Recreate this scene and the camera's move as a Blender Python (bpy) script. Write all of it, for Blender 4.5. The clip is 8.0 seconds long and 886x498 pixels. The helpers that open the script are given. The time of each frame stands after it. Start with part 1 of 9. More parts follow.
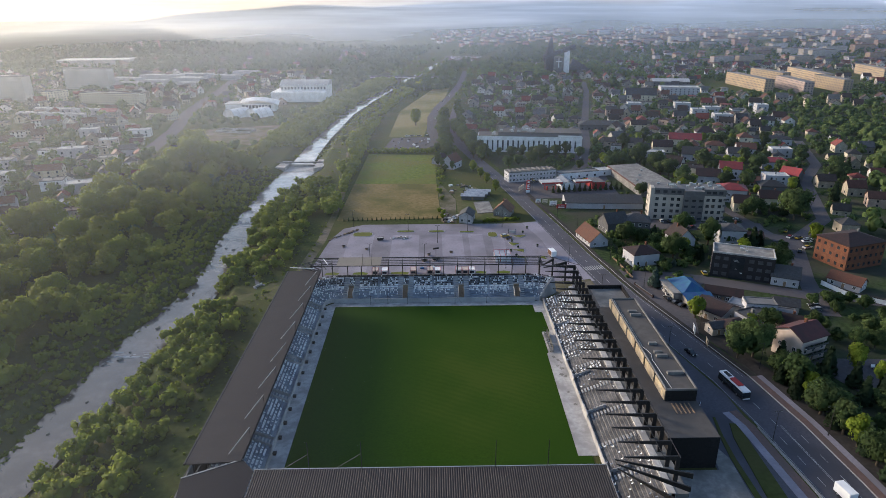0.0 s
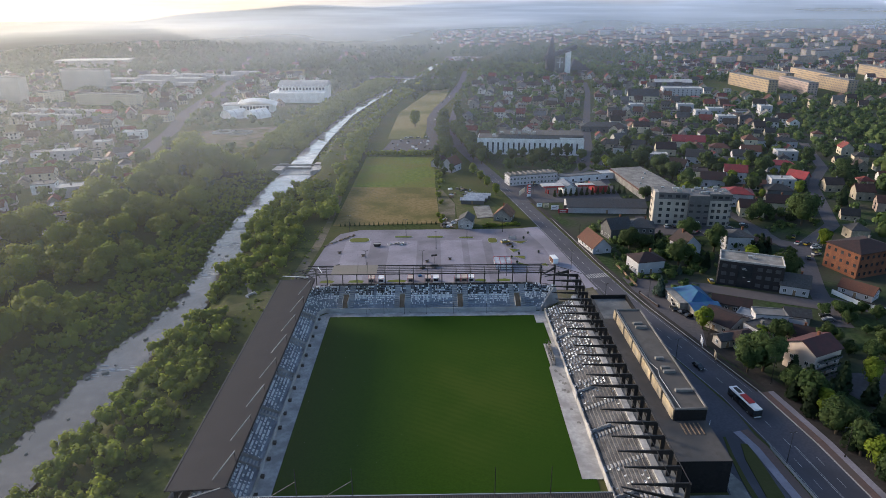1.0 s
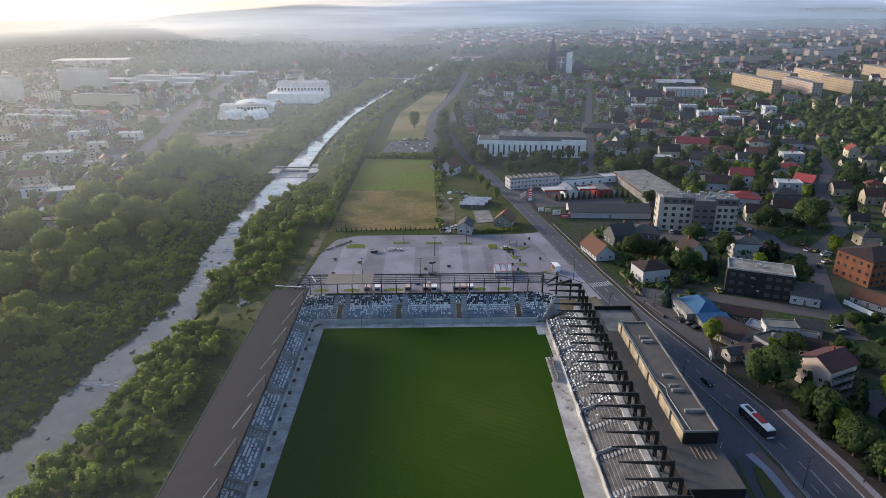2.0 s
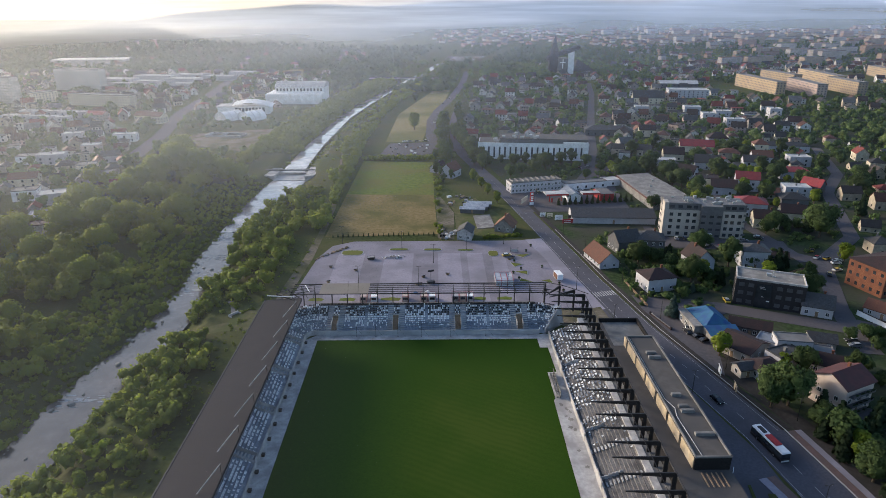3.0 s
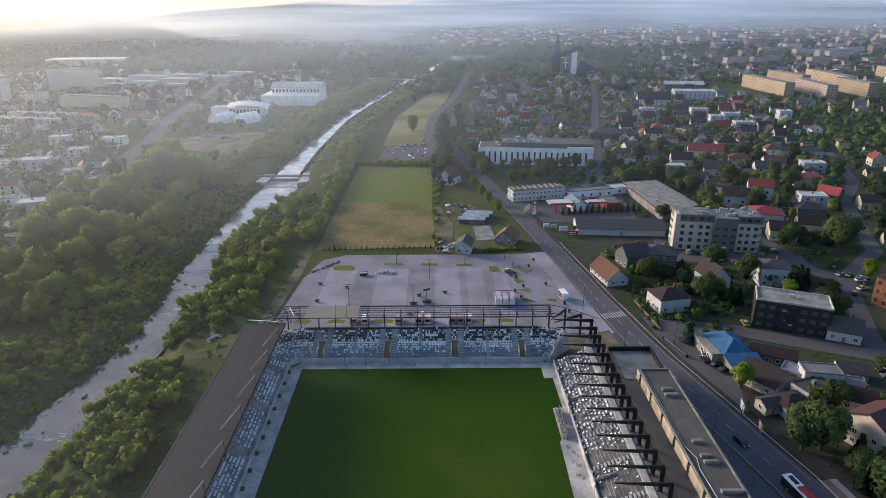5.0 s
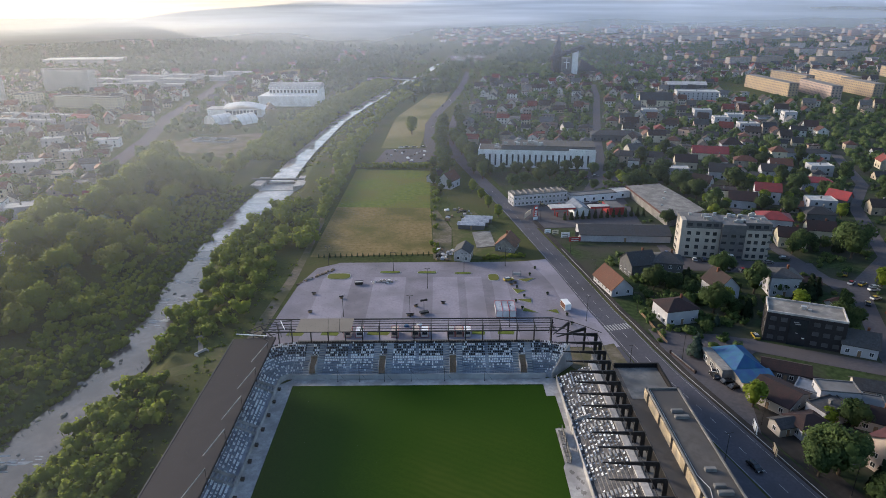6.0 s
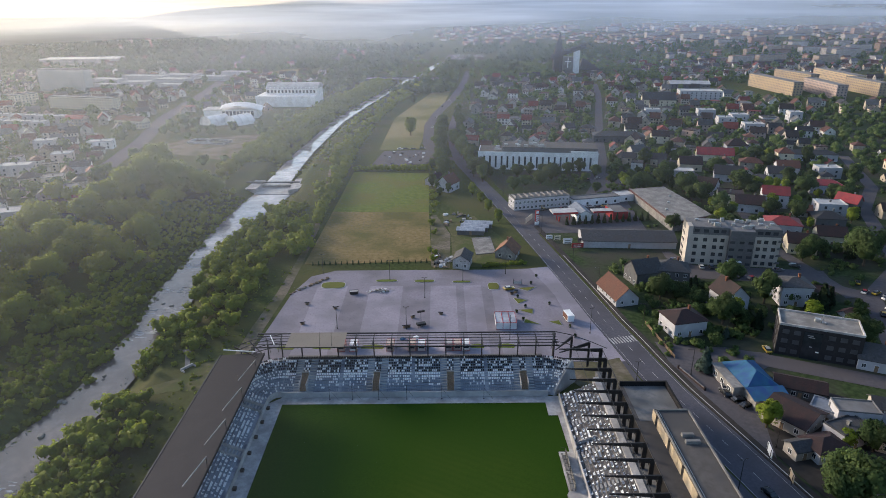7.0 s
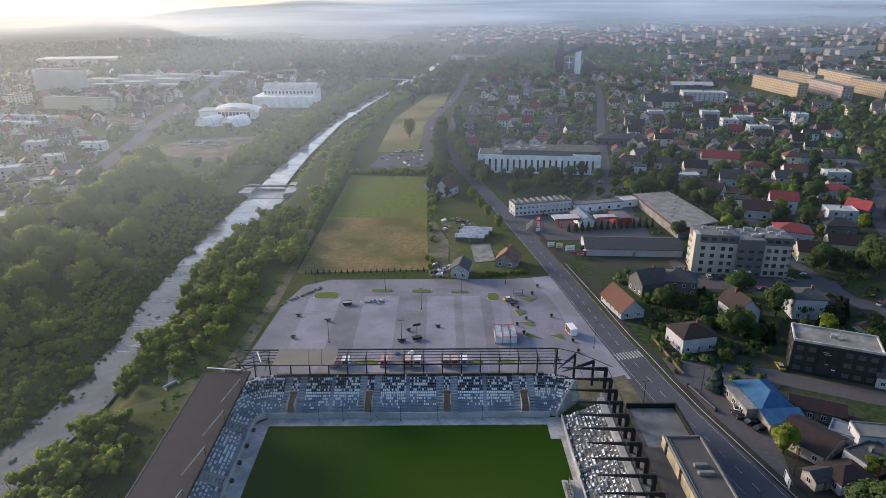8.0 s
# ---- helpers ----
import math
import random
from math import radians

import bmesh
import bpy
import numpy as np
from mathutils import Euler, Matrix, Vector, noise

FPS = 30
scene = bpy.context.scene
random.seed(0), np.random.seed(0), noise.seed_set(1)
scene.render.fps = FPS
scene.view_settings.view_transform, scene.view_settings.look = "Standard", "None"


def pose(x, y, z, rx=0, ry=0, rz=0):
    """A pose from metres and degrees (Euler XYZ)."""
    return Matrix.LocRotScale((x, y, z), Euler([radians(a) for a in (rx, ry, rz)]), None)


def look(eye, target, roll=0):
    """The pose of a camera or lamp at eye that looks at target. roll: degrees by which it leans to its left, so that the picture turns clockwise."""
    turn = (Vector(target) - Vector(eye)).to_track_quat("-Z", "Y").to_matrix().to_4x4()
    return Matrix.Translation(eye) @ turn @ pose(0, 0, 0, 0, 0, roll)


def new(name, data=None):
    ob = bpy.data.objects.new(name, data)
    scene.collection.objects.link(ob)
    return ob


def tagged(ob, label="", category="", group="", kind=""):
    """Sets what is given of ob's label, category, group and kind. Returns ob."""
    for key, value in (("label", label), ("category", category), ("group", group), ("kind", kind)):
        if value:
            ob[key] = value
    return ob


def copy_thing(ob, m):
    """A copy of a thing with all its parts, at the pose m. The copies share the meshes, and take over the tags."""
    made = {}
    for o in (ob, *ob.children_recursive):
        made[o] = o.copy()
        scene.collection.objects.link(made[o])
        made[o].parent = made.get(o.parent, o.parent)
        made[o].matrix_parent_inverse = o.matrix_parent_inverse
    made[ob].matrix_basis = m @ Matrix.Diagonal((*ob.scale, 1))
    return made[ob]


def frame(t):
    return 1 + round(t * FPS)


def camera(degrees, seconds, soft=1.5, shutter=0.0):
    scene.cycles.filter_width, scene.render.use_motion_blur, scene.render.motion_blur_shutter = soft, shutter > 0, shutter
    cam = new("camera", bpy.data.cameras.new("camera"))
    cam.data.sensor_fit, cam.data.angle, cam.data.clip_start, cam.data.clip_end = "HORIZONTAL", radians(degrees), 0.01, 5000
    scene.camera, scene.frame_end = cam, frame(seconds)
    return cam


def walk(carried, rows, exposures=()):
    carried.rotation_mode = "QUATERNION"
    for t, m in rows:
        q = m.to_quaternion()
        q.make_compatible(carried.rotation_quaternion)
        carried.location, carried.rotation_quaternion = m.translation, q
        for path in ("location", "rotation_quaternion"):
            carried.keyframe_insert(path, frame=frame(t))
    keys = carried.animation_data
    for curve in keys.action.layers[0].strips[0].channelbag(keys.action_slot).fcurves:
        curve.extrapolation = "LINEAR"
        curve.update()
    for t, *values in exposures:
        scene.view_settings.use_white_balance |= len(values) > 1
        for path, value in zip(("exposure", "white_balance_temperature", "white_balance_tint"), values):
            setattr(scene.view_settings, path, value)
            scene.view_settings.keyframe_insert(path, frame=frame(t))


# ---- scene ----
cam = camera(69.6, 8.0, soft=0.85)
PATH = [
    (0, (0.471, -216.498, 106.331), (0.497, -214.632, 105.614), -0.3),
    (0.5, (0.984, -212.312, 106.297), (1.009, -210.445, 105.579), -0.3),
    (1, (1.535, -207.918, 106.158), (1.559, -206.051, 105.441), -0.3),
    (1.5, (2.047, -203.409, 106.216), (2.07, -201.542, 105.498), -0.3),
    (3, (3.507, -190.143, 106.203), (3.526, -188.277, 105.484), -0.2),
    (3.5, (4.025, -185.514, 106.218), (4.042, -183.648, 105.498), -0.2),
    (4, (4.657, -180.874, 106.269), (4.673, -179.009, 105.55), -0.3),
    (4.5, (5.098, -176.132, 106.284), (5.113, -174.266, 105.563), -0.2),
    (6, (6.521, -161.804, 106.228), (6.534, -159.94, 105.505), -0.2),
    (6.5, (7.061, -156.962, 106.408), (7.072, -155.098, 105.683), -0.2),
    (7, (7.741, -151.984, 106.329), (7.751, -150.121, 105.602), -0.3),
    (7.5, (8.366, -146.645, 106.047), (8.375, -144.781, 105.321), -0.3),
    (8, (8.893, -141.444, 105.903), (8.902, -139.581, 105.176), -0.2),
]
walk(cam, [(t, look(eye, target, roll)) for t, eye, target, roll in PATH])

# ---------------------------------------------------------------- light
SUN_AZ, SUN_EL = radians(-57), radians(17)
SUN_DIR = Vector((math.sin(SUN_AZ) * math.cos(SUN_EL), math.cos(SUN_AZ) * math.cos(SUN_EL), math.sin(SUN_EL)))
world = bpy.data.worlds.new("world")
scene.world = world
world.use_nodes = True
wn = world.node_tree.nodes
wl = world.node_tree.links
sky = wn.new("ShaderNodeTexSky")
sky.sky_type = "NISHITA"
sky.sun_disc = False
sky.sun_elevation = SUN_EL
sky.sun_rotation = SUN_AZ
sky.air_density = 1.0
sky.dust_density = 1.8
sky.ozone_density = 2.4
wl.new(sky.outputs[0], wn["Background"].inputs[0])
wn["Background"].inputs[1].default_value = 0.122
sun = new("sun", bpy.data.lights.new("sun", "SUN"))
sun.data.energy = 2.3
sun.data.angle = radians(14.0)
sun.data.color = (1.0, 0.84, 0.66)
sun.matrix_world = look(SUN_DIR * 300, (0, 0, 0))
scene.view_settings.exposure = 1.12


# ---------------------------------------------------------------- materials
def mat(name, c1, c2, scale=1.0, rough=0.8, metal=0.0, bump=0.0, c3=None, big=0.05, vary=0.0, spec=0.3, stretch=(1, 1, 1), bscale=None, space="Object"):
    """Two colours mixed by fine noise, a third by coarse noise; vary: brightness by object; bump in metres."""
    m = bpy.data.materials.new(name)
    m.use_nodes = True
    n, l = m.node_tree.nodes, m.node_tree.links
    b = n["Principled BSDF"]
    tc = n.new("ShaderNodeTexCoord")
    mp = n.new("ShaderNodeMapping")
    mp.inputs["Scale"].default_value = stretch
    if space == "World":
        geo = n.new("ShaderNodeNewGeometry")
        l.new(geo.outputs["Position"], mp.inputs["Vector"])
    else:
        l.new(tc.outputs["Object"], mp.inputs["Vector"])
    fine = n.new("ShaderNodeTexNoise")
    fine.inputs["Scale"].default_value = scale
    fine.inputs["Detail"].default_value = 6
    l.new(mp.outputs[0], fine.inputs["Vector"])
    ramp = n.new("ShaderNodeValToRGB")
    ramp.color_ramp.elements[0].position, ramp.color_ramp.elements[1].position = 0.35, 0.65
    ramp.color_ramp.elements[0].color, ramp.color_ramp.elements[1].color = (*c1, 1), (*c2, 1)
    l.new(fine.outputs["Fac"], ramp.inputs[0])
    out = ramp.outputs[0]
    if c3:
        coarse = n.new("ShaderNodeTexNoise")
        coarse.inputs["Scale"].default_value = big
        coarse.inputs["Detail"].default_value = 4
        l.new(mp.outputs[0], coarse.inputs["Vector"])
        r2 = n.new("ShaderNodeValToRGB")
        r2.color_ramp.elements[0].position, r2.color_ramp.elements[1].position = 0.42, 0.62
        l.new(coarse.outputs["Fac"], r2.inputs[0])
        mix = n.new("ShaderNodeMix")
        mix.data_type = "RGBA"
        l.new(r2.outputs[0], mix.inputs[0])
        l.new(out, mix.inputs[6])
        mix.inputs[7].default_value = (*c3, 1)
        out = mix.outputs[2]
    if vary:
        info = n.new("ShaderNodeObjectInfo")
        mr = n.new("ShaderNodeMapRange")
        mr.inputs[3].default_value, mr.inputs[4].default_value = 1 - vary, 1 + vary
        l.new(info.outputs["Random"], mr.inputs[0])
        hsv = n.new("ShaderNodeHueSaturation")
        l.new(mr.outputs[0], hsv.inputs["Value"])
        l.new(out, hsv.inputs["Color"])
        out = hsv.outputs[0]
    l.new(out, b.inputs["Base Color"])
    b.inputs["Roughness"].default_value = rough
    b.inputs["Metallic"].default_value = metal
    b.inputs["Specular IOR Level"].default_value = spec
    if bump:
        bn = n.new("ShaderNodeTexNoise")
        bn.inputs["Scale"].default_value = bscale or scale * 2
        bn.inputs["Detail"].default_value = 5
        l.new(mp.outputs[0], bn.inputs["Vector"])
        bm = n.new("ShaderNodeBump")
        bm.inputs["Strength"].default_value = 0.8
        bm.inputs["Distance"].default_value = bump
        l.new(bn.outputs["Fac"], bm.inputs["Height"])
        l.new(bm.outputs[0], b.inputs["Normal"])
    return m


def random_mat(name, colours, rough=0.8, scale=1.0, bump=0.02, spec=0.3, island=False):
    """One of several colours, by object (or by loose piece), with grain and stains."""
    m = mat(name, (0.8,) * 3, (1.1,) * 3, scale, rough, bump=bump, c3=(0.72, 0.71, 0.68), big=0.3, spec=spec)
    n, l = m.node_tree.nodes, m.node_tree.links
    b = n["Principled BSDF"]
    pick = n.new("ShaderNodeValToRGB")
    pick.color_ramp.interpolation = "CONSTANT"
    e = pick.color_ramp.elements
    while len(e) < len(colours):
        e.new(0.5)
    for k, c in enumerate(colours):
        e[k].position = k / len(colours)
        e[k].color = (*c, 1)
    if island:
        g = n.new("ShaderNodeNewGeometry")
        l.new(g.outputs["Random Per Island"], pick.inputs[0])
    else:
        info = n.new("ShaderNodeObjectInfo")
        l.new(info.outputs["Random"], pick.inputs[0])
    mul = n.new("ShaderNodeMix")
    mul.data_type, mul.blend_type = "RGBA", "MULTIPLY"
    mul.inputs[0].default_value = 1.0
    l.new(b.inputs["Base Color"].links[0].from_socket, mul.inputs[6])
    l.new(pick.outputs[0], mul.inputs[7])
    l.new(mul.outputs[2], b.inputs["Base Color"])
    return m


def leaf_mat(name, dark, light, warm, vary=0.25, thin=0.4):
    """Foliage: colour by leaf clump and by tree, a little light passing through."""
    m = bpy.data.materials.new(name)
    m.use_nodes = True
    n, l = m.node_tree.nodes, m.node_tree.links
    b = n["Principled BSDF"]
    g = n.new("ShaderNodeNewGeometry")
    r = n.new("ShaderNodeValToRGB")
    r.color_ramp.elements[0].color, r.color_ramp.elements[1].color = (*dark, 1), (*light, 1)
    l.new(g.outputs["Random Per Island"], r.inputs[0])
    coarse = n.new("ShaderNodeTexNoise")
    coarse.inputs["Scale"].default_value = 0.07
    coarse.inputs["Detail"].default_value = 3
    l.new(g.outputs["Position"], coarse.inputs["Vector"])
    r2 = n.new("ShaderNodeValToRGB")
    r2.color_ramp.elements[0].position, r2.color_ramp.elements[1].position = 0.45, 0.7
    l.new(coarse.outputs["Fac"], r2.inputs[0])
    mix = n.new("ShaderNodeMix")
    mix.data_type = "RGBA"
    l.new(r2.outputs[0], mix.inputs[0])
    l.new(r.outputs[0], mix.inputs[6])
    mix.inputs[7].default_value = (*warm, 1)
    info = n.new("ShaderNodeObjectInfo")
    mr = n.new("ShaderNodeMapRange")
    mr.inputs[3].default_value, mr.inputs[4].default_value = 1 - vary, 1 + vary
    l.new(info.outputs["Random"], mr.inputs[0])
    hsv = n.new("ShaderNodeHueSaturation")
    l.new(mr.outputs[0], hsv.inputs["Value"])
    l.new(mix.outputs[2], hsv.inputs["Color"])
    l.new(hsv.outputs[0], b.inputs["Base Color"])
    b.inputs["Roughness"].default_value = 0.75
    b.inputs["Specular IOR Level"].default_value = 0.15
    t = n.new("ShaderNodeBsdfTranslucent")
    l.new(hsv.outputs[0], t.inputs["Color"])
    ms = n.new("ShaderNodeMixShader")
    ms.inputs[0].default_value = thin
    l.new(b.outputs[0], ms.inputs[1])
    l.new(t.outputs[0], ms.inputs[2])
    l.new(ms.outputs[0], n["Material Output"].inputs["Surface"])
    return m


M_GROUND = mat("meadow_ground", (0.0324, 0.04743, 0.01296), (0.06318, 0.07956, 0.0243), 0.6, 0.95, bump=0.15, c3=(0.07128, 0.07191, 0.02916), big=0.03, spec=0.05, space="World")
M_LAWN = mat("garden_lawn", (0.02508, 0.04005, 0.0168), (0.04788, 0.07068, 0.03024), 0.6, 0.95, bump=0.1, c3=(0.057, 0.05654, 0.04368), big=0.05, spec=0.05)
M_FIELD = mat("dry_field", (0.1579, 0.1202, 0.0506), (0.2247, 0.1664, 0.08096), 0.5, 0.95, bump=0.05, c3=(0.1032, 0.09877, 0.03542), big=0.04, spec=0.05)
M_FIELDG = mat("green_field", (0.0864, 0.1133, 0.02352), (0.1344, 0.1613, 0.03864), 0.4, 0.95, bump=0.05, c3=(0.1248, 0.1248, 0.0378), big=0.04, spec=0.05)
M_ASPHALT = mat("asphalt", (0.06854, 0.06753, 0.08294), (0.0887, 0.08706, 0.1051), 1.5, 0.85, bump=0.006, c3=(0.0629, 0.06102, 0.07281), big=0.08, spec=0.25)
M_ASPHALT2 = mat("old_asphalt", (0.06882, 0.06508, 0.07395), (0.09126, 0.08602, 0.09605), 0.8, 0.9, bump=0.01, c3=(0.08228, 0.0748, 0.08075), big=0.08, spec=0.2)
M_PAVER = mat("concrete_pavers", (0.2408, 0.2223, 0.2664), (0.2856, 0.2645, 0.3096), 1.2, 0.85, bump=0.008, c3=(0.1904, 0.1778, 0.2064), big=0.06, spec=0.2)
M_PAVERD = mat("dark_pavers", (0.1915, 0.1752, 0.2098), (0.2314, 0.2134, 0.2501), 1.2, 0.85, bump=0.008, c3=(0.1482, 0.1369, 0.1586), big=0.06, spec=0.2)
M_REDPAVE = mat("red_pavers", (0.1275, 0.08075, 0.07225), (0.1615, 0.102, 0.08925), 1.5, 0.9, bump=0.008, c3=(0.119, 0.08925, 0.08075), big=0.1)
M_KERB = mat("kerb_stone", (0.3, 0.3, 0.29), (0.4, 0.39, 0.38), 2.0, 0.85)
M_DIRT = mat("bare_earth", (0.117, 0.0975, 0.0741), (0.1794, 0.1521, 0.117), 0.7, 0.95, bump=0.06, c3=(0.078, 0.078, 0.039), big=0.1, spec=0.1)
M_TRACK = mat("trodden_grass", (0.085, 0.085, 0.040), (0.125, 0.115, 0.062), 0.5, 0.95, bump=0.05, c3=(0.07, 0.085, 0.03), big=0.12, spec=0.05)
M_CONC = mat("concrete", (0.334, 0.3238, 0.3219), (0.4554, 0.4402, 0.4352), 0.9, 0.85, bump=0.006, c3=(0.2631, 0.253, 0.2479), big=0.2)
M_CONCB = mat("bluish_concrete", (0.3024, 0.3294, 0.378), (0.4104, 0.432, 0.4752), 0.9, 0.7, bump=0.004, c3=(0.1944, 0.216, 0.2592), big=0.25)
M_CONCM = mat("weathered_concrete", (0.1805, 0.171, 0.1634), (0.2565, 0.2451, 0.2327), 0.9, 0.85, bump=0.006, c3=(0.1425, 0.1358, 0.1283), big=0.2)
M_TERRACE = mat("stained_terrace_concrete", (0.125, 0.118, 0.118), (0.19, 0.18, 0.178), 1.4, 0.8, bump=0.006, c3=(0.085, 0.08, 0.08), big=0.25)
M_CONCD = mat("dark_concrete", (0.13, 0.13, 0.13), (0.19, 0.185, 0.18), 0.8, 0.9, bump=0.006, c3=(0.1, 0.1, 0.1), big=0.2)
M_WHITE = mat("white_paint", (0.679, 0.693, 0.7107), (0.776, 0.792, 0.8137), 0.8, 0.7, c3=(0.6014, 0.6039, 0.6077), big=0.2, vary=0.06)
M_CREAM = mat("cream_render", (0.55, 0.48, 0.36), (0.63, 0.56, 0.43), 0.8, 0.85, c3=(0.5, 0.44, 0.33), big=0.2, vary=0.08)
M_RENDER = mat("pale_render", (0.3622, 0.3564, 0.3795), (0.4312, 0.4268, 0.4583), 0.8, 0.85, c3=(0.345, 0.3432, 0.3647), big=0.2, vary=0.1)
M_BEIGE = mat("beige_render", (0.352, 0.3212, 0.286), (0.4048, 0.3696, 0.33), 0.8, 0.85, c3=(0.3168, 0.2904, 0.2596), big=0.2)
M_GREYWALL = mat("grey_render", (0.08, 0.08, 0.086), (0.11, 0.11, 0.117), 0.8, 0.85, c3=(0.1, 0.1, 0.1), big=0.2)
M_BLACKWALL = mat("black_cladding", (0.0136, 0.01317, 0.01445), (0.0221, 0.02125, 0.0221), 1.5, 0.75, c3=(0.017, 0.01615, 0.017), big=0.3, spec=0.1)
M_DARKCLAD = mat("charcoal_cladding", (0.026, 0.024, 0.026), (0.038, 0.036, 0.038), 1.5, 0.75, c3=(0.03, 0.028, 0.03), big=0.3, spec=0.1)
M_STRAW = mat("straw_meadow", (0.185, 0.155, 0.075), (0.24, 0.2, 0.10), 0.3, 0.95, bump=0.05, c3=(0.12, 0.125, 0.05), big=0.02, spec=0.05)
M_ROOFDK = mat("dark_metal_roof", (0.0235, 0.0225, 0.0275), (0.0275, 0.0265, 0.0315), 0.25, 0.75, bump=0.002, c3=(0.0255, 0.024, 0.028), big=0.05, spec=0.1)
M_ROOFRIB = mat("ribbed_metal_roof", (0.0432, 0.0378, 0.0369), (0.0522, 0.0459, 0.045), 0.25, 0.7, bump=0.003, c3=(0.0468, 0.0414, 0.0405), big=0.08, spec=0.12)
M_ROOFCOR = mat("black_roof_sheet", (0.0115, 0.0115, 0.017), (0.014, 0.014, 0.02), 0.25, 0.7, c3=(0.0125, 0.0125, 0.018), big=0.05, spec=0.1)
M_ROOFGY = mat("grey_roof_felt", (0.12, 0.12, 0.125), (0.16, 0.16, 0.165), 0.6, 0.85, bump=0.01, c3=(0.11, 0.105, 0.105), big=0.1)
M_ROOFBR = mat("brown_roof_felt", (0.06864, 0.06141, 0.0578), (0.09027, 0.08309, 0.07803), 0.6, 0.85, bump=0.008, c3=(0.06141, 0.0578, 0.0578), big=0.15)
M_ROOFLT = mat("pale_roof_membrane", (0.36, 0.36, 0.37), (0.46, 0.46, 0.46), 0.5, 0.8, bump=0.006, c3=(0.3, 0.3, 0.3), big=0.12)
M_YARD = mat("trodden_brown_ground", (0.04335, 0.03772, 0.03514), (0.06286, 0.05549, 0.05179), 0.7, 0.95, bump=0.02, c3=(0.03685, 0.03468, 0.03237), big=0.12, spec=0.1)
M_DARKRED = mat("dark_red_sheet_roof", (0.062, 0.0186, 0.0186), (0.0868, 0.02604, 0.0248), 0.8, 0.65, c3=(0.0527, 0.02108, 0.02046), big=0.4)
M_SHEET = mat("beige_roof_sheet", (0.165, 0.145, 0.125), (0.185, 0.165, 0.142), 0.3, 0.8, c3=(0.155, 0.138, 0.12), big=0.15)
M_PINK = mat("pinkish_render", (0.47, 0.385, 0.335), (0.54, 0.45, 0.395), 0.8, 0.85, c3=(0.42, 0.35, 0.31), big=0.2)
M_FLATS = mat("ochre_render", (0.3312, 0.2484, 0.1564), (0.3956, 0.3036, 0.1978), 0.8, 0.85, c3=(0.3036, 0.23, 0.1656), big=0.1, vary=0.15)
M_FLATPINK = mat("pinkish_panel_render", (0.33, 0.25, 0.22), (0.40, 0.31, 0.27), 0.8, 0.85, c3=(0.30, 0.23, 0.21), big=0.1)
M_STEEL = mat("dark_steel", (0.012, 0.011, 0.012), (0.022, 0.02, 0.02), 2.0, 0.5, spec=0.4)
M_GALV = mat("galvanised_steel", (0.35, 0.36, 0.37), (0.5, 0.5, 0.5), 3.0, 0.4, metal=0.7)
M_GLASS = mat("window_glass", (0.02, 0.024, 0.03), (0.035, 0.04, 0.048), 0.4, 0.12, spec=0.6, vary=0.4)
# far panes painted pale so their windows look faded by haze
M_FARGLASS = mat("haze_pale_glass", (0.13, 0.14, 0.15), (0.19, 0.2, 0.21), 0.4, 0.3, spec=0.5)
M_FLATGLASS = mat("dull_window_glass", (0.044, 0.044, 0.051), (0.072, 0.072, 0.08075), 0.4, 0.3, spec=0.5)
M_WFRAME = mat("window_frame", (0.62, 0.62, 0.61), (0.7, 0.7, 0.69), 3.0, 0.6)
M_YELLOW = mat("insulation_board", (0.36, 0.288, 0.187), (0.4464, 0.36, 0.255), 1.0, 0.9, c3=(0.324, 0.2736, 0.2125), big=0.3, vary=0.15)
M_BRICK = mat("red_brick", (0.1259, 0.04654, 0.02464), (0.1752, 0.07118, 0.03833), 3.0, 0.9, bump=0.01, c3=(0.1095, 0.0438, 0.02738), big=0.3)
M_TIMBER = mat("weathered_wood", (0.16, 0.11, 0.07), (0.25, 0.18, 0.12), 3.0, 0.85, stretch=(1, 1, 0.2))
M_SEATW = mat("pale_seat_plastic", (0.7192, 0.736, 0.7571), (0.8352, 0.851, 0.8588), 3.0, 0.45, spec=0.4)
M_SEATK = mat("black_seat_plastic", (0.012, 0.013, 0.016), (0.02, 0.021, 0.025), 3.0, 0.35, spec=0.5)
M_SEATG = mat("grey_blue_seat_plastic", (0.1824, 0.2165, 0.2754), (0.2304, 0.2706, 0.3315), 3.0, 0.4, spec=0.4)
M_BARK = mat("bark", (0.06, 0.045, 0.03), (0.11, 0.085, 0.06), 3.0, 0.95, bump=0.03, stretch=(1, 1, 0.3))
M_RUBBER = mat("black_rubber", (0.01, 0.01, 0.01), (0.02, 0.02, 0.02), 4.0, 0.8)
M_RED = mat("red_paint", (0.26, 0.02, 0.022), (0.33, 0.03, 0.03), 2.0, 0.5)
M_REDROOF = mat("red_metal_roof", (0.22, 0.032, 0.034), (0.28, 0.045, 0.045), 0.8, 0.6, c3=(0.19, 0.038, 0.04), big=0.4, vary=0.25)
M_CLAYROOF = mat("worn_clay_tiles", (0.16, 0.075, 0.045), (0.21, 0.1, 0.058), 2.5, 0.85, bump=0.03, c3=(0.13, 0.07, 0.048), big=0.4)
M_ORANGEROOF = mat("orange_clay_tiles", (0.085, 0.0357, 0.0255), (0.119, 0.051, 0.034), 2.5, 0.85, bump=0.03, c3=(0.0935, 0.0442, 0.0323), big=0.4, vary=0.15)
M_BROWNROOF = mat("brown_roof_tiles", (0.02381, 0.01306, 0.01382), (0.03648, 0.0192, 0.01944), 2.5, 0.8, bump=0.03, c3=(0.02112, 0.01459, 0.01555), big=0.4, vary=0.3)
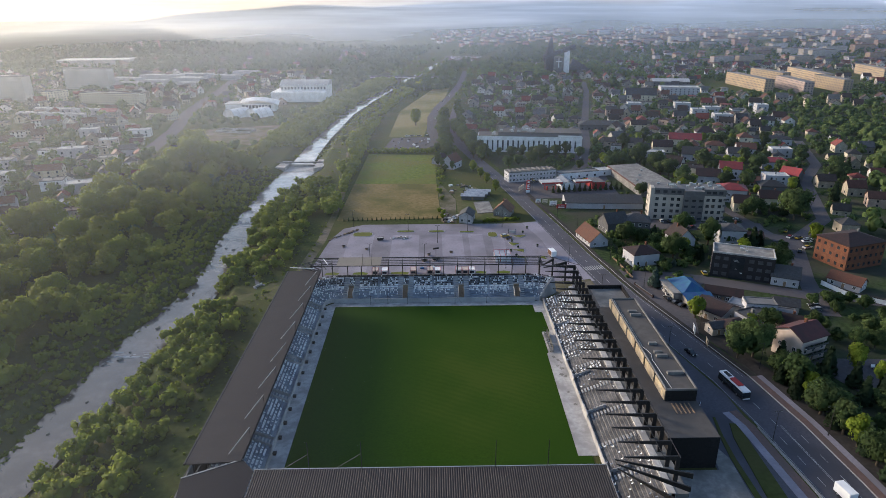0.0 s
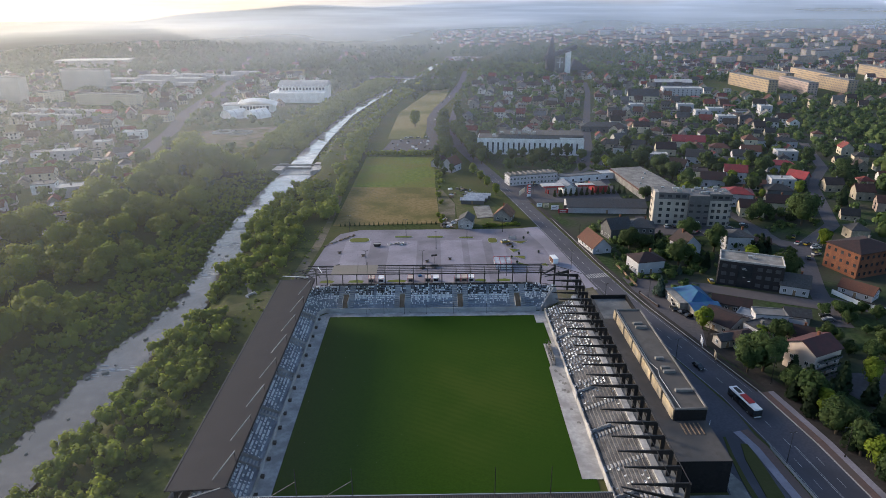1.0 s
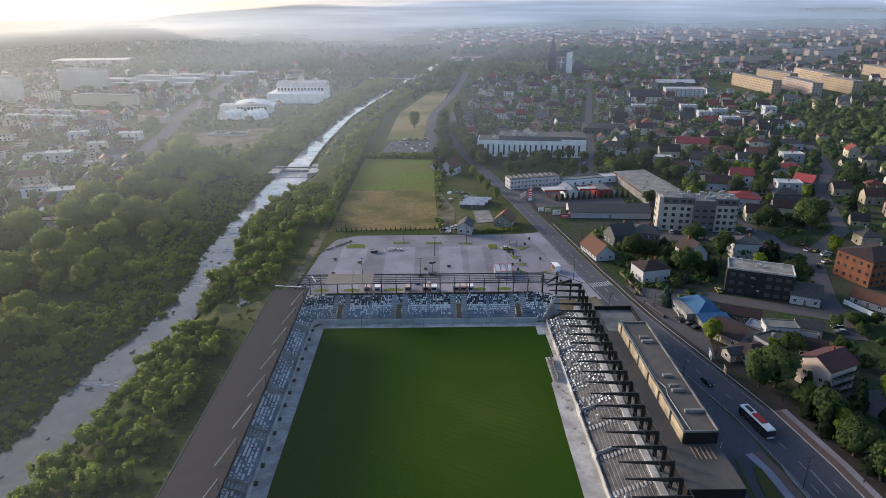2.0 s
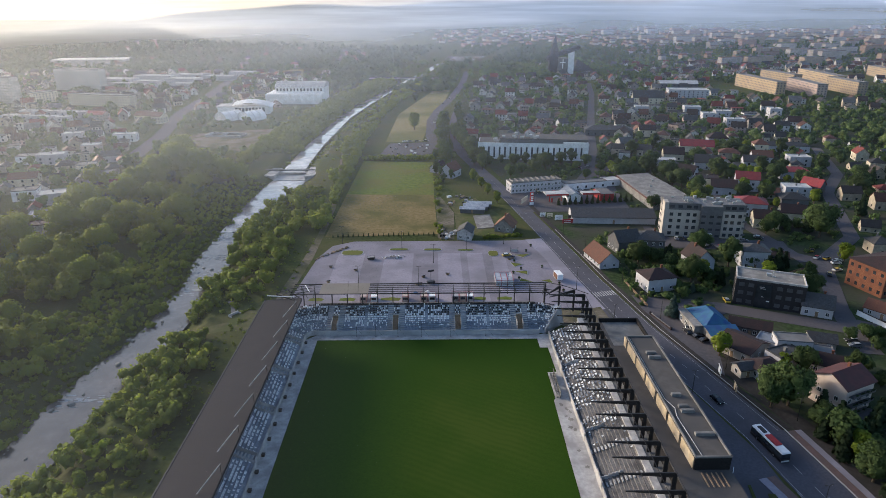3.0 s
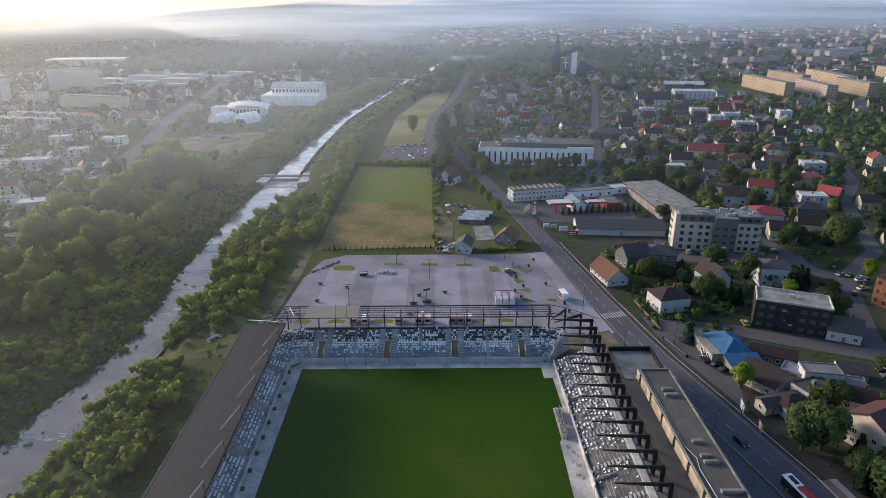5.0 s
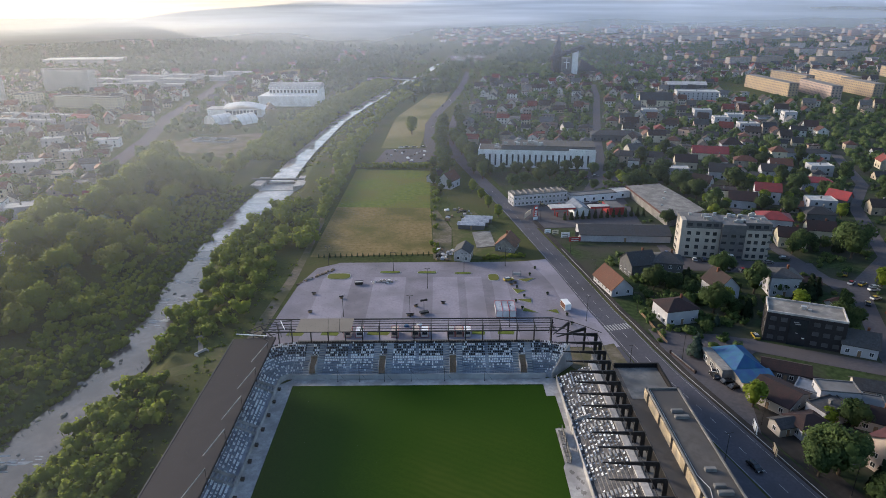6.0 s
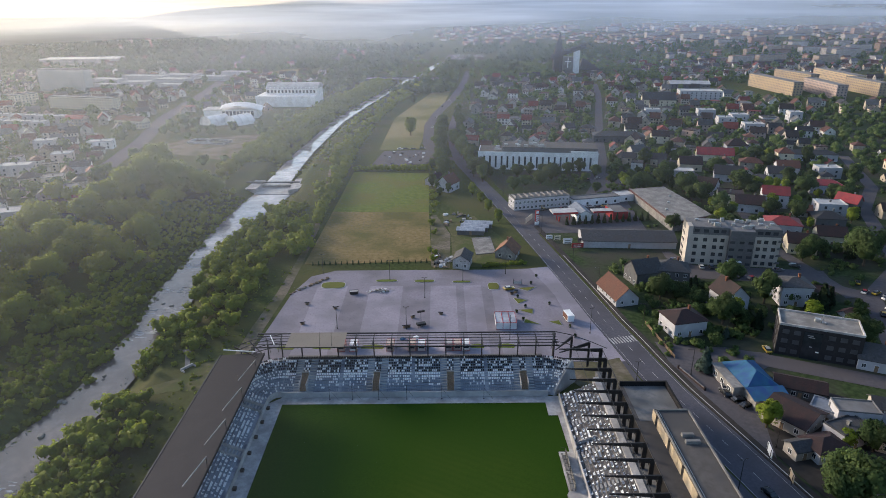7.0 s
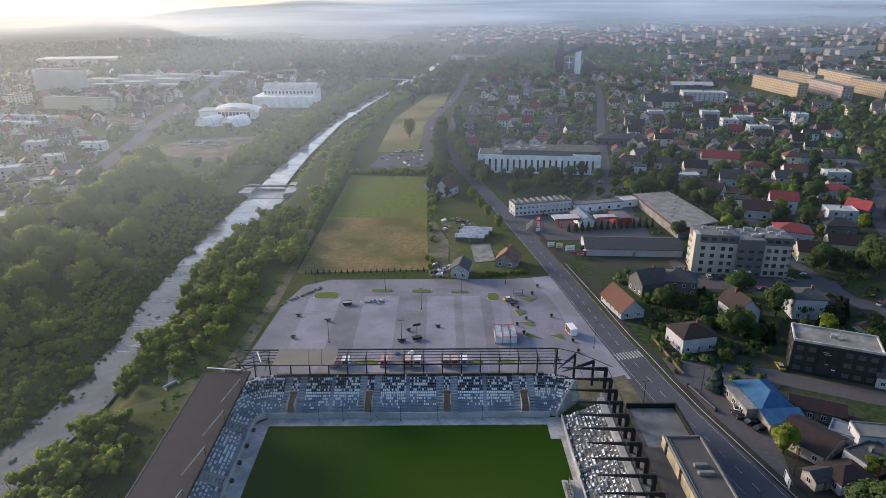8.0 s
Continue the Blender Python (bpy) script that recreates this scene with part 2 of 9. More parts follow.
M_BLUEROOF = mat("blue_sheet_roof", (0.017, 0.08075, 0.1573), (0.0255, 0.1105, 0.204), 0.8, 0.75, c3=(0.0187, 0.0595, 0.1785), big=0.4)
M_ROOFBLUEGREY = mat("blue_grey_sheet", (0.13, 0.15, 0.19), (0.17, 0.19, 0.23), 0.8, 0.6, c3=(0.12, 0.135, 0.16), big=0.3)
M_SLATE = mat("dark_slate_roof", (0.03, 0.03075, 0.03375), (0.05625, 0.05625, 0.06), 1.5, 0.7, bump=0.02, c3=(0.045, 0.04125, 0.04125), big=0.3, vary=0.3)
M_MARK = mat("worn_road_paint", (0.26, 0.26, 0.26), (0.5, 0.5, 0.49), 1.2, 0.8, c3=(0.3, 0.3, 0.3), big=0.3)
M_STONE = mat("river_stone", (0.12, 0.115, 0.105), (0.24, 0.23, 0.21), 1.5, 0.9, bump=0.05)
M_LAMPGLASS = mat("lamp_lens", (0.7, 0.7, 0.68), (0.8, 0.8, 0.78), 2.0, 0.3)
M_HROOF = random_mat("house_roofs", [(0.05625, 0.03, 0.02625), (0.0375, 0.0375, 0.04125), (0.0675, 0.06375, 0.06375), (0.0975, 0.04125, 0.03), (0.04125, 0.03, 0.027), (0.165, 0.0375, 0.03), (0.09, 0.09, 0.09375), (0.075, 0.03375, 0.02625), (0.03375, 0.03225, 0.03375), (0.15, 0.0675, 0.045)], 0.75, 1.5, 0.03)
M_HWALL = random_mat("house_walls", [(0.46, 0.44, 0.41), (0.58, 0.56, 0.53), (0.34, 0.295, 0.235), (0.42, 0.36, 0.285), (0.26, 0.24, 0.22), (0.66, 0.64, 0.62), (0.40, 0.30, 0.25), (0.50, 0.45, 0.36)], 0.85, 1.0, 0.008)
M_CARS = random_mat("car_paint", [(0.6, 0.6, 0.6), (0.02, 0.02, 0.022), (0.3, 0.3, 0.31), (0.08, 0.085, 0.09), (0.35, 0.02, 0.02), (0.7, 0.7, 0.7), (0.03, 0.05, 0.12), (0.14, 0.14, 0.15), (0.45, 0.3, 0.03)], 0.3, 0.5, 0.0, 0.6)
M_BLACKPAINT = mat("black_car_paint", (0.010, 0.010, 0.012), (0.014, 0.014, 0.016), 3.0, 0.25, spec=0.6)
M_LEAF = leaf_mat("broad_leaves", (0.03127, 0.05517, 0.02048), (0.07538, 0.1177, 0.03803), (0.08454, 0.115, 0.04094), thin=0.45)
M_GARDEN = leaf_mat("garden_leaves", (0.04561, 0.07854, 0.03161), (0.1267, 0.1874, 0.05927), (0.1457, 0.19, 0.06323), 0.0, 0.45)
M_LEAFY = leaf_mat("bright_leaves", (0.115, 0.160, 0.018), (0.19, 0.25, 0.03), (0.17, 0.21, 0.03))
M_WOODS = leaf_mat("riverside_leaves", (0.1276, 0.1594, 0.02646), (0.1913, 0.2231, 0.03704), (0.2202, 0.2391, 0.03881), 0.0, 0.55)
# lit copy of the riverside leaves: sunlight on the tall crowns put into colour
M_OLDLEAF = leaf_mat("sunlit_old_leaves", (0.1394, 0.1817, 0.02765), (0.2089, 0.2543, 0.03871), (0.2405, 0.2726, 0.04056), 0.0, 0.55)
M_SHRUB = leaf_mat("shrub_leaves", (0.116, 0.1626, 0.02721), (0.1855, 0.2355, 0.03887), (0.2145, 0.2524, 0.04081), 0.0, 0.55)
M_NEEDLE = leaf_mat("conifer_needles", (0.012, 0.024, 0.012), (0.03, 0.05, 0.022), (0.025, 0.045, 0.02))
M_BLUENEEDLE = leaf_mat("blue_spruce_needles", (0.03, 0.05, 0.04), (0.075, 0.105, 0.085), (0.06, 0.09, 0.07))
M_HEDGE = leaf_mat("thuja_leaves", (0.015, 0.028, 0.01), (0.035, 0.055, 0.02), (0.03, 0.05, 0.018))


def pitch_mat():
    """Turf with faint slanting bands and a yellower middle, painted as low sunlight."""
    m = mat("pitch_turf", (0.0185, 0.047, 0.0045), (0.026, 0.0605, 0.0055), 2.5, 0.9, bump=0.02, c3=(0.022, 0.053, 0.0055), big=0.03, spec=0.05)
    n, l = m.node_tree.nodes, m.node_tree.links
    b = n["Principled BSDF"]
    tc = n.new("ShaderNodeTexCoord")
    mp = n.new("ShaderNodeMapping")
    mp.inputs["Rotation"].default_value = (0, 0, radians(-62))
    l.new(tc.outputs["Object"], mp.inputs["Vector"])
    w = n.new("ShaderNodeTexWave")
    w.inputs["Scale"].default_value = 0.16
    w.inputs["Distortion"].default_value = 3.5
    w.inputs["Detail"].default_value = 2
    l.new(mp.outputs[0], w.inputs["Vector"])
    mid = n.new("ShaderNodeMapping")
    mid.inputs["Location"].default_value = (-0.42, 1.25, 0)
    mid.inputs["Scale"].default_value = (0.034, 0.0245, 0)
    l.new(tc.outputs["Object"], mid.inputs["Vector"])
    g = n.new("ShaderNodeTexGradient")
    g.gradient_type = "SPHERICAL"
    l.new(mid.outputs[0], g.inputs["Vector"])
    nz = n.new("ShaderNodeTexNoise")
    nz.inputs["Scale"].default_value = 0.05
    nz.inputs["Detail"].default_value = 5
    l.new(tc.outputs["Object"], nz.inputs["Vector"])
    mr = n.new("ShaderNodeMapRange")
    mr.inputs[3].default_value, mr.inputs[4].default_value = 0.6, 1.0
    l.new(w.outputs["Fac"], mr.inputs[0])
    k1 = n.new("ShaderNodeMath")
    k1.operation = "MULTIPLY"
    l.new(g.outputs["Fac"], k1.inputs[0])
    l.new(mr.outputs[0], k1.inputs[1])
    k2 = n.new("ShaderNodeMath")
    k2.operation = "MULTIPLY"
    k2.use_clamp = True
    l.new(k1.outputs[0], k2.inputs[0])
    ns = n.new("ShaderNodeMapRange")
    ns.inputs[1].default_value, ns.inputs[2].default_value = 0.35, 0.65
    ns.inputs[3].default_value, ns.inputs[4].default_value = 0.5, 1.8
    l.new(nz.outputs["Fac"], ns.inputs[0])
    l.new(ns.outputs[0], k2.inputs[1])
    mix = n.new("ShaderNodeMix")
    mix.data_type = "RGBA"
    l.new(k2.outputs[0], mix.inputs[0])
    l.new(b.inputs["Base Color"].links[0].from_socket, mix.inputs[6])
    mix.inputs[7].default_value = (0.040, 0.066, 0.009, 1)
    l.new(mix.outputs[2], b.inputs["Base Color"])
    return m


M_PITCH = pitch_mat()


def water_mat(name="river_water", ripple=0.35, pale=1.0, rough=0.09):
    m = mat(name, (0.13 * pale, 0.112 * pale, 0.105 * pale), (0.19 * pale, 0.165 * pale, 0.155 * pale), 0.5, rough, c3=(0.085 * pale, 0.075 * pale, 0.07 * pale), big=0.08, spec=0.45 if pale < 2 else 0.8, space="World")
    n, l = m.node_tree.nodes, m.node_tree.links
    b = n["Principled BSDF"]
    geo = n.new("ShaderNodeNewGeometry")
    mp = n.new("ShaderNodeMapping")
    mp.inputs["Scale"].default_value = (1.6, 0.7, 1)
    l.new(geo.outputs["Position"], mp.inputs[0])
    w = n.new("ShaderNodeTexNoise")
    w.inputs["Scale"].default_value = 0.9
    w.inputs["Detail"].default_value = 6
    w.inputs["Roughness"].default_value = 0.65
    l.new(mp.outputs[0], w.inputs["Vector"])
    bp = n.new("ShaderNodeBump")
    bp.inputs["Strength"].default_value = ripple
    bp.inputs["Distance"].default_value = 0.1
    l.new(w.outputs["Fac"], bp.inputs["Height"])
    l.new(bp.outputs[0], b.inputs["Normal"])
    return m


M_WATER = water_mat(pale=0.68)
# pale base colours paint in bright sky reflected by pool and upper river
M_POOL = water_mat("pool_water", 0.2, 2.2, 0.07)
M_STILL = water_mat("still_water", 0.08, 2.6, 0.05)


# ---------------------------------------------------------------- mesh helpers
class Shape:
    """Gathers faces for one mesh."""

    def __init__(self):
        self.v, self.f, self.mi = [], [], []

    def add(self, verts, faces, mi=0):
        k = len(self.v)
        self.v += [tuple(p) for p in verts]
        self.f += [tuple(i + k for i in f) for f in faces]
        self.mi += [mi] * len(faces)
        return self

    def box(self, x0, y0, z0, x1, y1, z1, mi=0):
        v = [(x0, y0, z0), (x1, y0, z0), (x1, y1, z0), (x0, y1, z0), (x0, y0, z1), (x1, y0, z1), (x1, y1, z1), (x0, y1, z1)]
        return self.add(v, [(0, 3, 2, 1), (4, 5, 6, 7), (0, 1, 5, 4), (1, 2, 6, 5), (2, 3, 7, 6), (3, 0, 4, 7)], mi)

    def beam(self, a, b, w, h, mi=0):
        """A bar of width w and height h from a to b."""
        a, b = Vector(a), Vector(b)
        d = (b - a).normalized()
        s = d.cross(Vector((0, 0, 1)))
        s = s.normalized() if s.length > 1e-4 else Vector((1, 0, 0))
        u = s.cross(d)
        s, u = s * w / 2, u * h / 2
        v = [p + i * s + j * u for p in (a, b) for i, j in ((-1, -1), (1, -1), (1, 1), (-1, 1))]
        return self.add(v, [(0, 3, 2, 1), (4, 5, 6, 7), (0, 1, 5, 4), (1, 2, 6, 5), (2, 3, 7, 6), (3, 0, 4, 7)], mi)

    def taper(self, a, b, wa, ha, wb, hb, mi=0):
        """A bar that narrows from a to b, flush at its top."""
        a, b = Vector(a), Vector(b)
        d = (b - a).normalized()
        s = d.cross(Vector((0, 0, 1))).normalized()
        v = []
        for p, w, h in ((a, wa, ha), (b, wb, hb)):
            for i, j in ((-1, -1), (1, -1), (1, 0), (-1, 0)):
                v.append(p + s * (i * w / 2) + Vector((0, 0, j * h)))
        return self.add(v, [(0, 3, 2, 1), (4, 5, 6, 7), (0, 1, 5, 4), (1, 2, 6, 5), (2, 3, 7, 6), (3, 0, 4, 7)], mi)

    def prism(self, poly, z0, z1, mi=0):
        """An upright block over a polygon (anticlockwise)."""
        n = len(poly)
        v = [(x, y, z0) for x, y in poly] + [(x, y, z1) for x, y in poly]
        f = [tuple(range(n, 2 * n)), tuple(range(n - 1, -1, -1))]
        f += [(i, (i + 1) % n, n + (i + 1) % n, n + i) for i in range(n)]
        return self.add(v, f, mi)

    def tube(self, a, b, r0, r1, n=6, mi=0):
        a, b = Vector(a), Vector(b)
        d = (b - a).normalized()
        s = d.orthogonal().normalized()
        u = d.cross(s)
        v = [p + (s * math.cos(k * math.tau / n) + u * math.sin(k * math.tau / n)) * r for p, r in ((a, r0), (b, r1)) for k in range(n)]
        f = [(k, (k + 1) % n, n + (k + 1) % n, n + k) for k in range(n)] + [tuple(range(n, 2 * n)), tuple(range(n - 1, -1, -1))]
        return self.add(v, f, mi)

    def strip(self, pts, width, z, mi=0, side=0.0):
        """A flat ribbon along points, moved sideways to its left by side."""
        left, right = [], []
        n = len(pts)
        for i in range(n):
            a, b = Vector(pts[max(i - 1, 0)][:2]), Vector(pts[min(i + 1, n - 1)][:2])
            d = (b - a).normalized()
            s = Vector((-d.y, d.x))
            p = Vector(pts[i][:2])
            w = width[i] if isinstance(width, (list, tuple)) else width
            l_, r_ = p + s * (side + w / 2), p + s * (side - w / 2)
            left.append((l_.x, l_.y, z))
            right.append((r_.x, r_.y, z))
        v = left + right
        return self.add(v, [(n + i, n + i + 1, i + 1, i) for i in range(n - 1)], mi)

    def slab(self, pts, width, z0, z1, side=0.0, mi=0):
        """A ribbon with thickness (kerbs, raised pavements)."""
        k = len(self.v)
        self.strip(pts, width, z1, mi, side)
        n = len(pts)
        top = self.v[k:k + 2 * n]
        low = [(x, y, z0) for x, y, _ in top]
        return self.add(top + low, [(i + 1, i, 2 * n + i, 2 * n + i + 1)[::-1] for i in range(n - 1)] + [(n + i, n + i + 1, 3 * n + i + 1, 3 * n + i)[::-1] for i in range(n - 1)], mi)

    def mesh(self, name, mats):
        me = bpy.data.meshes.new(name)
        me.from_pydata(self.v, [], self.f)
        mats = mats if isinstance(mats, (list, tuple)) else [mats]
        for m in mats:
            me.materials.append(m)
        if len(mats) > 1:
            me.polygons.foreach_set("material_index", self.mi)
        me.update()
        return me


def part(name, shape, mats, parent=None, label="", at=None, kind=""):
    """One mesh object under a thing or a part."""
    me = shape if isinstance(shape, bpy.types.Mesh) else shape.mesh(name, mats)
    ob = new(name, me)
    if parent:
        ob.parent = parent
    if at is not None:
        ob.matrix_local = at
    if label or kind:
        tagged(ob, label=label, kind=kind)
    return ob


def thing(name, m, label, category, group=""):
    """An Empty at the base of a thing."""
    ob = new(name)
    ob.matrix_basis = m
    return tagged(ob, label, category, group)


def setting(name, shape, mats, label, category=""):
    return tagged(part(name, shape, mats), label, category or name.replace("_", " "), kind="structure")


def big_mesh(name, verts, faces, material, normals=None):
    """A mesh from numpy arrays; faces all with the same number of corners. normals: one a vertex, for soft crowns."""
    me = bpy.data.meshes.new(name)
    verts = np.asarray(verts, np.float32)
    faces = np.asarray(faces, np.int32)
    k = faces.shape[1]
    me.vertices.add(len(verts))
    me.vertices.foreach_set("co", verts.ravel())
    me.loops.add(faces.size)
    me.loops.foreach_set("vertex_index", faces.ravel())
    me.polygons.add(len(faces))
    me.polygons.foreach_set("loop_start", np.arange(0, faces.size, k, dtype=np.int32))
    me.update(calc_edges=True)
    me.materials.append(material)
    if normals is not None:
        me.normals_split_custom_set_from_vertices(np.asarray(normals, np.float32))
    return me


def crown_arrays(rng, blobs, size, count, core=True):
    """Leaf clumps (bent triangles in pairs) on the skins of several blobs, with a hollow core under them. blobs: x, y, z, rx, ry, rz."""
    vs, fs, ns = [], [], []
    base = 0
    blobs = np.asarray(blobs, float)
    area = (blobs[:, 3] * blobs[:, 4] + blobs[:, 3] * blobs[:, 5]).clip(0.1)
    share = np.maximum(1, (count * area / area.sum()).astype(int))
    heart = blobs[0, :3] * (1, 1, 0.7)
    for b, n in zip(blobs, share):
        d = rng.normal(size=(n, 3))
        d /= np.linalg.norm(d, axis=1)[:, None]
        d[:, 2] = np.where(d[:, 2] < -0.45, -d[:, 2], d[:, 2])
        r = rng.uniform(0.82, 1.12, n)[:, None]
        p = b[:3] + d * b[3:] * r
        t = np.cross(d, rng.normal(size=(n, 3)))
        t /= np.linalg.norm(t, axis=1)[:, None] + 1e-9
        u = np.cross(d, t) + d * rng.uniform(-0.8, 0.8, n)[:, None]
        s = size * rng.uniform(0.6, 1.3, n)[:, None]
        quad = np.stack([p - t * s, p - u * s * 0.75 - d * s * 0.25, p + t * s * 0.9, p + u * s * 0.8 + d * s * 0.15], 1)
        vs.append(quad.reshape(-1, 3))
        whole = p - heart
        nd = 0.5 * d + 0.7 * whole / (np.linalg.norm(whole, axis=1)[:, None] + 1e-6) + 0.2 * rng.normal(size=(n, 3)) + (0, 0, 0.35)
        ns.append(np.repeat(nd / np.linalg.norm(nd, axis=1)[:, None], 4, 0))
        fs.append(np.arange(base, base + 4 * n).reshape(-1, 4))
        base += 4 * n
        if core:
            k, m = 5, 3
            th = np.linspace(0, math.tau, k, endpoint=False)
            ph = np.linspace(-0.95, 1.2, m)
            g = np.stack([np.outer(np.cos(ph), np.cos(th)), np.outer(np.cos(ph), np.sin(th)), np.outer(np.sin(ph), np.ones(k))], -1)
            g = g * rng.uniform(0.70, 0.84, (m, k, 1)) * b[3:] + b[:3]
            vs.append(g.reshape(-1, 3))
            nd = 0.4 * (g - b[:3]).reshape(-1, 3) + (g - heart).reshape(-1, 3) + (0, 0, 0.3)
            ns.append(nd / np.linalg.norm(nd, axis=1)[:, None])
            i = np.arange(m - 1)[:, None] * k + np.arange(k)[None]
            j = np.arange(m - 1)[:, None] * k + (np.arange(k)[None] + 1) % k
            fs.append(np.stack([i, j, j + k, i + k], -1).reshape(-1, 4) + base)
            base += m * k
    return np.concatenate(vs), np.concatenate(fs), np.concatenate(ns)


# ---------------------------------------------------------------- ground and river
RIVER = np.array([  # y, left bank x, right bank x
    (-700, -150, -135), (-300, -122, -108), (-100, -112, -100), (-63, -110.5, -96.5), (-39, -110, -95), (-17, -108, -94), (0, -104, -91),
    (16, -101, -88.5), (38, -102, -91.5), (52, -101, -93), (64, -103, -90), (80, -106, -91), (92, -106, -97), (125, -106.5, -97.5),
    (153, -107, -97), (170, -107, -90), (205, -106, -86), (220, -104, -84), (240, -102, -89), (282, -102, -90), (332, -101, -90),
    (379, -98, -88), (462, -95, -85), (561, -82, -72), (700, -60, -50), (850, -30, -20), (1100, 10, 20), (2000, 100, 110)])


def bank(y):
    return np.interp(y, RIVER[:, 0], RIVER[:, 1]), np.interp(y, RIVER[:, 0], RIVER[:, 2])


def hills(x, y):
    """Height of the hills beyond the town."""
    z = 42 * np.exp(-(((x + 730) / 150) ** 2)) * np.exp(-(((y - 1420) / 150) ** 2))
    z += 31 * np.exp(-(((x + 1010) / 240) ** 2)) * np.exp(-(((y - 1450) / 160) ** 2))
    ridge = np.exp(-(((y - 3900) / 420) ** 2))
    run = np.clip((x + 1820) / 1050, 0, 1) ** 0.65 * np.clip((3100 - x) / 600, 0, 1)
    z += ridge * run * (108 + 9 * np.sin(x / 310.0) + 6 * np.sin(x / 127.0 + 1) + 22 * np.clip((x - 900) / 1200, 0, 1))
    z += 12 * np.exp(-(((x - 1300) / 700) ** 2)) * np.exp(-(((y - 1500) / 500) ** 2))
    return z


def ground_z(x, y):
    l, r = bank(y)
    out = np.maximum(np.maximum(l - x, x - r), 0.0)
    dip = -4.4 * np.clip(1 - out / 9.0, 0, 1) ** 0.8
    dip = np.where(np.maximum(l - x, x - r) < 0, -4.4, dip)
    return hills(x, y) + dip


def build_ground():
    xs = np.concatenate([np.linspace(-5500, -700, 41)[:-1], np.linspace(-700, -160, 28)[:-1], np.arange(-160, -60, 1.5), np.linspace(-60, 700, 40), np.linspace(700, 5500, 41)[1:]])
    ys = np.concatenate([np.linspace(-900, -140, 12)[:-1], np.arange(-140, 300, 4.0), np.linspace(300, 800, 60)[:-1], np.linspace(800, 4900, 75)])
    gx, gy = np.meshgrid(xs, ys)
    gz = ground_z(gx, gy)
    v = np.stack([gx, gy, gz], -1).reshape(-1, 3)
    w = len(xs)
    i = (np.arange(len(ys) - 1)[:, None] * w + np.arange(w - 1)[None]).ravel()
    f = np.stack([i, i + 1, i + 1 + w, i + w], -1)
    ob = new("ground", big_mesh("ground", v, f, M_GROUND))
    for p in ob.data.polygons:
        p.use_smooth = True
    tagged(ob, "rough green meadow ground sloping down to a river", "ground", kind="structure")
    s = Shape()
    ys = [-700, -300] + list(range(-140, 121, 10))
    pts = []
    for y in ys:
        l, r = bank(y)
        pts.append((l - 1.2, r + 1.2, y))
    n = len(pts)
    s.add([(a, y, -3.2) for a, b, y in pts] + [(b, y, -3.2) for a, b, y in pts], [(i, n + i, n + i + 1, i + 1) for i in range(n - 1)])
    setting("water", s, M_WATER, "shallow pale grey river with ripples", "river")
    s = Shape()
    pts = [(bank(y)[0] - 1.2, bank(y)[1] + 1.2, y) for y in list(range(120, 231, 10)) + [236]]
    n = len(pts)
    s.add([(a, y, -3.2) for a, b, y in pts] + [(b, y, -3.2) for a, b, y in pts], [(i, n + i, n + i + 1, i + 1) for i in range(n - 1)])
    setting("water", s, M_POOL, "rippled pool below a weir, painted pale with sky reflection", "river")
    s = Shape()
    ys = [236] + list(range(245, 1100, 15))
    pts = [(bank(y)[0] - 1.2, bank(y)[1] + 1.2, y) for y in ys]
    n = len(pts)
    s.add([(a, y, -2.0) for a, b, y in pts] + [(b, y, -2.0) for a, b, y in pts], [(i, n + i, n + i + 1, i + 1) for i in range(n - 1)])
    setting("water", s, M_STILL, "smooth river water above a weir, painted pale with sky reflection", "river")


build_ground()

# pitch, fields, parking and roads lie on the ground as thin sheets
setting("pitch", Shape().prism([(-37, -113), (39.5, -113), (39.5, -86), (36, -86), (36.2, -61), (36.6, -36), (37.2, -35), (37.2, -21), (40, -21), (39.8, -6), (37.2, -6), (37.2, 0), (-37, 0)], 0.02, 0.16), M_PITCH, "mown green football pitch turf inside a stadium", "football pitch")
setting("field", Shape().prism([(-51, 103), (4, 106), (2, 175), (-50, 177)], 0.0, 0.06), M_FIELD, "dry mown brownish hay field", "field")
setting("field", Shape().prism([(-50, 177), (2, 175), (1, 258), (-49, 263)], 0.0, 0.05), M_FIELDG, "pale green meadow behind a hay field", "field")
setting("field", Shape().prism([(-38, 330), (-8, 330), (-2, 440), (10, 520), (24, 680), (4, 680), (-35, 470)], 0.0, 0.05), M_STRAW, "yellowed meadow beside a curving road", "field")
setting("pavement_parking", Shape().prism([(-54, 22), (58, 22), (54, 70), (47, 97), (38, 96), (-36, 96), (-45.5, 90), (-50, 74)], 0.0, 0.08), M_PAVERD, "large empty paved car park with worn grey setts", "car park")

setting("lawn", Shape().prism([(101, -330), (330, -330), (330, 60), (640, 500), (640, 990), (60, 990), (34, 560), (26, 420), (24, 345), (38, 255), (54, 165), (68, 75), (78, 15), (92, -40)], 0.0, 0.04), M_LAWN, "dark grass and soil of gardens between the houses", "gardens")
MAIN_ROAD = [(106, -330), (99, -180), (94.8, -98), (93, -75), (89.5, -52), (82.5, -25), (74.8, 4), (71.5, 20), (68.7, 36), (66.3, 48), (61.8, 78), (56.5, 110), (49.5, 150), (38, 211), (30, 250), (23, 285), (19, 340), (20, 420), (31, 560)]
MAIN_W = [13, 13, 12.6, 12.4, 12, 11.5, 10.5, 10, 9.6, 9.4, 9.2, 9, 9, 8.6, 8.2, 8, 7.5, 7.5, 7.5]
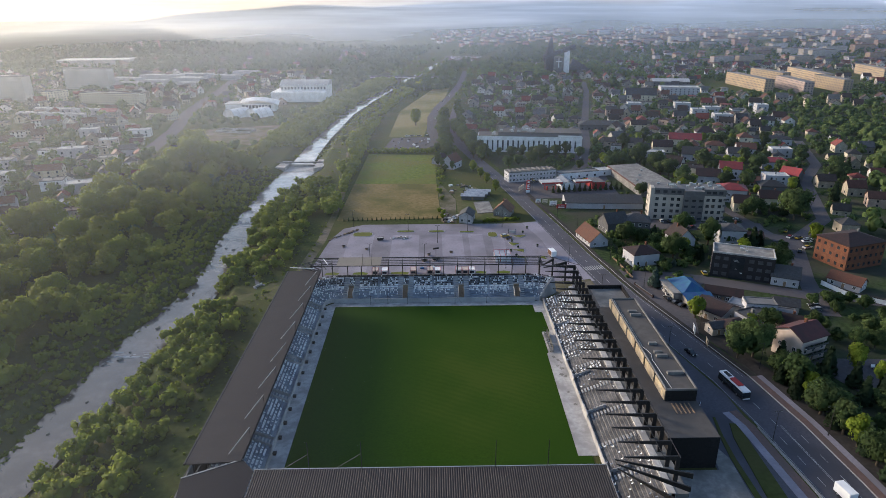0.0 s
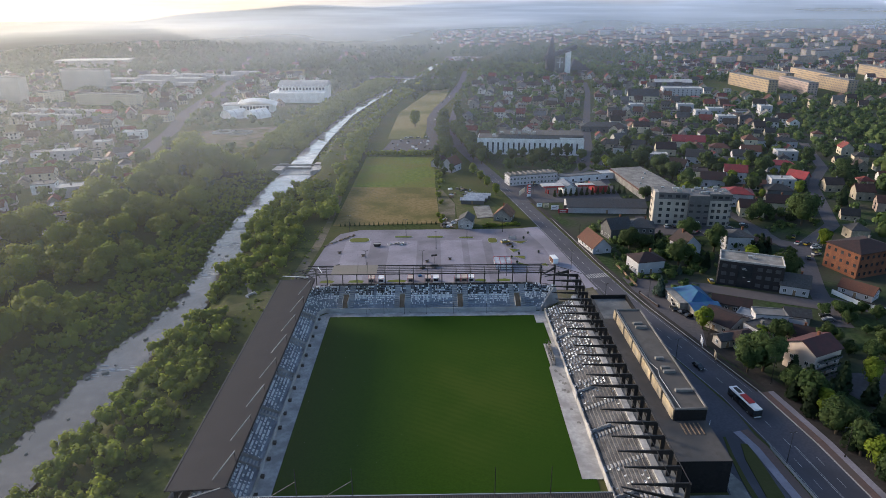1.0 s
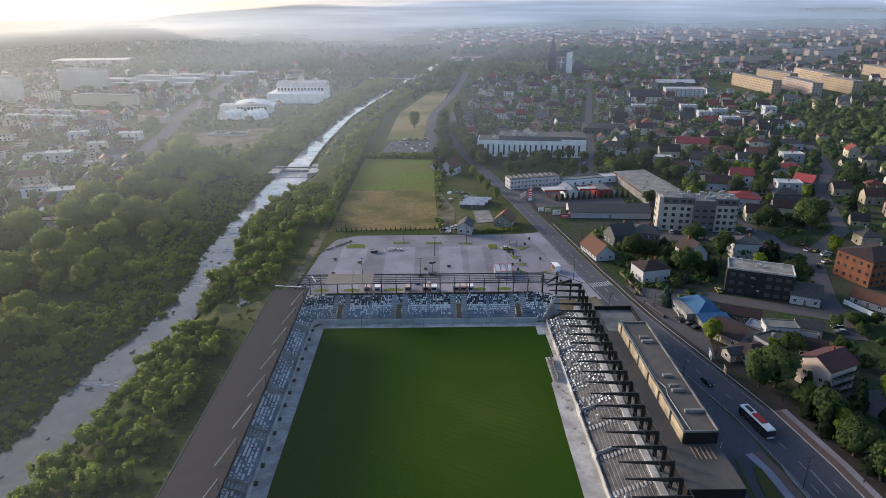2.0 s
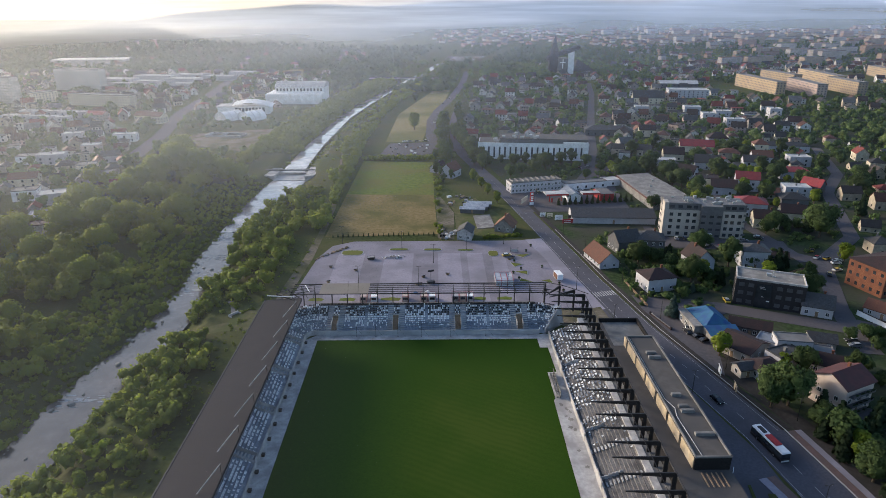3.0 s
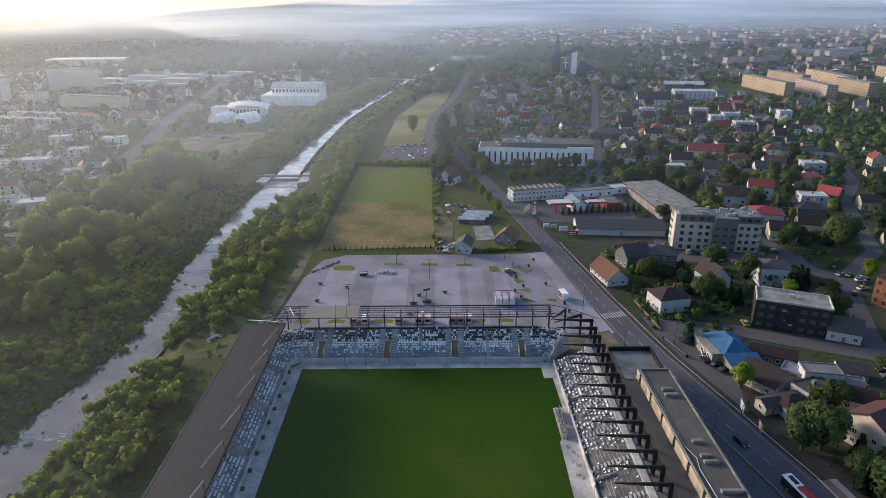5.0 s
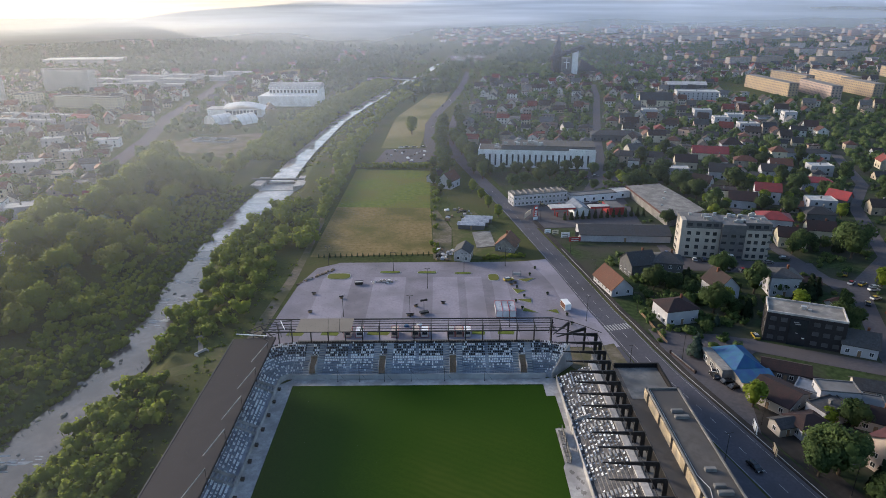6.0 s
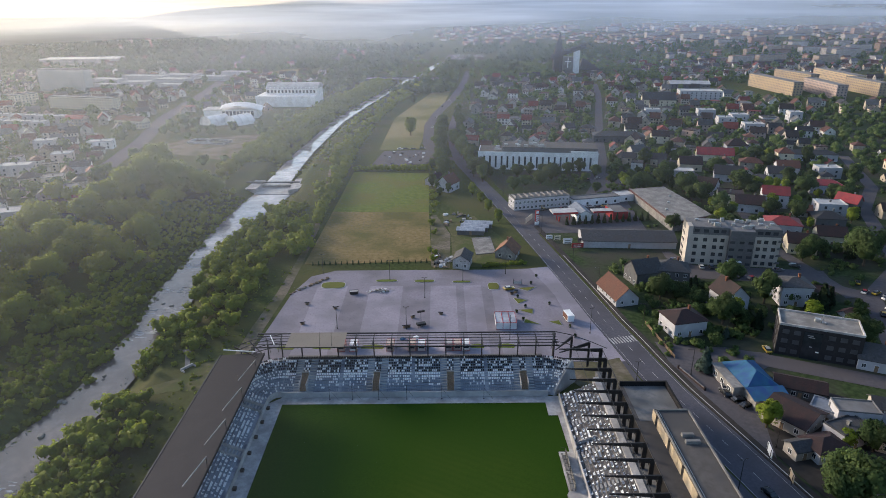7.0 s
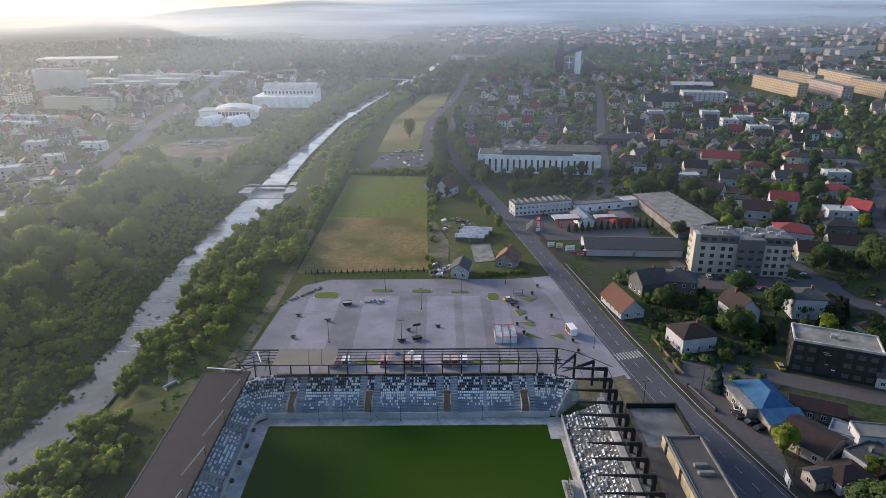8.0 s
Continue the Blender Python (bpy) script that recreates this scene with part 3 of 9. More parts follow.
CURVED = [(22, 296), (5, 305), (-1, 352), (-1, 432), (6, 496), (23, 594), (40, 727), (58, 926), (90, 1110), (200, 1500), (330, 2200)]


def build_roads():
    s = Shape().strip(MAIN_ROAD, MAIN_W, 0.11)
    setting("road", s, M_ASPHALT, "grey asphalt main road with white lane lines", "road")
    s = Shape().strip(CURVED, 9, 0.125)
    setting("road", s, M_ASPHALT2, "pale curving asphalt road beyond the field", "road")
    s = Shape()
    level = 0.135
    for pts, w in (([(219, 733), (199, 625), (139, 367), (122, 285)], 7), ([(122, 285), (108, 235), (92, 196)], 6), ([(300, 300), (268, 217), (237, 175), (204, 97), (172, 66), (153, 22), (147, 4), (144, -12)], 7), ([(84, 27), (100, 26), (112, 21), (124, 15.5), (136, 10), (147, 5)], 8),
                   ([(147, 12), (165, 0), (230, -20)], 7), ([(172, 66), (150, 88), (122, 88), (100, 92)], 8), ([(170, 290), (176, 205), (160, 120), (165, 66)], 6), ([(-222, 280), (-236, 371), (-262, 480), (-282, 655), (-305, 800)], 13),
                   ([(-190, 120), (-240, 240), (-265, 260)], 5), ([(130, -60), (150, -52), (170, -50)], 8)):
        level += 0.007
        s.strip(pts, w, level)
    setting("road", s, M_ASPHALT2, "worn grey side streets between the houses", "road")
    # pavements beside the main road, standing a kerb above it
    s = Shape().slab(MAIN_ROAD[:5], 2.0, 0.0, 0.24, -7.6)
    setting("pavement", s, M_REDPAVE, "raised reddish cycle path beside the main road", "pavement")
    s = Shape().slab(MAIN_ROAD[:5], 1.8, 0.0, 0.235, -9.6)
    setting("pavement", s, M_PAVER, "raised grey footpath beside the main road", "pavement")
    s = Shape().slab(MAIN_ROAD[4:13], 2.6, 0.0, 0.24, -6.9)
    setting("pavement", s, M_YARD, "raised brownish footpath beside the main road", "pavement")
    s = Shape().slab([(91.5, -180), (87.6, -100), (85.8, -75), (84, -68)], 2.3, 0.0, 0.23, 1.0)
    setting("pavement", s, M_REDPAVE, "reddish cycle path beside a guard rail", "pavement")
    s = Shape().slab([(91.5, -180), (87.6, -100), (85.8, -75), (84, -68)], 2.2, 0.0, 0.225, 3.3)
    setting("pavement", s, M_PAVER, "grey footpath beside a grass strip", "pavement")
    s = Shape().slab([(79, -180), (78.6, -101), (79.8, -80), (80.4, -74)], [5, 4.6, 3.4, 1.6], 0.0, 0.3)
    setting("verge", s, M_GROUND, "narrow planted green strip beside a lane", "verge")
    s = Shape().slab([(74.6, -180), (74.2, -100), (74.4, -88), (75.2, -79), (76.6, -71)], [1.6, 1.5, 1.3, 1.0, 0.6], 0.0, 0.24)
    setting("verge", s, M_GROUND, "narrow weedy strip beside the service lane", "verge")
    s = Shape().prism([(69, -180), (90, -180), (86.5, -100), (84.5, -60), (78, -32), (71, -10), (66, 22), (56, 22), (56, -4), (68.9, -4.8), (68.9, -92), (66, -104)], 0.0, 0.10)
    setting("pavement", s, M_ASPHALT, "grey service lane behind the stand", "pavement")
    s = Shape().prism([(56, -180), (72.5, -180), (73, -100), (73.5, -88), (71, -80), (69.2, -92), (56, -92)], 0.0, 0.16)
    setting("pavement", s, M_CONCM, "rough grey rubble ground beside the stand", "rubble ground")
    s = Shape().prism([(88, -15), (91, -24), (101, 12), (112, 20), (113, 26), (96, 30), (79, 34), (80, 14)], 0.0, 0.12)
    setting("pavement", s, M_ASPHALT2, "worn forecourt beside a blue roofed shop", "forecourt")
    s = Shape().prism([(56, 20), (66, 22), (62, 46), (59.3, 74), (55, 99), (46, 97), (52, 70)], 0.0, 0.105)
    setting("pavement", s, M_PAVER, "pale paved strip between car park and road", "pavement")
    s = Shape().prism([(118, -44), (126, -41), (145, -42), (160, -40), (162, -50), (140, -52), (134, -60), (124, -60)], 0.0, 0.12)
    setting("pavement", s, M_ASPHALT2, "pale turning place in front of houses", "turning place")
    s = Shape().slab(MAIN_ROAD[2:7], 6.0, 0.0, 0.118, -12.2)
    setting("verge", s, M_YARD, "trodden brown earth strip beside the footpath", "verge")
    s = Shape().prism([(95, -20), (97, -31), (108, -33), (131, -30), (132, -4), (112, 9), (104, 12), (104, -6), (96, -8)], 0.0, 0.105)
    setting("pavement", s, M_YARD, "trodden brown yards between low houses", "yard")
    s = Shape().prism([(38.5, 20.6), (46, 12), (57, -3.6), (62, -3.6), (66.5, 4), (64.5, 24), (57, 21.4), (38.5, 21.6)], 0.0, 0.13)
    setting("verge", s, M_DIRT, "rough brown rubble ground at the stadium corner", "bare ground")
    s = Shape()
    s.slab(MAIN_ROAD[:12], 0.25, 0.0, 0.26, -6.4)
    s.slab(MAIN_ROAD[:4], 0.25, 0.0, 0.26, 6.5)
    setting("kerb", s, M_KERB, "pale concrete kerb stones along the road", "kerb")
    # lane paint
    s = Shape()
    s.strip(MAIN_ROAD[:6], 0.12, 0.122, 0, 5.6)
    s.strip(MAIN_ROAD[5:14], 0.12, 0.122, 0, 4.0)
    s.strip(MAIN_ROAD[:4], 0.12, 0.122, 0, 0.16)
    s.strip(MAIN_ROAD[:4], 0.12, 0.1225, 0, -0.16)
    s.strip(MAIN_ROAD[4:12], 0.10, 0.122, 0, -4.4)
    for i in range(13):
        a, b = Vector(MAIN_ROAD[i]), Vector(MAIN_ROAD[i + 1])
        d = (b - a)
        n = max(1, int(d.length / 6))
        for off in ((-2.9, 3.0) if i < 3 else (0.8,) if i < 5 else (0.0,)):
            for k in range(n):
                p, q = a + d * (k / n), a + d * ((k + 0.42) / n)
                s.strip([p, q], 0.13, 0.123, 0, off)
    for k in range(9):
        s.strip([(65.3 + k * 1.0, 32.6 + k * 0.24), (64.4 + k * 1.0, 36.4 + k * 0.24)], 0.5, 0.124)
    setting("road_marking", s, M_MARK, "worn white lane lines and zebra crossing", "road marking")


build_roads()


def build_parking():
    """Bands of paler bays, kerbed grass islands."""
    s = Shape()
    for x0, x1 in ((-41, -29), (-20, -7), (4, 14), (17, 24), (28, 34)):
        s.box(x0, 24, 0.0, x1, 80, 0.092)
    setting("pavement", s, M_PAVER, "paler paved parking bays in rows", "parking bays")
    s = Shape()
    for x in (-35, -13.5, 9, 20.5, 31):
        s.box(x - 0.12, 24, 0.0, x + 0.12, 80, 0.104)
        for y in np.arange(26, 80, 2.6):
            s.box(x - 5, y - 0.05, 0.0, x + 5, y + 0.05, 0.1)
    setting("road_marking", s, M_PAVER, "thin pale lines between parking bays", "road marking")
    isl = [((-35, 81), 5, 3.2), ((-14, 85), 4.5, 1.2), ((1.5, 84.5), 4.2, 1.3), ((16.5, 83.5), 3.8, 1.0), ((29, 79), 2.3, 3.6)]
    k = Shape()
    g = Shape()
    for (x, y), a, b in isl:
        ring = [(x + a * math.copysign(abs(math.cos(t)) ** 0.6, math.cos(t)), y + b * math.copysign(abs(math.sin(t)) ** 0.6, math.sin(t))) for t in np.linspace(0, math.tau, 17)[:-1]]
        k.prism(ring, 0.0, 0.22)
        g.prism([(x + (p - x) * 0.94, y + (q - y) * 0.88) for p, q in ring], 0.1, 0.3)
    for pts in ([(38, 77), (42, 74), (46, 78)], [(35.5, 68), (37, 63), (41, 66)], [(36, 58), (41.5, 54.5), (42, 58.5)], [(37, 48), (43, 46.5), (38, 51)], [(46, 48.5), (50.5, 45.5), (50, 49.5)]):
        c = (sum(p[0] for p in pts) / 3, sum(p[1] for p in pts) / 3)
        k.prism(pts, 0.0, 0.22)
        g.prism([(c[0] + (p - c[0]) * 0.88, c[1] + (q - c[1]) * 0.88) for p, q in pts], 0.1, 0.3)
    for x, w in ((-31, 3.2), (-14.4, 4.0), (20, 2.4), (29.5, 3.0), (-43, 3.0)):
        g.prism([(x - w, 31.0), (x + w * 0.8, 30.6), (x + w, 32.6), (x + w * 0.2, 33.6), (x - w * 0.9, 33.0)], 0.0, 0.14)
    setting("kerb", k, M_KERB, "pale kerbs round planted islands", "kerb")
    setting("verge", g, M_FIELDG, "grass islands in the car park", "grass island")


build_parking()


# ---------------------------------------------------------------- stadium
rnd = random.Random(7)


def seat_shapes():
    return Shape(), Shape(), Shape()


def add_seat(s, p, facing):
    """A folded shell seat at p: a pan and a back, facing the way given (radians)."""
    c, n = math.cos(facing), math.sin(facing)

    def q(u, w, z):
        return (p[0] + u * n + w * c, p[1] - u * c + w * n, p[2] + z)
    for u0, u1, w0, w1, z0, z1 in ((-0.18, 0.18, -0.05, 0.30, 0.34, 0.41), (-0.18, 0.18, -0.13, -0.06, 0.36, 0.72)):
        v = [q(u0, w0, z0), q(u1, w0, z0), q(u1, w1, z0), q(u0, w1, z0), q(u0, w0, z1), q(u1, w0, z1), q(u1, w1, z1), q(u0, w1, z1)]
        s.add(v, [(4, 5, 6, 7), (0, 1, 5, 4), (1, 2, 6, 5), (2, 3, 7, 6), (3, 0, 4, 7)])


def pick_seat(row, rows, sets, dark_top=True, pale=0.35):
    t = row / (rows - 1)
    r = rnd.random()
    white, black, grey = sets
    if dark_top and t > 0.6:
        return white if r < 0.38 else black if r < 0.93 else grey
    if t > 0.35:
        return white if r < pale + 0.2 else grey
    return white if r < pale * (0.35 + t) else grey


ROWS, DEPTH, RISE, BASE = 13, 0.86, 0.37, 1.3


def seat_row(style, r, n):
    """Colours along one row, in short runs: w pale, k black, g grey-blue, - no seat."""
    t = r / (ROWS - 1)
    out = []
    while len(out) < n:
        q = rnd.random()
        if style == "end":
            if t > 0.93:
                c, k = ("k", rnd.randint(3, 6)) if q < 0.8 else ("w", 1)
            elif t > 0.55:
                c, k = ("w", 1) if q < (0.55 if r % 2 else 0.42) else ("k", rnd.randint(1, 2))
            elif r == 6:
                c, k = "w", 5
            else:
                c, k = ("w", rnd.randint(1, 2) if r > 3 else 1) if q < (0, 0.1, 0.24, 0.34, 0.5, 0.62)[r] else ("g", 1)
        elif style == "long":
            c, k = ("w", 1) if q < 0.58 else ("g", 1)
        else:
            c, k = ("w", 1) if q < 0.3 else ("g", 1) if q < 0.58 else ("-", rnd.randint(1, 2))
        out += [c] * k
    return out[:n]


def straight_stand(owner, origin, along, back, length, aisles, style, concrete, bare=(), gap=0.85, thin=(), doors=(), top=ROWS, aisle=0.7, first=0):
    """Terraces from origin, running along one way and rising backwards, with shell seats."""
    o, a, b = Vector(origin), Vector(along), Vector(back)
    s = Shape()

    def w(u, v, z):
        p = o + a * u + b * v
        return (p.x, p.y, z)
    for r in range(ROWS):
        z1 = BASE + RISE * r
        v = [w(0, r * DEPTH, 0), w(length, r * DEPTH, 0), w(length, (r + 1) * DEPTH, 0), w(0, (r + 1) * DEPTH, 0)]
        v += [(x, y, z1) for x, y, _ in v]
        s.add(v, [(4, 5, 6, 7), (0, 1, 5, 4), (2, 3, 7, 6), (1, 2, 6, 5), (3, 0, 4, 7)])
    part("terrace", s, concrete, owner, "stepped concrete terrace")
    facing = math.atan2(-b.y, -b.x)
    sets = seat_shapes()
    for r in range(first, top):
        row = iter(seat_row(style, r, int(length / 0.5) + 4))
        u = 0.4
        while u < length - 0.3:
            c = next(row)
            if c != "-" and all(abs(u - q) > 0.4 for q in thin) and (r > 6 or all(abs(u - q) > 1.1 for q in doors)) and all(abs(u - q) > gap for q in aisles) and not any(a0 < u < a1 and rnd.random() < p0 for a0, a1, p0 in bare):
                p = w(u, (r + 0.45) * DEPTH, BASE + RISE * r)
                add_seat(sets["wkg".index(c)], p, facing)
            u += 0.5
    for shape, m, lab in zip(sets, (M_SEATW, M_SEATK, M_SEATG), ("pale plastic shell seats", "black plastic shell seats", "grey-blue plastic shell seats")):
        if shape.f:
            part("seats", shape, m, owner, lab, kind="stuff")
    for q in aisles:
        st = Shape()
        for r in range(ROWS):
            v = [w(q - aisle, r * DEPTH, BASE + RISE * r), w(q + aisle, r * DEPTH, BASE + RISE * r), w(q + aisle, (r + 0.5) * DEPTH, BASE + RISE * r), w(q - aisle, (r + 0.5) * DEPTH, BASE + RISE * r)]
            v += [(x, y, z + RISE / 2) for x, y, z in v]
            st.add(v, [(4, 5, 6, 7), (0, 1, 5, 4), (1, 2, 6, 5), (3, 0, 4, 7), (2, 3, 7, 6)])
        part("aisle_steps", st, M_ROOFLT, owner, "pale aisle steps")
    return w


def build_far_stand():
    g = thing("grandstand", pose(0, 0, 0), "end grandstand with black and white seats and bare roof steel", "grandstand", "stands round the pitch")
    aisles = [6, 27, 48.6, 70]
    pairs = [q + d for q in aisles for d in (-1.95, 1.95)]
    w = straight_stand(g, (-38, 4.2, 0), (1, 0, 0), (0, 1, 0), 76.5, pairs, "end", M_CONCB, gap=0.98, aisle=0.92, thin=(16.5, 37.8, 59.3), doors=aisles)
    s = Shape().box(-38, 3.3, 0, 38.5, 3.5, 1.9).box(-38, 3.5, 0, 38.5, 4.2, 1.1)
    part("front_wall", s, M_ROOFLT, g, "pale concrete front wall")
    s = Shape().box(-38.5, 15.4, 0, 38.5, 17.2, 5.9)
    part("rear_walkway", s, M_CONCD, g)
    s = Shape()
    for i in range(153):
        s.box(-38 + i * 0.5, 15.45, 5.9, -38 + i * 0.5 + 0.38, 15.55, 6.5)
    part("top_row_rail", s, M_STEEL, g, "dark slatted rail behind the top row")
    for q in aisles:
        x = -38 + q
        s = Shape().box(x - 1.1, 4.3, 1.0, x - 0.95, 9.4, 4.0).box(x + 0.95, 4.3, 1.0, x + 1.1, 9.4, 4.0).box(x - 1.1, 9.4, 1.0, x + 1.1, 9.6, 5.0)
        part("vomitory_wall", s, M_CONC, g)
        part("vomitory_door", Shape().box(x - 0.95, 9.28, 3.4, x + 0.95, 9.39, 4.7).add([(x - 0.94, 4.3, 1.75), (x + 0.94, 4.3, 1.75), (x + 0.94, 9.27, 3.9), (x - 0.94, 9.27, 3.9)], [(0, 1, 2, 3)]), M_TIMBER, g, "brown boarded doorway")
    for x in [-34 + 5.42 * k for k in range(15)]:
        part("column", Shape().box(x - 0.16, 15.9, 5.0, x + 0.16, 16.4, 12.0), M_STEEL, g, "dark steel column")
        s = Shape().taper((x, 16.4, 12.1), (x, 10.8, 12.3), 0.22, 0.8, 0.18, 0.3).taper((x, 16.0, 12.1), (x, 19.2, 12.0), 0.22, 0.8, 0.18, 0.4).beam((x, 16.1, 10.2), (x, 13.6, 11.8), 0.12, 0.12)
        part("rafter", s, M_STEEL, g, "dark steel rafter")
    for k, y in enumerate((10.9, 12.6, 14.3, 16.0, 17.6, 19.1)):
        t = 0.32 if k in (0, 5) else 0.16
        part("purlin", Shape().beam((-47.5, y, 12.35), (42.5, y, 12.35), t, t), M_STEEL, g, "dark steel purlin")
    part("roof_panel", Shape().box(-37.5, 10.6, 12.48, -20.5, 19.3, 12.56), M_SHEET, g, "pale beige roof sheet on the steel frame")
    for x in (-27.5, -24.0):
        part("mast", Shape().tube((x, 11.0, 12.4), (x + 0.4, 11.0, 17.2), 0.06, 0.04, 5), M_STEEL, g, "thin dark mast")
    # a few rows turn towards the right corner and end at a raw sloping wall
    c = Vector((38.4, 0.8))
    s, sets = Shape(), seat_shapes()
    for r in range(ROWS):
        r0, r1 = 3.4 + r * DEPTH, 3.4 + (r + 1) * DEPTH
        z1 = BASE + RISE * r
        for k in range(2):
            a0, a1 = math.radians(90 - 17 * k), math.radians(73 - 17 * k)
            s.prism([(c.x + rr * math.cos(a), c.y + rr * math.sin(a)) for rr, a in ((r0, a1), (r1, a1), (r1, a0), (r0, a0))], 0, z1)
            am = (a0 + a1) / 2
            n = int(2 * (r0 + 0.4) * math.sin((a0 - a1) / 2) / 0.5)
            for i in range(n):
                u = (i - (n - 1) / 2) * 0.5
                add_seat(pick_seat(r, ROWS, sets, True, 0.45), (c.x + (r0 + 0.4) * math.cos(am) - u * math.sin(am), c.y + (r0 + 0.4) * math.sin(am) + u * math.cos(am), z1), am + math.pi)
    part("corner_terrace", s, M_CONCB, g, "stepped concrete corner")
    for shape, m, lab in zip(sets, (M_SEATW, M_SEATK, M_SEATG), ("pale plastic shell seats", "black plastic shell seats", "grey-blue plastic shell seats")):
        part("seats", shape, m, g, lab, kind="stuff")
    a = math.radians(55.5)
    p, q = Vector((c.x + 3.2 * math.cos(a), c.y + 3.2 * math.sin(a))), Vector((c.x + 15 * math.cos(a), c.y + 15 * math.sin(a)))
    n = Vector((math.sin(a), -math.cos(a))) * 0.3
    e = Vector((1.2, -1.8))
    part("end_wall", Shape().add([(p.x, p.y, 0), (q.x, q.y, 0), (q.x, q.y, 6.6), (p.x, p.y, 2.0), (p.x + n.x, p.y + n.y, 0), (q.x + n.x + e.x, q.y + n.y + e.y, 0), (q.x + n.x, q.y + n.y, 6.6), (p.x + n.x, p.y + n.y, 2.0)],
                                 [(0, 1, 2, 3), (7, 6, 5, 4), (3, 2, 6, 7), (4, 0, 3, 7), (1, 5, 6, 2)]), M_CONC, g, "raw concrete end wall")


build_far_stand()


def build_corner():
    """Seats that turn the corner between the end stand and the long stand."""
    g = thing("grandstand", pose(0, 0, 0), "corner grandstand block with pale seats turning the corner", "grandstand", "stands round the pitch")
    c = Vector((-38, 0.8))
    s = Shape()
    sets = seat_shapes()
    steps = 5
    for r in range(ROWS):
        r0, r1 = 3.4 + r * DEPTH, 3.4 + (r + 1) * DEPTH
        z1 = BASE + RISE * r
        for k in range(steps):
            a0, a1 = math.pi / 2 * (1 + k / steps), math.pi / 2 * (1 + (k + 1) / steps)
            q = [(c.x + rr * math.cos(a), c.y + rr * math.sin(a)) for rr, a in ((r0, a0), (r1, a0), (r1, a1), (r0, a1))]
            s.prism(q, 0, z1)
            am = (a0 + a1) / 2
            w = 2 * (r0 + 0.4) * math.sin((a1 - a0) / 2)
            n = int(w / 0.5)
            for i in range(n):
                u = (i - (n - 1) / 2) * 0.5
                p = (c.x + (r0 + 0.4) * math.cos(am) - u * math.sin(am), c.y + (r0 + 0.4) * math.sin(am) + u * math.cos(am), z1)
                add_seat(pick_seat(r, ROWS, sets, r > 6, 0.5), p, am + math.pi)
    part("terrace", s, M_CONCB, g, "stepped concrete terrace")
    for shape, m, lab in zip(sets, (M_SEATW, M_SEATK, M_SEATG), ("pale plastic shell seats", "black plastic shell seats", "grey-blue plastic shell seats")):
        part("seats", shape, m, g, lab, kind="stuff")
    ring = [(c.x + 3.2 * math.cos(a), c.y + 3.2 * math.sin(a)) for a in np.linspace(math.pi / 2, math.pi, 6)]
    part("front_wall", Shape().slab(ring, 0.2, 0, 1.9), M_CONC, g)
    # steel frame over the corner, without sheets
    for a in np.linspace(math.pi * 0.54, math.pi * 0.79, 4):
        d = Vector((math.cos(a), math.sin(a), 0))
        o = Vector((c.x, c.y, 0))
        part("column", Shape().beam(o + d * 15.4 + Vector((0, 0, 4.6)), o + d * 15.4 + Vector((0, 0, 12.2)), 0.3, 0.4), M_STEEL, g, "dark steel column")
        part("rafter", Shape().taper(o + d * 18.5 + Vector((0, 0, 12.2)), o + d * 8 + Vector((0, 0, 12.3)), 0.22, 0.7, 0.18, 0.3), M_STEEL, g, "dark steel rafter")
    for rr in (10.5, 13, 15.6, 18):
        pts = [(c.x + rr * math.cos(a), c.y + rr * math.sin(a), 12.3) for a in np.linspace(math.pi * 0.54, math.pi * 0.79, 4)]
        for p, q in zip(pts, pts[1:]):
            part("purlin", Shape().beam(p, q, 0.16, 0.18), M_STEEL, g, "dark steel purlin")
    part("edge_flashing", Shape().beam((-55, 9.5, 12.5), (-45.5, 8.3, 12.5), 0.25, 0.2), M_WHITE, g, "pale edge flashing")
    part("edge_flashing", Shape().beam((-43.5, 17.8, 12.6), (-41.0, 12.2, 12.6), 0.22, 0.2), M_WHITE, g, "pale edge flashing")


build_corner()


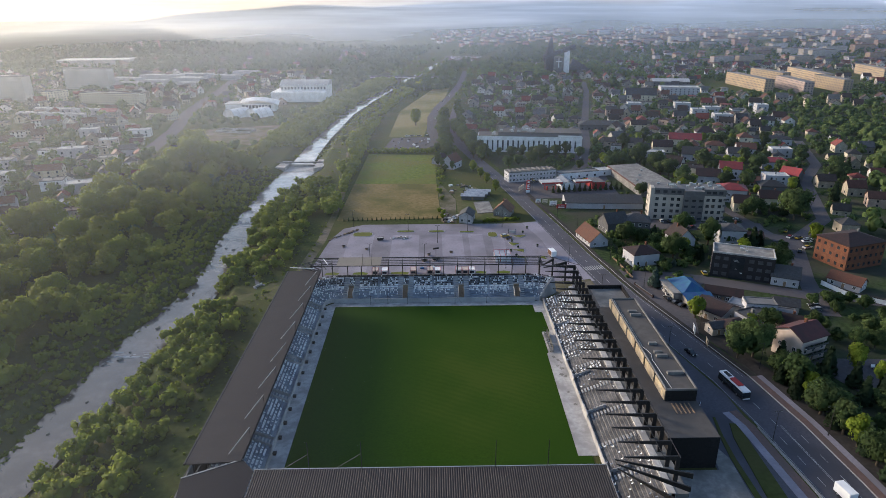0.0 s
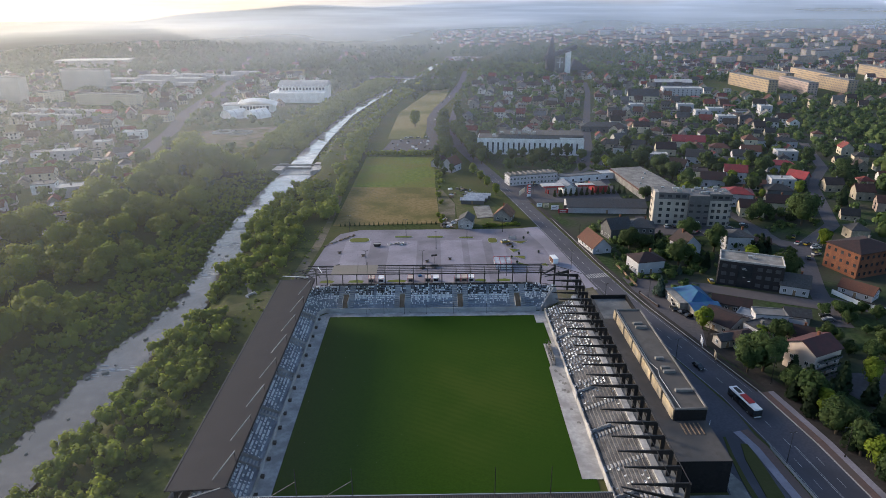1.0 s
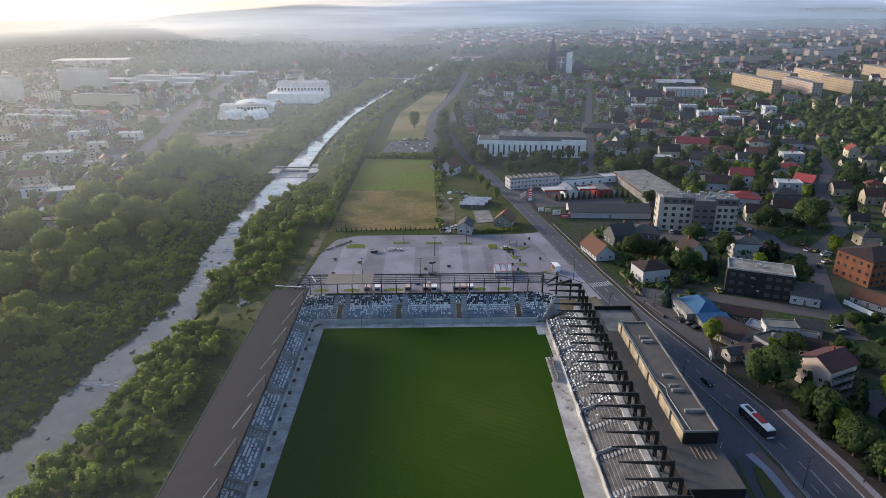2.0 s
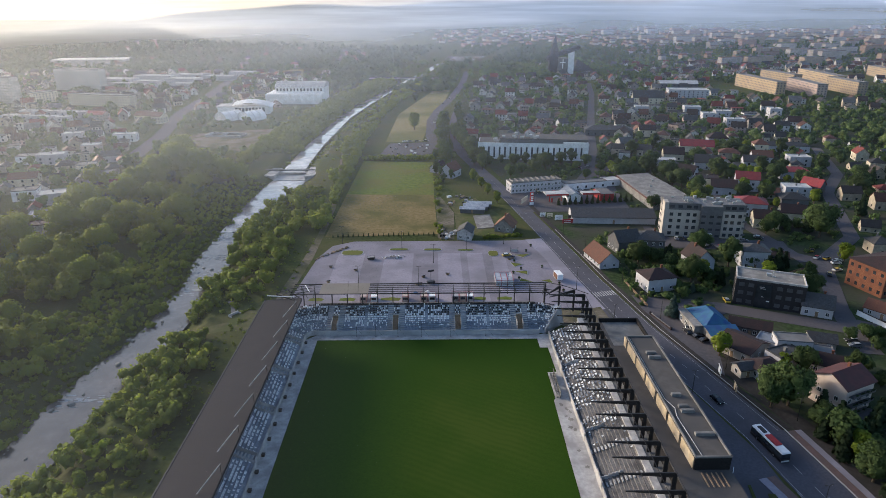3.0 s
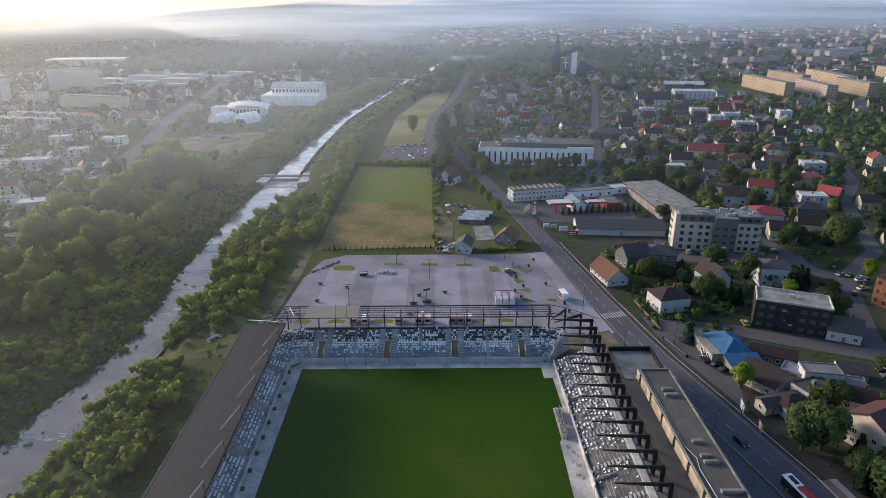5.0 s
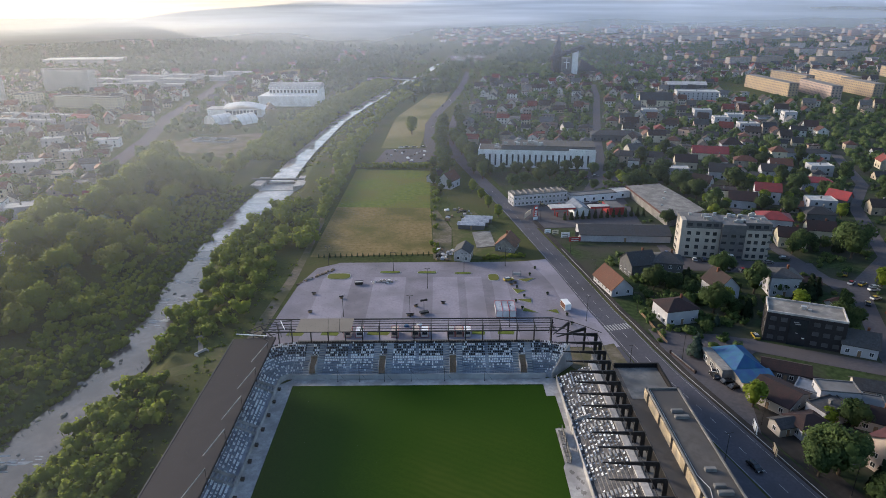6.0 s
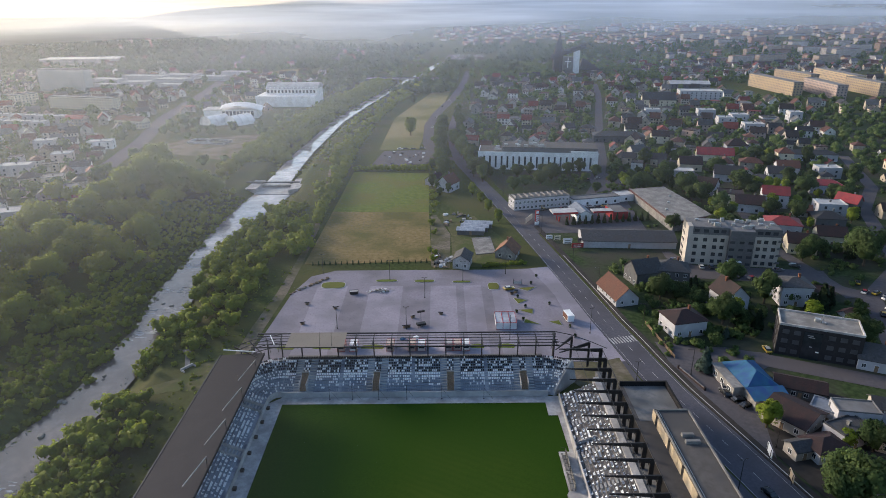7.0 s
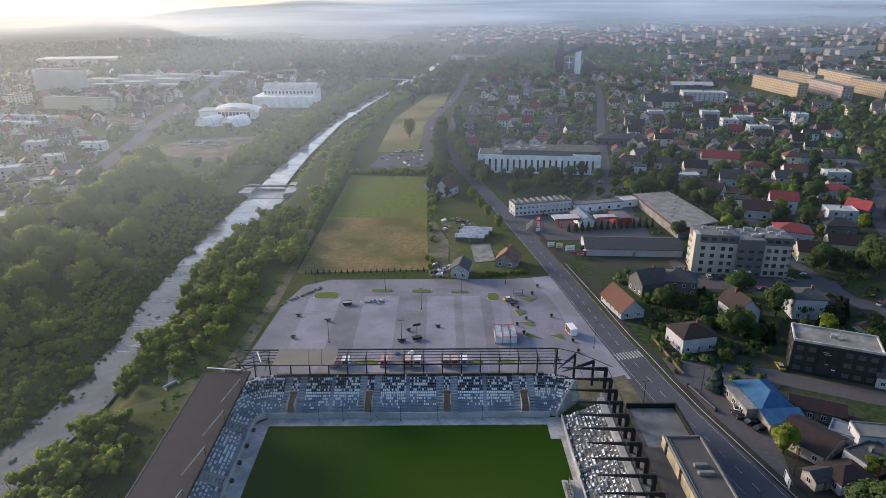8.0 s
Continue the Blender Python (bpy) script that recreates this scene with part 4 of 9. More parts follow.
def build_left_stand():
    g = thing("grandstand", pose(0, 0, 0), "long grandstand under a dark sheet metal roof", "grandstand", "stands round the pitch")
    gaps = [5, 24, 43, 62.5, 82]
    straight_stand(g, (-41.3, 1.0, 0), (0, -1, 0), (-1, 0, 0), 102, gaps, "long", M_CONCB, gap=1.7, first=1, aisle=0.9)
    for u in gaps:
        for sg in (-1, 1):
            s = Shape()
            for r in range(9):
                s.box(-41.3 - (r + 1) * DEPTH, 1 - u + sg * 1.4 - 0.1, BASE + RISE * r - 0.3, -41.3 - r * DEPTH, 1 - u + sg * 1.4 + 0.1, BASE + RISE * r + 0.95)
            part("aisle_wall", s, M_CONC, g, "low grey wall beside the aisle")
        part("aisle_wall", Shape().box(-41.5, -0.4 - u, BASE - 0.2, -41.3, 2.4 - u, BASE + 0.9), M_CONC, g, "low grey wall before the aisle")
    part("front_wall", Shape().box(-41.3, -101, 0, -41.1, 1, 1.9), M_CONC, g)
    for k in range(16):
        y = -97 + k * 6.3
        part("vent_box", Shape().box(-40.9, y, 0.19, -40.1, y + 0.9, 0.75).box(-40.95, y - 0.05, 0.75, -40.05, y + 0.95, 0.82), M_STEEL, g, "black box at the terrace foot")
    part("rear_wall", Shape().box(-54.4, -101, 0, -54.0, 6.5, 11.4), M_BLACKWALL, g, "black rear cladding")
    s = Shape()
    n = 54
    y0, y1 = -101.0, 8.2
    for i in range(n):
        a = y0 + (y1 - y0) * i / n
        b = y0 + (y1 - y0) * (i + 1) / n
        s.add([(-55.4, a, 11.5), (-43.0, a, 12.2), (-43.0, b, 12.2), (-55.4, b, 11.5)], [(0, 1, 2, 3)])
        s.add([(-55.4, a - 0.015, 11.5), (-43, a - 0.015, 12.2), (-43, a + 0.015, 12.2), (-55.4, a + 0.015, 11.5), (-55.4, a, 11.506), (-43, a, 12.206)], [(0, 1, 5, 4), (2, 3, 4, 5)])
    s.add([(-55.4, y0, 11.3), (-43, y0, 11.7), (-43, y1, 11.7), (-55.4, y1, 11.3)], [(3, 2, 1, 0)])
    part("roof", s, M_ROOFDK, g, "dark brown standing seam metal roof")
    part("fascia", Shape().box(-43.0, -101, 11.5, -42.8, 8.2, 12.28), M_ROOFDK, g)
    part("gutter", Shape().box(-55.7, -101, 11.2, -55.4, 8.2, 11.6), M_STEEL, g)
    for i in range(20):
        y = -100 + i * 5.4
        part("column", Shape().box(-53.6, y - 0.15, 0, -53.2, y + 0.15, 11.6), M_STEEL, g, "dark steel column")
        part("rafter", Shape().taper((-53.4, y, 11.4), (-43.2, y, 11.9), 0.2, 0.9, 0.16, 0.3), M_STEEL, g)
    for k in range(8):
        y = -93 + k * 13.2
        s = Shape().tube((-42.9, y, 10.5), (-42.9, y, 15.0), 0.1, 0.08, 6)
        part("mast", s, M_STEEL, g, "thin dark mast")
        part("stay_rod", Shape().tube((-42.9, y + 0.3, 15.0), (-46.3, y - 5.6, 12.2), 0.12, 0.1, 6), M_CONC, g, "pale grey stay rod")


build_left_stand()


def build_right_stand():
    g = thing("grandstand", pose(0, 0, 0), "long grandstand with pale seats under bare cantilever beams", "grandstand", "stands round the pitch")
    straight_stand(g, (41.6, -106, 0), (0, 1, 0), (1, 0, 0), 108, [10, 22, 34, 46, 58, 70, 82, 94], "open", M_TERRACE, top=11, bare=((0, 54, 0.86), (54, 66, 0.3), (23, 33, 1.0), (35, 45, 0.9), (59, 63, 1.0)))
    part("front_wall", Shape().box(41.3, -106, 0, 41.55, 2, 2.0), M_CONC, g)
    part("rear_walkway", Shape().box(51.2, -106, 0, 52.9, 4, 5.9), M_CONC, g, "pale strip behind the top row")
    part("rear_walkway", Shape().box(52.9, -106, 0, 55.8, 8, 5.7), M_CONCD, g)
    ys = [8.0 - 5.25 * k for k in range(22)]
    for y in ys:
        part("column", Shape().box(53.4, y - 0.2, 4.5, 54.4, y + 0.2, 12.6), M_STEEL, g, "dark steel column")
        part("cantilever_beam", Shape().taper((54.4, y, 12.9), (41.8, y, 12.9), 0.3, 1.3, 0.22, 0.22), M_STEEL, g, "dark steel cantilever beam")
    for (x, y), (u, v) in (((42.2, 18), (39.6, 8.5)), ((47, 15.6), (40.8, 7.6)), ((51.4, 11.9), (41.6, 6.0))):
        part("column", Shape().box(x - 0.3, y - 0.3, 4.5, x + 0.3, y + 0.3, 12.6), M_STEEL, g, "dark steel column")
        part("cantilever_beam", Shape().taper((x, y, 12.9), (u, v, 12.9), 0.3, 1.2, 0.2, 0.22), M_STEEL, g, "dark steel cantilever beam")
    for y, v in ((-108, -103), (-112, -104.5), (-117, -106)):
        part("cantilever_beam", Shape().taper((55 - abs(y + 108) * 0.5, y, 12.9), (39.5, v, 12.9), 0.3, 1.3, 0.2, 0.22), M_STEEL, g, "dark steel cantilever beam")
    for x, t in ((54.1, 0.16), (50.5, 0.1), (46.5, 0.1)):
        part("purlin", Shape().beam((x, -103, 12.98), (x, 8, 12.98), t, t), M_STEEL, g, "thin dark purlin")
    for p, q in (((42.2, 18.3, 12.9), (47.2, 15.9, 12.9)), ((47.2, 15.9, 12.9), (51.6, 12.1, 12.9)), ((51.6, 12.1, 12.9), (55.6, 8, 12.9)), ((40.6, 12.4, 12.9), (44, 11.5, 12.9)), ((44, 11.5, 12.9), (48.5, 7.5, 12.9))):
        part("purlin", Shape().beam(p, q, 0.14, 0.16), M_STEEL, g, "thin dark purlin")
    s = Shape()
    for y in (-20, -52, -70, -94):
        for k in range(6):
            s.box(41.6 + k * DEPTH, y - 0.12, 0.0, 41.6 + (k + 1) * DEPTH, y + 0.12, 2.3 + RISE * k)
        s.box(41.2, y - 2.4, 0.0, 41.5, y + 2.4, 2.7)
    part("block_wall", s, M_CONC, g, "low concrete walls between the blocks")


build_right_stand()


def build_near_stand():
    g = thing("grandstand", pose(0, 0, 0), "end grandstand under a ribbed grey metal roof", "grandstand", "stands round the pitch")
    s = Shape()
    x = -39.0
    v = []
    while x <= 37.3:
        v += [(x, 0.0), (x + 0.12, 0.09), (x + 0.28, 0.09), (x + 0.4, 0.0)]
        x += 0.5
    n = len(v)
    s.add([(px, -104, 12.3 + pz) for px, pz in v] + [(px, -130, 11.3 + pz) for px, pz in v], [(n + i, n + i + 1, i + 1, i) for i in range(n - 1)])
    part("roof", s, M_ROOFRIB, g, "ribbed grey-brown sheet metal roof")
    part("ridge_edge", Shape().box(-39.2, -104.1, 11.9, 37.6, -103.9, 12.42), M_GALV, g, "pale metal roof edge")
    part("corner_roof", Shape().prism([(-54.2, -106.2), (-52, -118), (-39.3, -125), (-39.3, -104.2), (-42.6, -100.4)][::1], 11.9, 12.05), M_ROOFCOR, g, "smooth dark corner roof sheet")
    part("edge_flashing", Shape().beam((-54.3, -106.1, 12.1), (-42.7, -100.3, 12.1), 0.22, 0.1), M_CONC, g, "pale edge flashing")
    for k in range(6):
        t = k / 5
        part("truss", Shape().beam((-54 + 11 * t, -105.8 + 5.4 * t, 11.9), (-54 + 11 * t, -101 , 11.4), 0.16, 0.2), M_STEEL, g, "dark roof truss bar")
    part("rear_wall", Shape().box(-54.2, -128, 0, 55, -127.6, 11), M_BLACKWALL, g, "black rear cladding")
    part("side_wall", Shape().box(-54.0, -118, 0, -53.7, -101, 11.4), M_CONCD, g)
    part("terrace", Shape().add([(-37, -113.5, 0), (38, -113.5, 0), (38, -126, 0), (-37, -126, 0), (-37, -113.5, 1.3), (38, -113.5, 1.3), (38, -126, 6.5), (-37, -126, 6.5)],
                                [(4, 5, 6, 7)[::-1], (0, 1, 5, 4)[::-1], (1, 2, 6, 5)[::-1], (3, 0, 4, 7)[::-1], (2, 3, 7, 6)[::-1]]), M_CONCB, g)
    for k, x in enumerate((-27.2, -15.8, 13.2, 24.6)):
        part("mast", Shape().tube((x, -104.3, 11.5), (x, -104.3, 19.4), 0.11, 0.08, 6), M_STEEL, g, "thin dark mast on the roof edge")
        if k < 2:
            part("stay_rod", Shape().tube((x, -104.3, 16.4), (x - 6.2, -104.6, 12.4), 0.04, 0.04, 4), M_CONCM, g, "thin pale stay rod")
    for k in range(14):
        x = -36 + k * 5.5
        part("column", Shape().box(x - 0.15, -125, 0, x + 0.15, -124.6, 11.4), M_STEEL, g, "dark steel column")


build_near_stand()

# concrete aprons round the turf
setting("apron", Shape().prism([(-41.2, -113), (-37.1, -113), (-37.1, 0.1), (37.3, 0.1), (37.3, -5.9), (39.9, -5.9), (40.1, -21.1), (37.3, -21.1), (37.3, -35), (36.7, -36), (36.3, -61), (36.1, -86.1), (39.6, -86.1), (41.4, -86.1), (41.4, 3.2), (-38, 3.2), (-41.2, 0.5)], 0.0, 0.19), M_CONC, "pale stained concrete strip round the pitch", "concrete apron")
stain = Shape()
for x, y, w in ((38.4, -38, 0.7), (39.4, -40.2, 0.6), (40.2, -41.5, 0.5), (38.6, -43.5, 0.5), (39.7, -45, 0.8), (38.9, -48.5, 0.7), (40.1, -49.5, 0.6), (39.2, -58, 0.5), (40.0, -64, 0.6)):
    stain.prism([(x + w * math.cos(a) * rnd.uniform(0.5, 1.2), y + 1.2 * w * math.sin(a) * rnd.uniform(0.3, 1.3)) for a in np.linspace(0, math.tau, 17)[:-1]], 0.1, 0.194)
setting("damp_patch", stain, M_CONCM, "dark damp patches on pale concrete", "damp patch")


def build_main_building():
    g = thing("stadium_building", pose(0, 0, 0), "long flat roofed stadium building with black cladding and bare insulation", "building")
    part("body", Shape().box(55.9, -91, 0, 68.6, -5, 8.9), M_BLACKWALL, g, "black clad lower storeys")
    part("roof_deck", Shape().box(55.9, -91, 8.9, 68.6, -5, 9.05), M_ROOFBR, g, "brown-grey felt roof deck")
    part("upper_storey", Shape().box(60.3, -76, 9.05, 68.4, -21, 12.2), M_BLACKWALL, g, "black clad upper storey")
    part("upper_roof", Shape().box(60.3, -76, 12.2, 68.4, -21, 12.32), M_ROOFBR, g, "brown-grey felt roof")
    s = Shape()
    for a, b, c, d in ((60.2, -76.1, 68.5, -75.7), (60.2, -21.4, 68.5, -21), (68.1, -76, 68.5, -21), (60.2, -76, 60.5, -21)):
        s.box(a, b, 12.3, c, d, 12.75)
    part("parapet", s, M_CONCD, g, "dark roof parapet")
    s = Shape()
    for a, b, c, d in ((56.0, -5.5, 68.7, -5.0), (68.2, -21, 68.7, -5.5)):
        s.box(a, b, 9.0, c, d, 10.4)
    part("parapet", s, M_BLACKWALL, g, "black roof parapet")
    part("terrace_floor", Shape().box(57.0, -20.8, 9.06, 68.1, -5.6, 9.12), M_CONCD, g, "smooth dark grey screed")
    y = -75.6
    k = 0
    while y < -22:
        if k % 4 != 3:
            part("insulation_panel", Shape().box(60.12, y, 9.1, 60.3, y + 2.45, 12.0), M_YELLOW, g, "bare yellow insulation board")
            y += 2.55
        else:
            part("doorway", Shape().box(60.16, y, 9.1, 60.3, y + 1.1, 11.5), M_STEEL, g, "dark doorway")
            y += 1.2
        k += 1
    for y, w in ((-31, 2.8), (-33.5, 3.4), (-52, 2.4), (-57, 2.4), (-59, 3.2), (-68, 4.5)):
        part("roof_vent", Shape().box(63.2, y - 0.5, 12.32, 63.2 + w, y + 0.5, 13.0).box(63.3, y - 0.4, 13.0, 63.1 + w, y + 0.4, 13.08), M_GALV if w > 5 else M_CONCD, g, "grey roof vent")
    s = Shape()
    pts = [(60.95, -21.5), (61.0, -53.5), (62.2, -57.5), (61.5, -61), (62.0, -76)]
    for a, b in zip(pts, pts[1:]):
        s.tube((*a, 12.45), (*b, 12.45), 0.09, 0.09, 6)
    part("pipe", s, M_ROOFLT, g, "pale pipe lying along the roof")
    for k in range(5):
        part("plank", Shape().box(61.5 + k * 1.1, -81.5, 9.06, 61.8 + k * 1.1, -77, 9.2), M_TIMBER, g, "pale timber batten")


build_main_building()


def build_banner():
    b = thing("banner_board", pose(71.4, -72.4, 0.1, 0, 0, 62), "tall white banner board with red and dark shapes", "banner")
    part("panel", Shape().box(-3.2, -0.06, 0.5, 3.2, 0.06, 4.2), M_WHITE, b)
    for u, v, z0, z1, m in ((-2.6, -0.9, 2.8, 3.8, M_RED), (-0.4, 1.0, 1.6, 2.6, M_SLATE), (1.3, 2.8, 2.6, 3.7, M_RED), (-2.4, -0.8, 0.9, 1.6, M_SLATE)):
        part("emblem", Shape().box(u, -0.09, z0, v, -0.06, z1), m, b)
    for u in (-3.1, 0, 3.1):
        part("post", Shape().box(u - 0.06, 0.06, 0, u + 0.06, 0.18, 4.2), M_STEEL, b)


build_banner()


def build_pitch_side():
    for x in (-24, -17.5, -10, -2, 8, 20):
        n = thing("net_post", pose(x, 2.2, 0.19), "thin dark net post before the end stand", "net post", "net posts")
        part("pole", Shape().tube((0, 0, 0), (0, 0, 4.6), 0.06, 0.05, 6), M_STEEL, n)
        part("base_plate", Shape().box(-0.2, -0.2, 0, 0.2, 0.2, 0.04), M_STEEL, n)
        part("stay_wire", Shape().tube((0, 0, 3.6), (2.6, -0.4, 0.1), 0.025, 0.025, 4), M_STEEL, n)
    for y0 in (-28.2, -35.0):
        d = thing("dugout", pose(37.7, y0, 0.19), "unfinished dark metal team shelter at the pitch edge", "dugout", "team shelters")
        part("bench", Shape().box(0, 0, 0.3, 0.5, 6.0, 0.45).box(0.1, 0.2, 0, 0.3, 0.4, 0.3).box(0.1, 5.6, 0, 0.3, 5.8, 0.3), M_CONCD, d)
        for k in range(5):
            s = Shape().beam((1.0, k * 1.5, 0), (1.0, k * 1.5, 2.0), 0.08, 0.08).beam((1.0, k * 1.5, 2.0), (-0.3, k * 1.5, 2.3), 0.08, 0.08)
            part("hoop", s, M_STEEL, d)
        part("back_panel", Shape().box(1.04, 0, 0.1, 1.1, 6.0, 2.0), M_CONCD, d)


build_pitch_side()


# ---------------------------------------------------------------- houses and larger buildings
OCCUPIED = []   # x, y, radius of what stands
WINDOW_FRAME = Shape().box(-0.62, -0.06, -0.72, 0.62, 0.02, -0.62).box(-0.62, -0.06, 0.62, 0.62, 0.02, 0.72).box(-0.62, -0.06, -0.62, -0.53, 0.02, 0.62).box(0.53, -0.06, -0.62, 0.62, 0.02, 0.62).box(-0.04, -0.05, -0.62, 0.04, 0.02, 0.62).mesh("window", M_WFRAME)
WINDOW_PANE = Shape().box(-0.54, -0.02, -0.63, 0.54, 0.015, 0.63).mesh("pane", M_GLASS)
WINDOW_FAR = Shape().box(-0.6, -0.04, -0.7, 0.6, 0.02, 0.7).mesh("window", M_GLASS)


def window(owner, m, detail=1, sx=1.0, sz=1.0):
    """A window lying on a wall; m puts its centre and turns its face outwards (-y)."""
    m = m @ Matrix.Diagonal((sx, 1, sz, 1))
    if not detail:
        return part("window", WINDOW_FAR, None, owner, at=m)
    w = part("window", WINDOW_FRAME, None, owner, at=m)
    part("pane", WINDOW_PANE, None, w)
    return w


def wall_rows(owner, w, d, levels, detail, gap=2.6, sx=1.0, sz=1.0, faces=(0, 1, 2, 3), pane=None):
    """Rows of windows on the four walls of a w by d block; detail -1 joins those of a far block."""
    if detail < 0:
        s = Shape()
        for k in faces:
            length, off = (w, d / 2) if k % 2 == 0 else (d, w / 2)
            n = max(1, int((length - 1.2) / gap))
            for z in levels:
                for i in range(n):
                    m = pose(0, 0, 0, 0, 0, 90 * k) @ pose((i - (n - 1) / 2) * (length / n), -off - 0.02, z)
                    s.add([m @ Vector(p) for p in ((-0.75, 0, -0.75), (0.75, 0, -0.75), (0.75, 0, 0.75), (-0.75, 0, 0.75))], [(0, 1, 2, 3)])
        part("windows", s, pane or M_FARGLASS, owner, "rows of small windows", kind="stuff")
        return
    for k in faces:
        length, off = (w, d / 2) if k % 2 == 0 else (d, w / 2)
        n = max(1, int((length - 1.2) / gap))
        for z in levels:
            for i in range(n):
                u = (i - (n - 1) / 2) * (length / n)
                window(owner, pose(0, 0, 0, 0, 0, 90 * k) @ pose(u, -off - 0.005, z), detail, sx, sz)


def roof_shape(kind, w, d, eave, rh, over=0.5, t=0.2):
    s = Shape()
    a, b = w / 2 + over, d / 2 + over
    if kind == "gable":
        low = eave - over * rh / (d / 2)
        for sg in (1, -1):
            v = [(-a, sg * b, low), (a, sg * b, low), (a, 0, eave + rh), (-a, 0, eave + rh)]
            v += [(x, y, z + t) for x, y, z in v]
            f = [(0, 1, 2, 3), (7, 6, 5, 4), (0, 4, 5, 1), (1, 5, 6, 2), (3, 7, 4, 0)]
            s.add(v, f if sg > 0 else [q[::-1] for q in f])
    elif kind == "hip":
        g = max(0.3, a - b)
        v = [(-a, -b, eave), (a, -b, eave), (a, b, eave), (-a, b, eave), (-g, 0, eave + rh), (g, 0, eave + rh)]
        s.add(v, [(0, 1, 5, 4), (1, 2, 5), (2, 3, 4, 5), (3, 0, 4)])
        s.box(-a, -b, eave - t, a, b, eave)
    else:
        s.box(-w / 2 + 0.25, -d / 2 + 0.25, eave, w / 2 - 0.25, d / 2 - 0.25, eave + 0.12)
        for x0, y0, x1, y1 in ((-w / 2, -d / 2, w / 2, -d / 2 + 0.3), (-w / 2, d / 2 - 0.3, w / 2, d / 2), (-w / 2, -d / 2 + 0.3, -w / 2 + 0.3, d / 2 - 0.3), (w / 2 - 0.3, -d / 2 + 0.3, w / 2, d / 2 - 0.3)):
            s.box(x0 - 0.03 if x0 < 0 else x0, y0 - 0.03 if y0 < 0 else y0, eave, x1, y1, eave + rh)
    return s


def house(x, y, w, d, rot, eave, rh, roof, wall, label, kind="gable", detail=1, group="", name="house", chimney=True, gap=2.8, levels=None, category="house", pane=None):
    g = thing(name, pose(x, y, 0, 0, 0, rot), label, category, group)
    s = Shape()
    if kind == "gable":
        p, q = w / 2, d / 2
        s.add([(-p, -q, -0.6), (p, -q, -0.6), (p, q, -0.6), (-p, q, -0.6), (-p, -q, eave), (p, -q, eave), (p, q, eave), (-p, q, eave), (-p, 0, eave + rh), (p, 0, eave + rh)],
              [(0, 1, 5, 4), (2, 3, 7, 6), (1, 2, 6, 9, 5), (3, 0, 4, 8, 7)])
    else:
        s.box(-w / 2, -d / 2, -0.6, w / 2, d / 2, eave)
    part("wall", s, wall, g)
    part("roof", roof_shape(kind, w, d, eave, rh), roof, g)
    if chimney and kind != "flat":
        cx = w * 0.18
        part("chimney", Shape().box(cx - 0.35, 0.3, eave + rh * 0.3, cx + 0.35, 1.0, eave + rh + 0.9).box(cx - 0.42, 0.23, eave + rh + 0.9, cx + 0.42, 1.07, eave + rh + 1.05), M_BRICK if detail > 0 else M_CONCD, g)
    elif kind == "flat" and chimney:
        part("chimney", Shape().box(-0.4, -0.4, eave, 0.4, 0.4, eave + 1.3).box(-0.48, -0.48, eave + 1.3, 0.48, 0.48, eave + 1.42), M_CONCD, g)
    if levels is None:
        levels = [1.6 + 2.8 * k for k in range(max(1, int((eave - 0.4) / 2.75)))]
    wall_rows(g, w, d, levels, detail, 4.9 if detail == 0 and gap == 2.8 else 3.2 if detail < 0 else gap, pane=pane)
    if detail > 0:
        part("door", Shape().box(-0.5, -d / 2 - 0.07, 0, 0.5, -d / 2 - 0.03, 2.1), M_TIMBER, g)
    OCCUPIED.append((x, y, max(w, d) * 0.62))
    return g


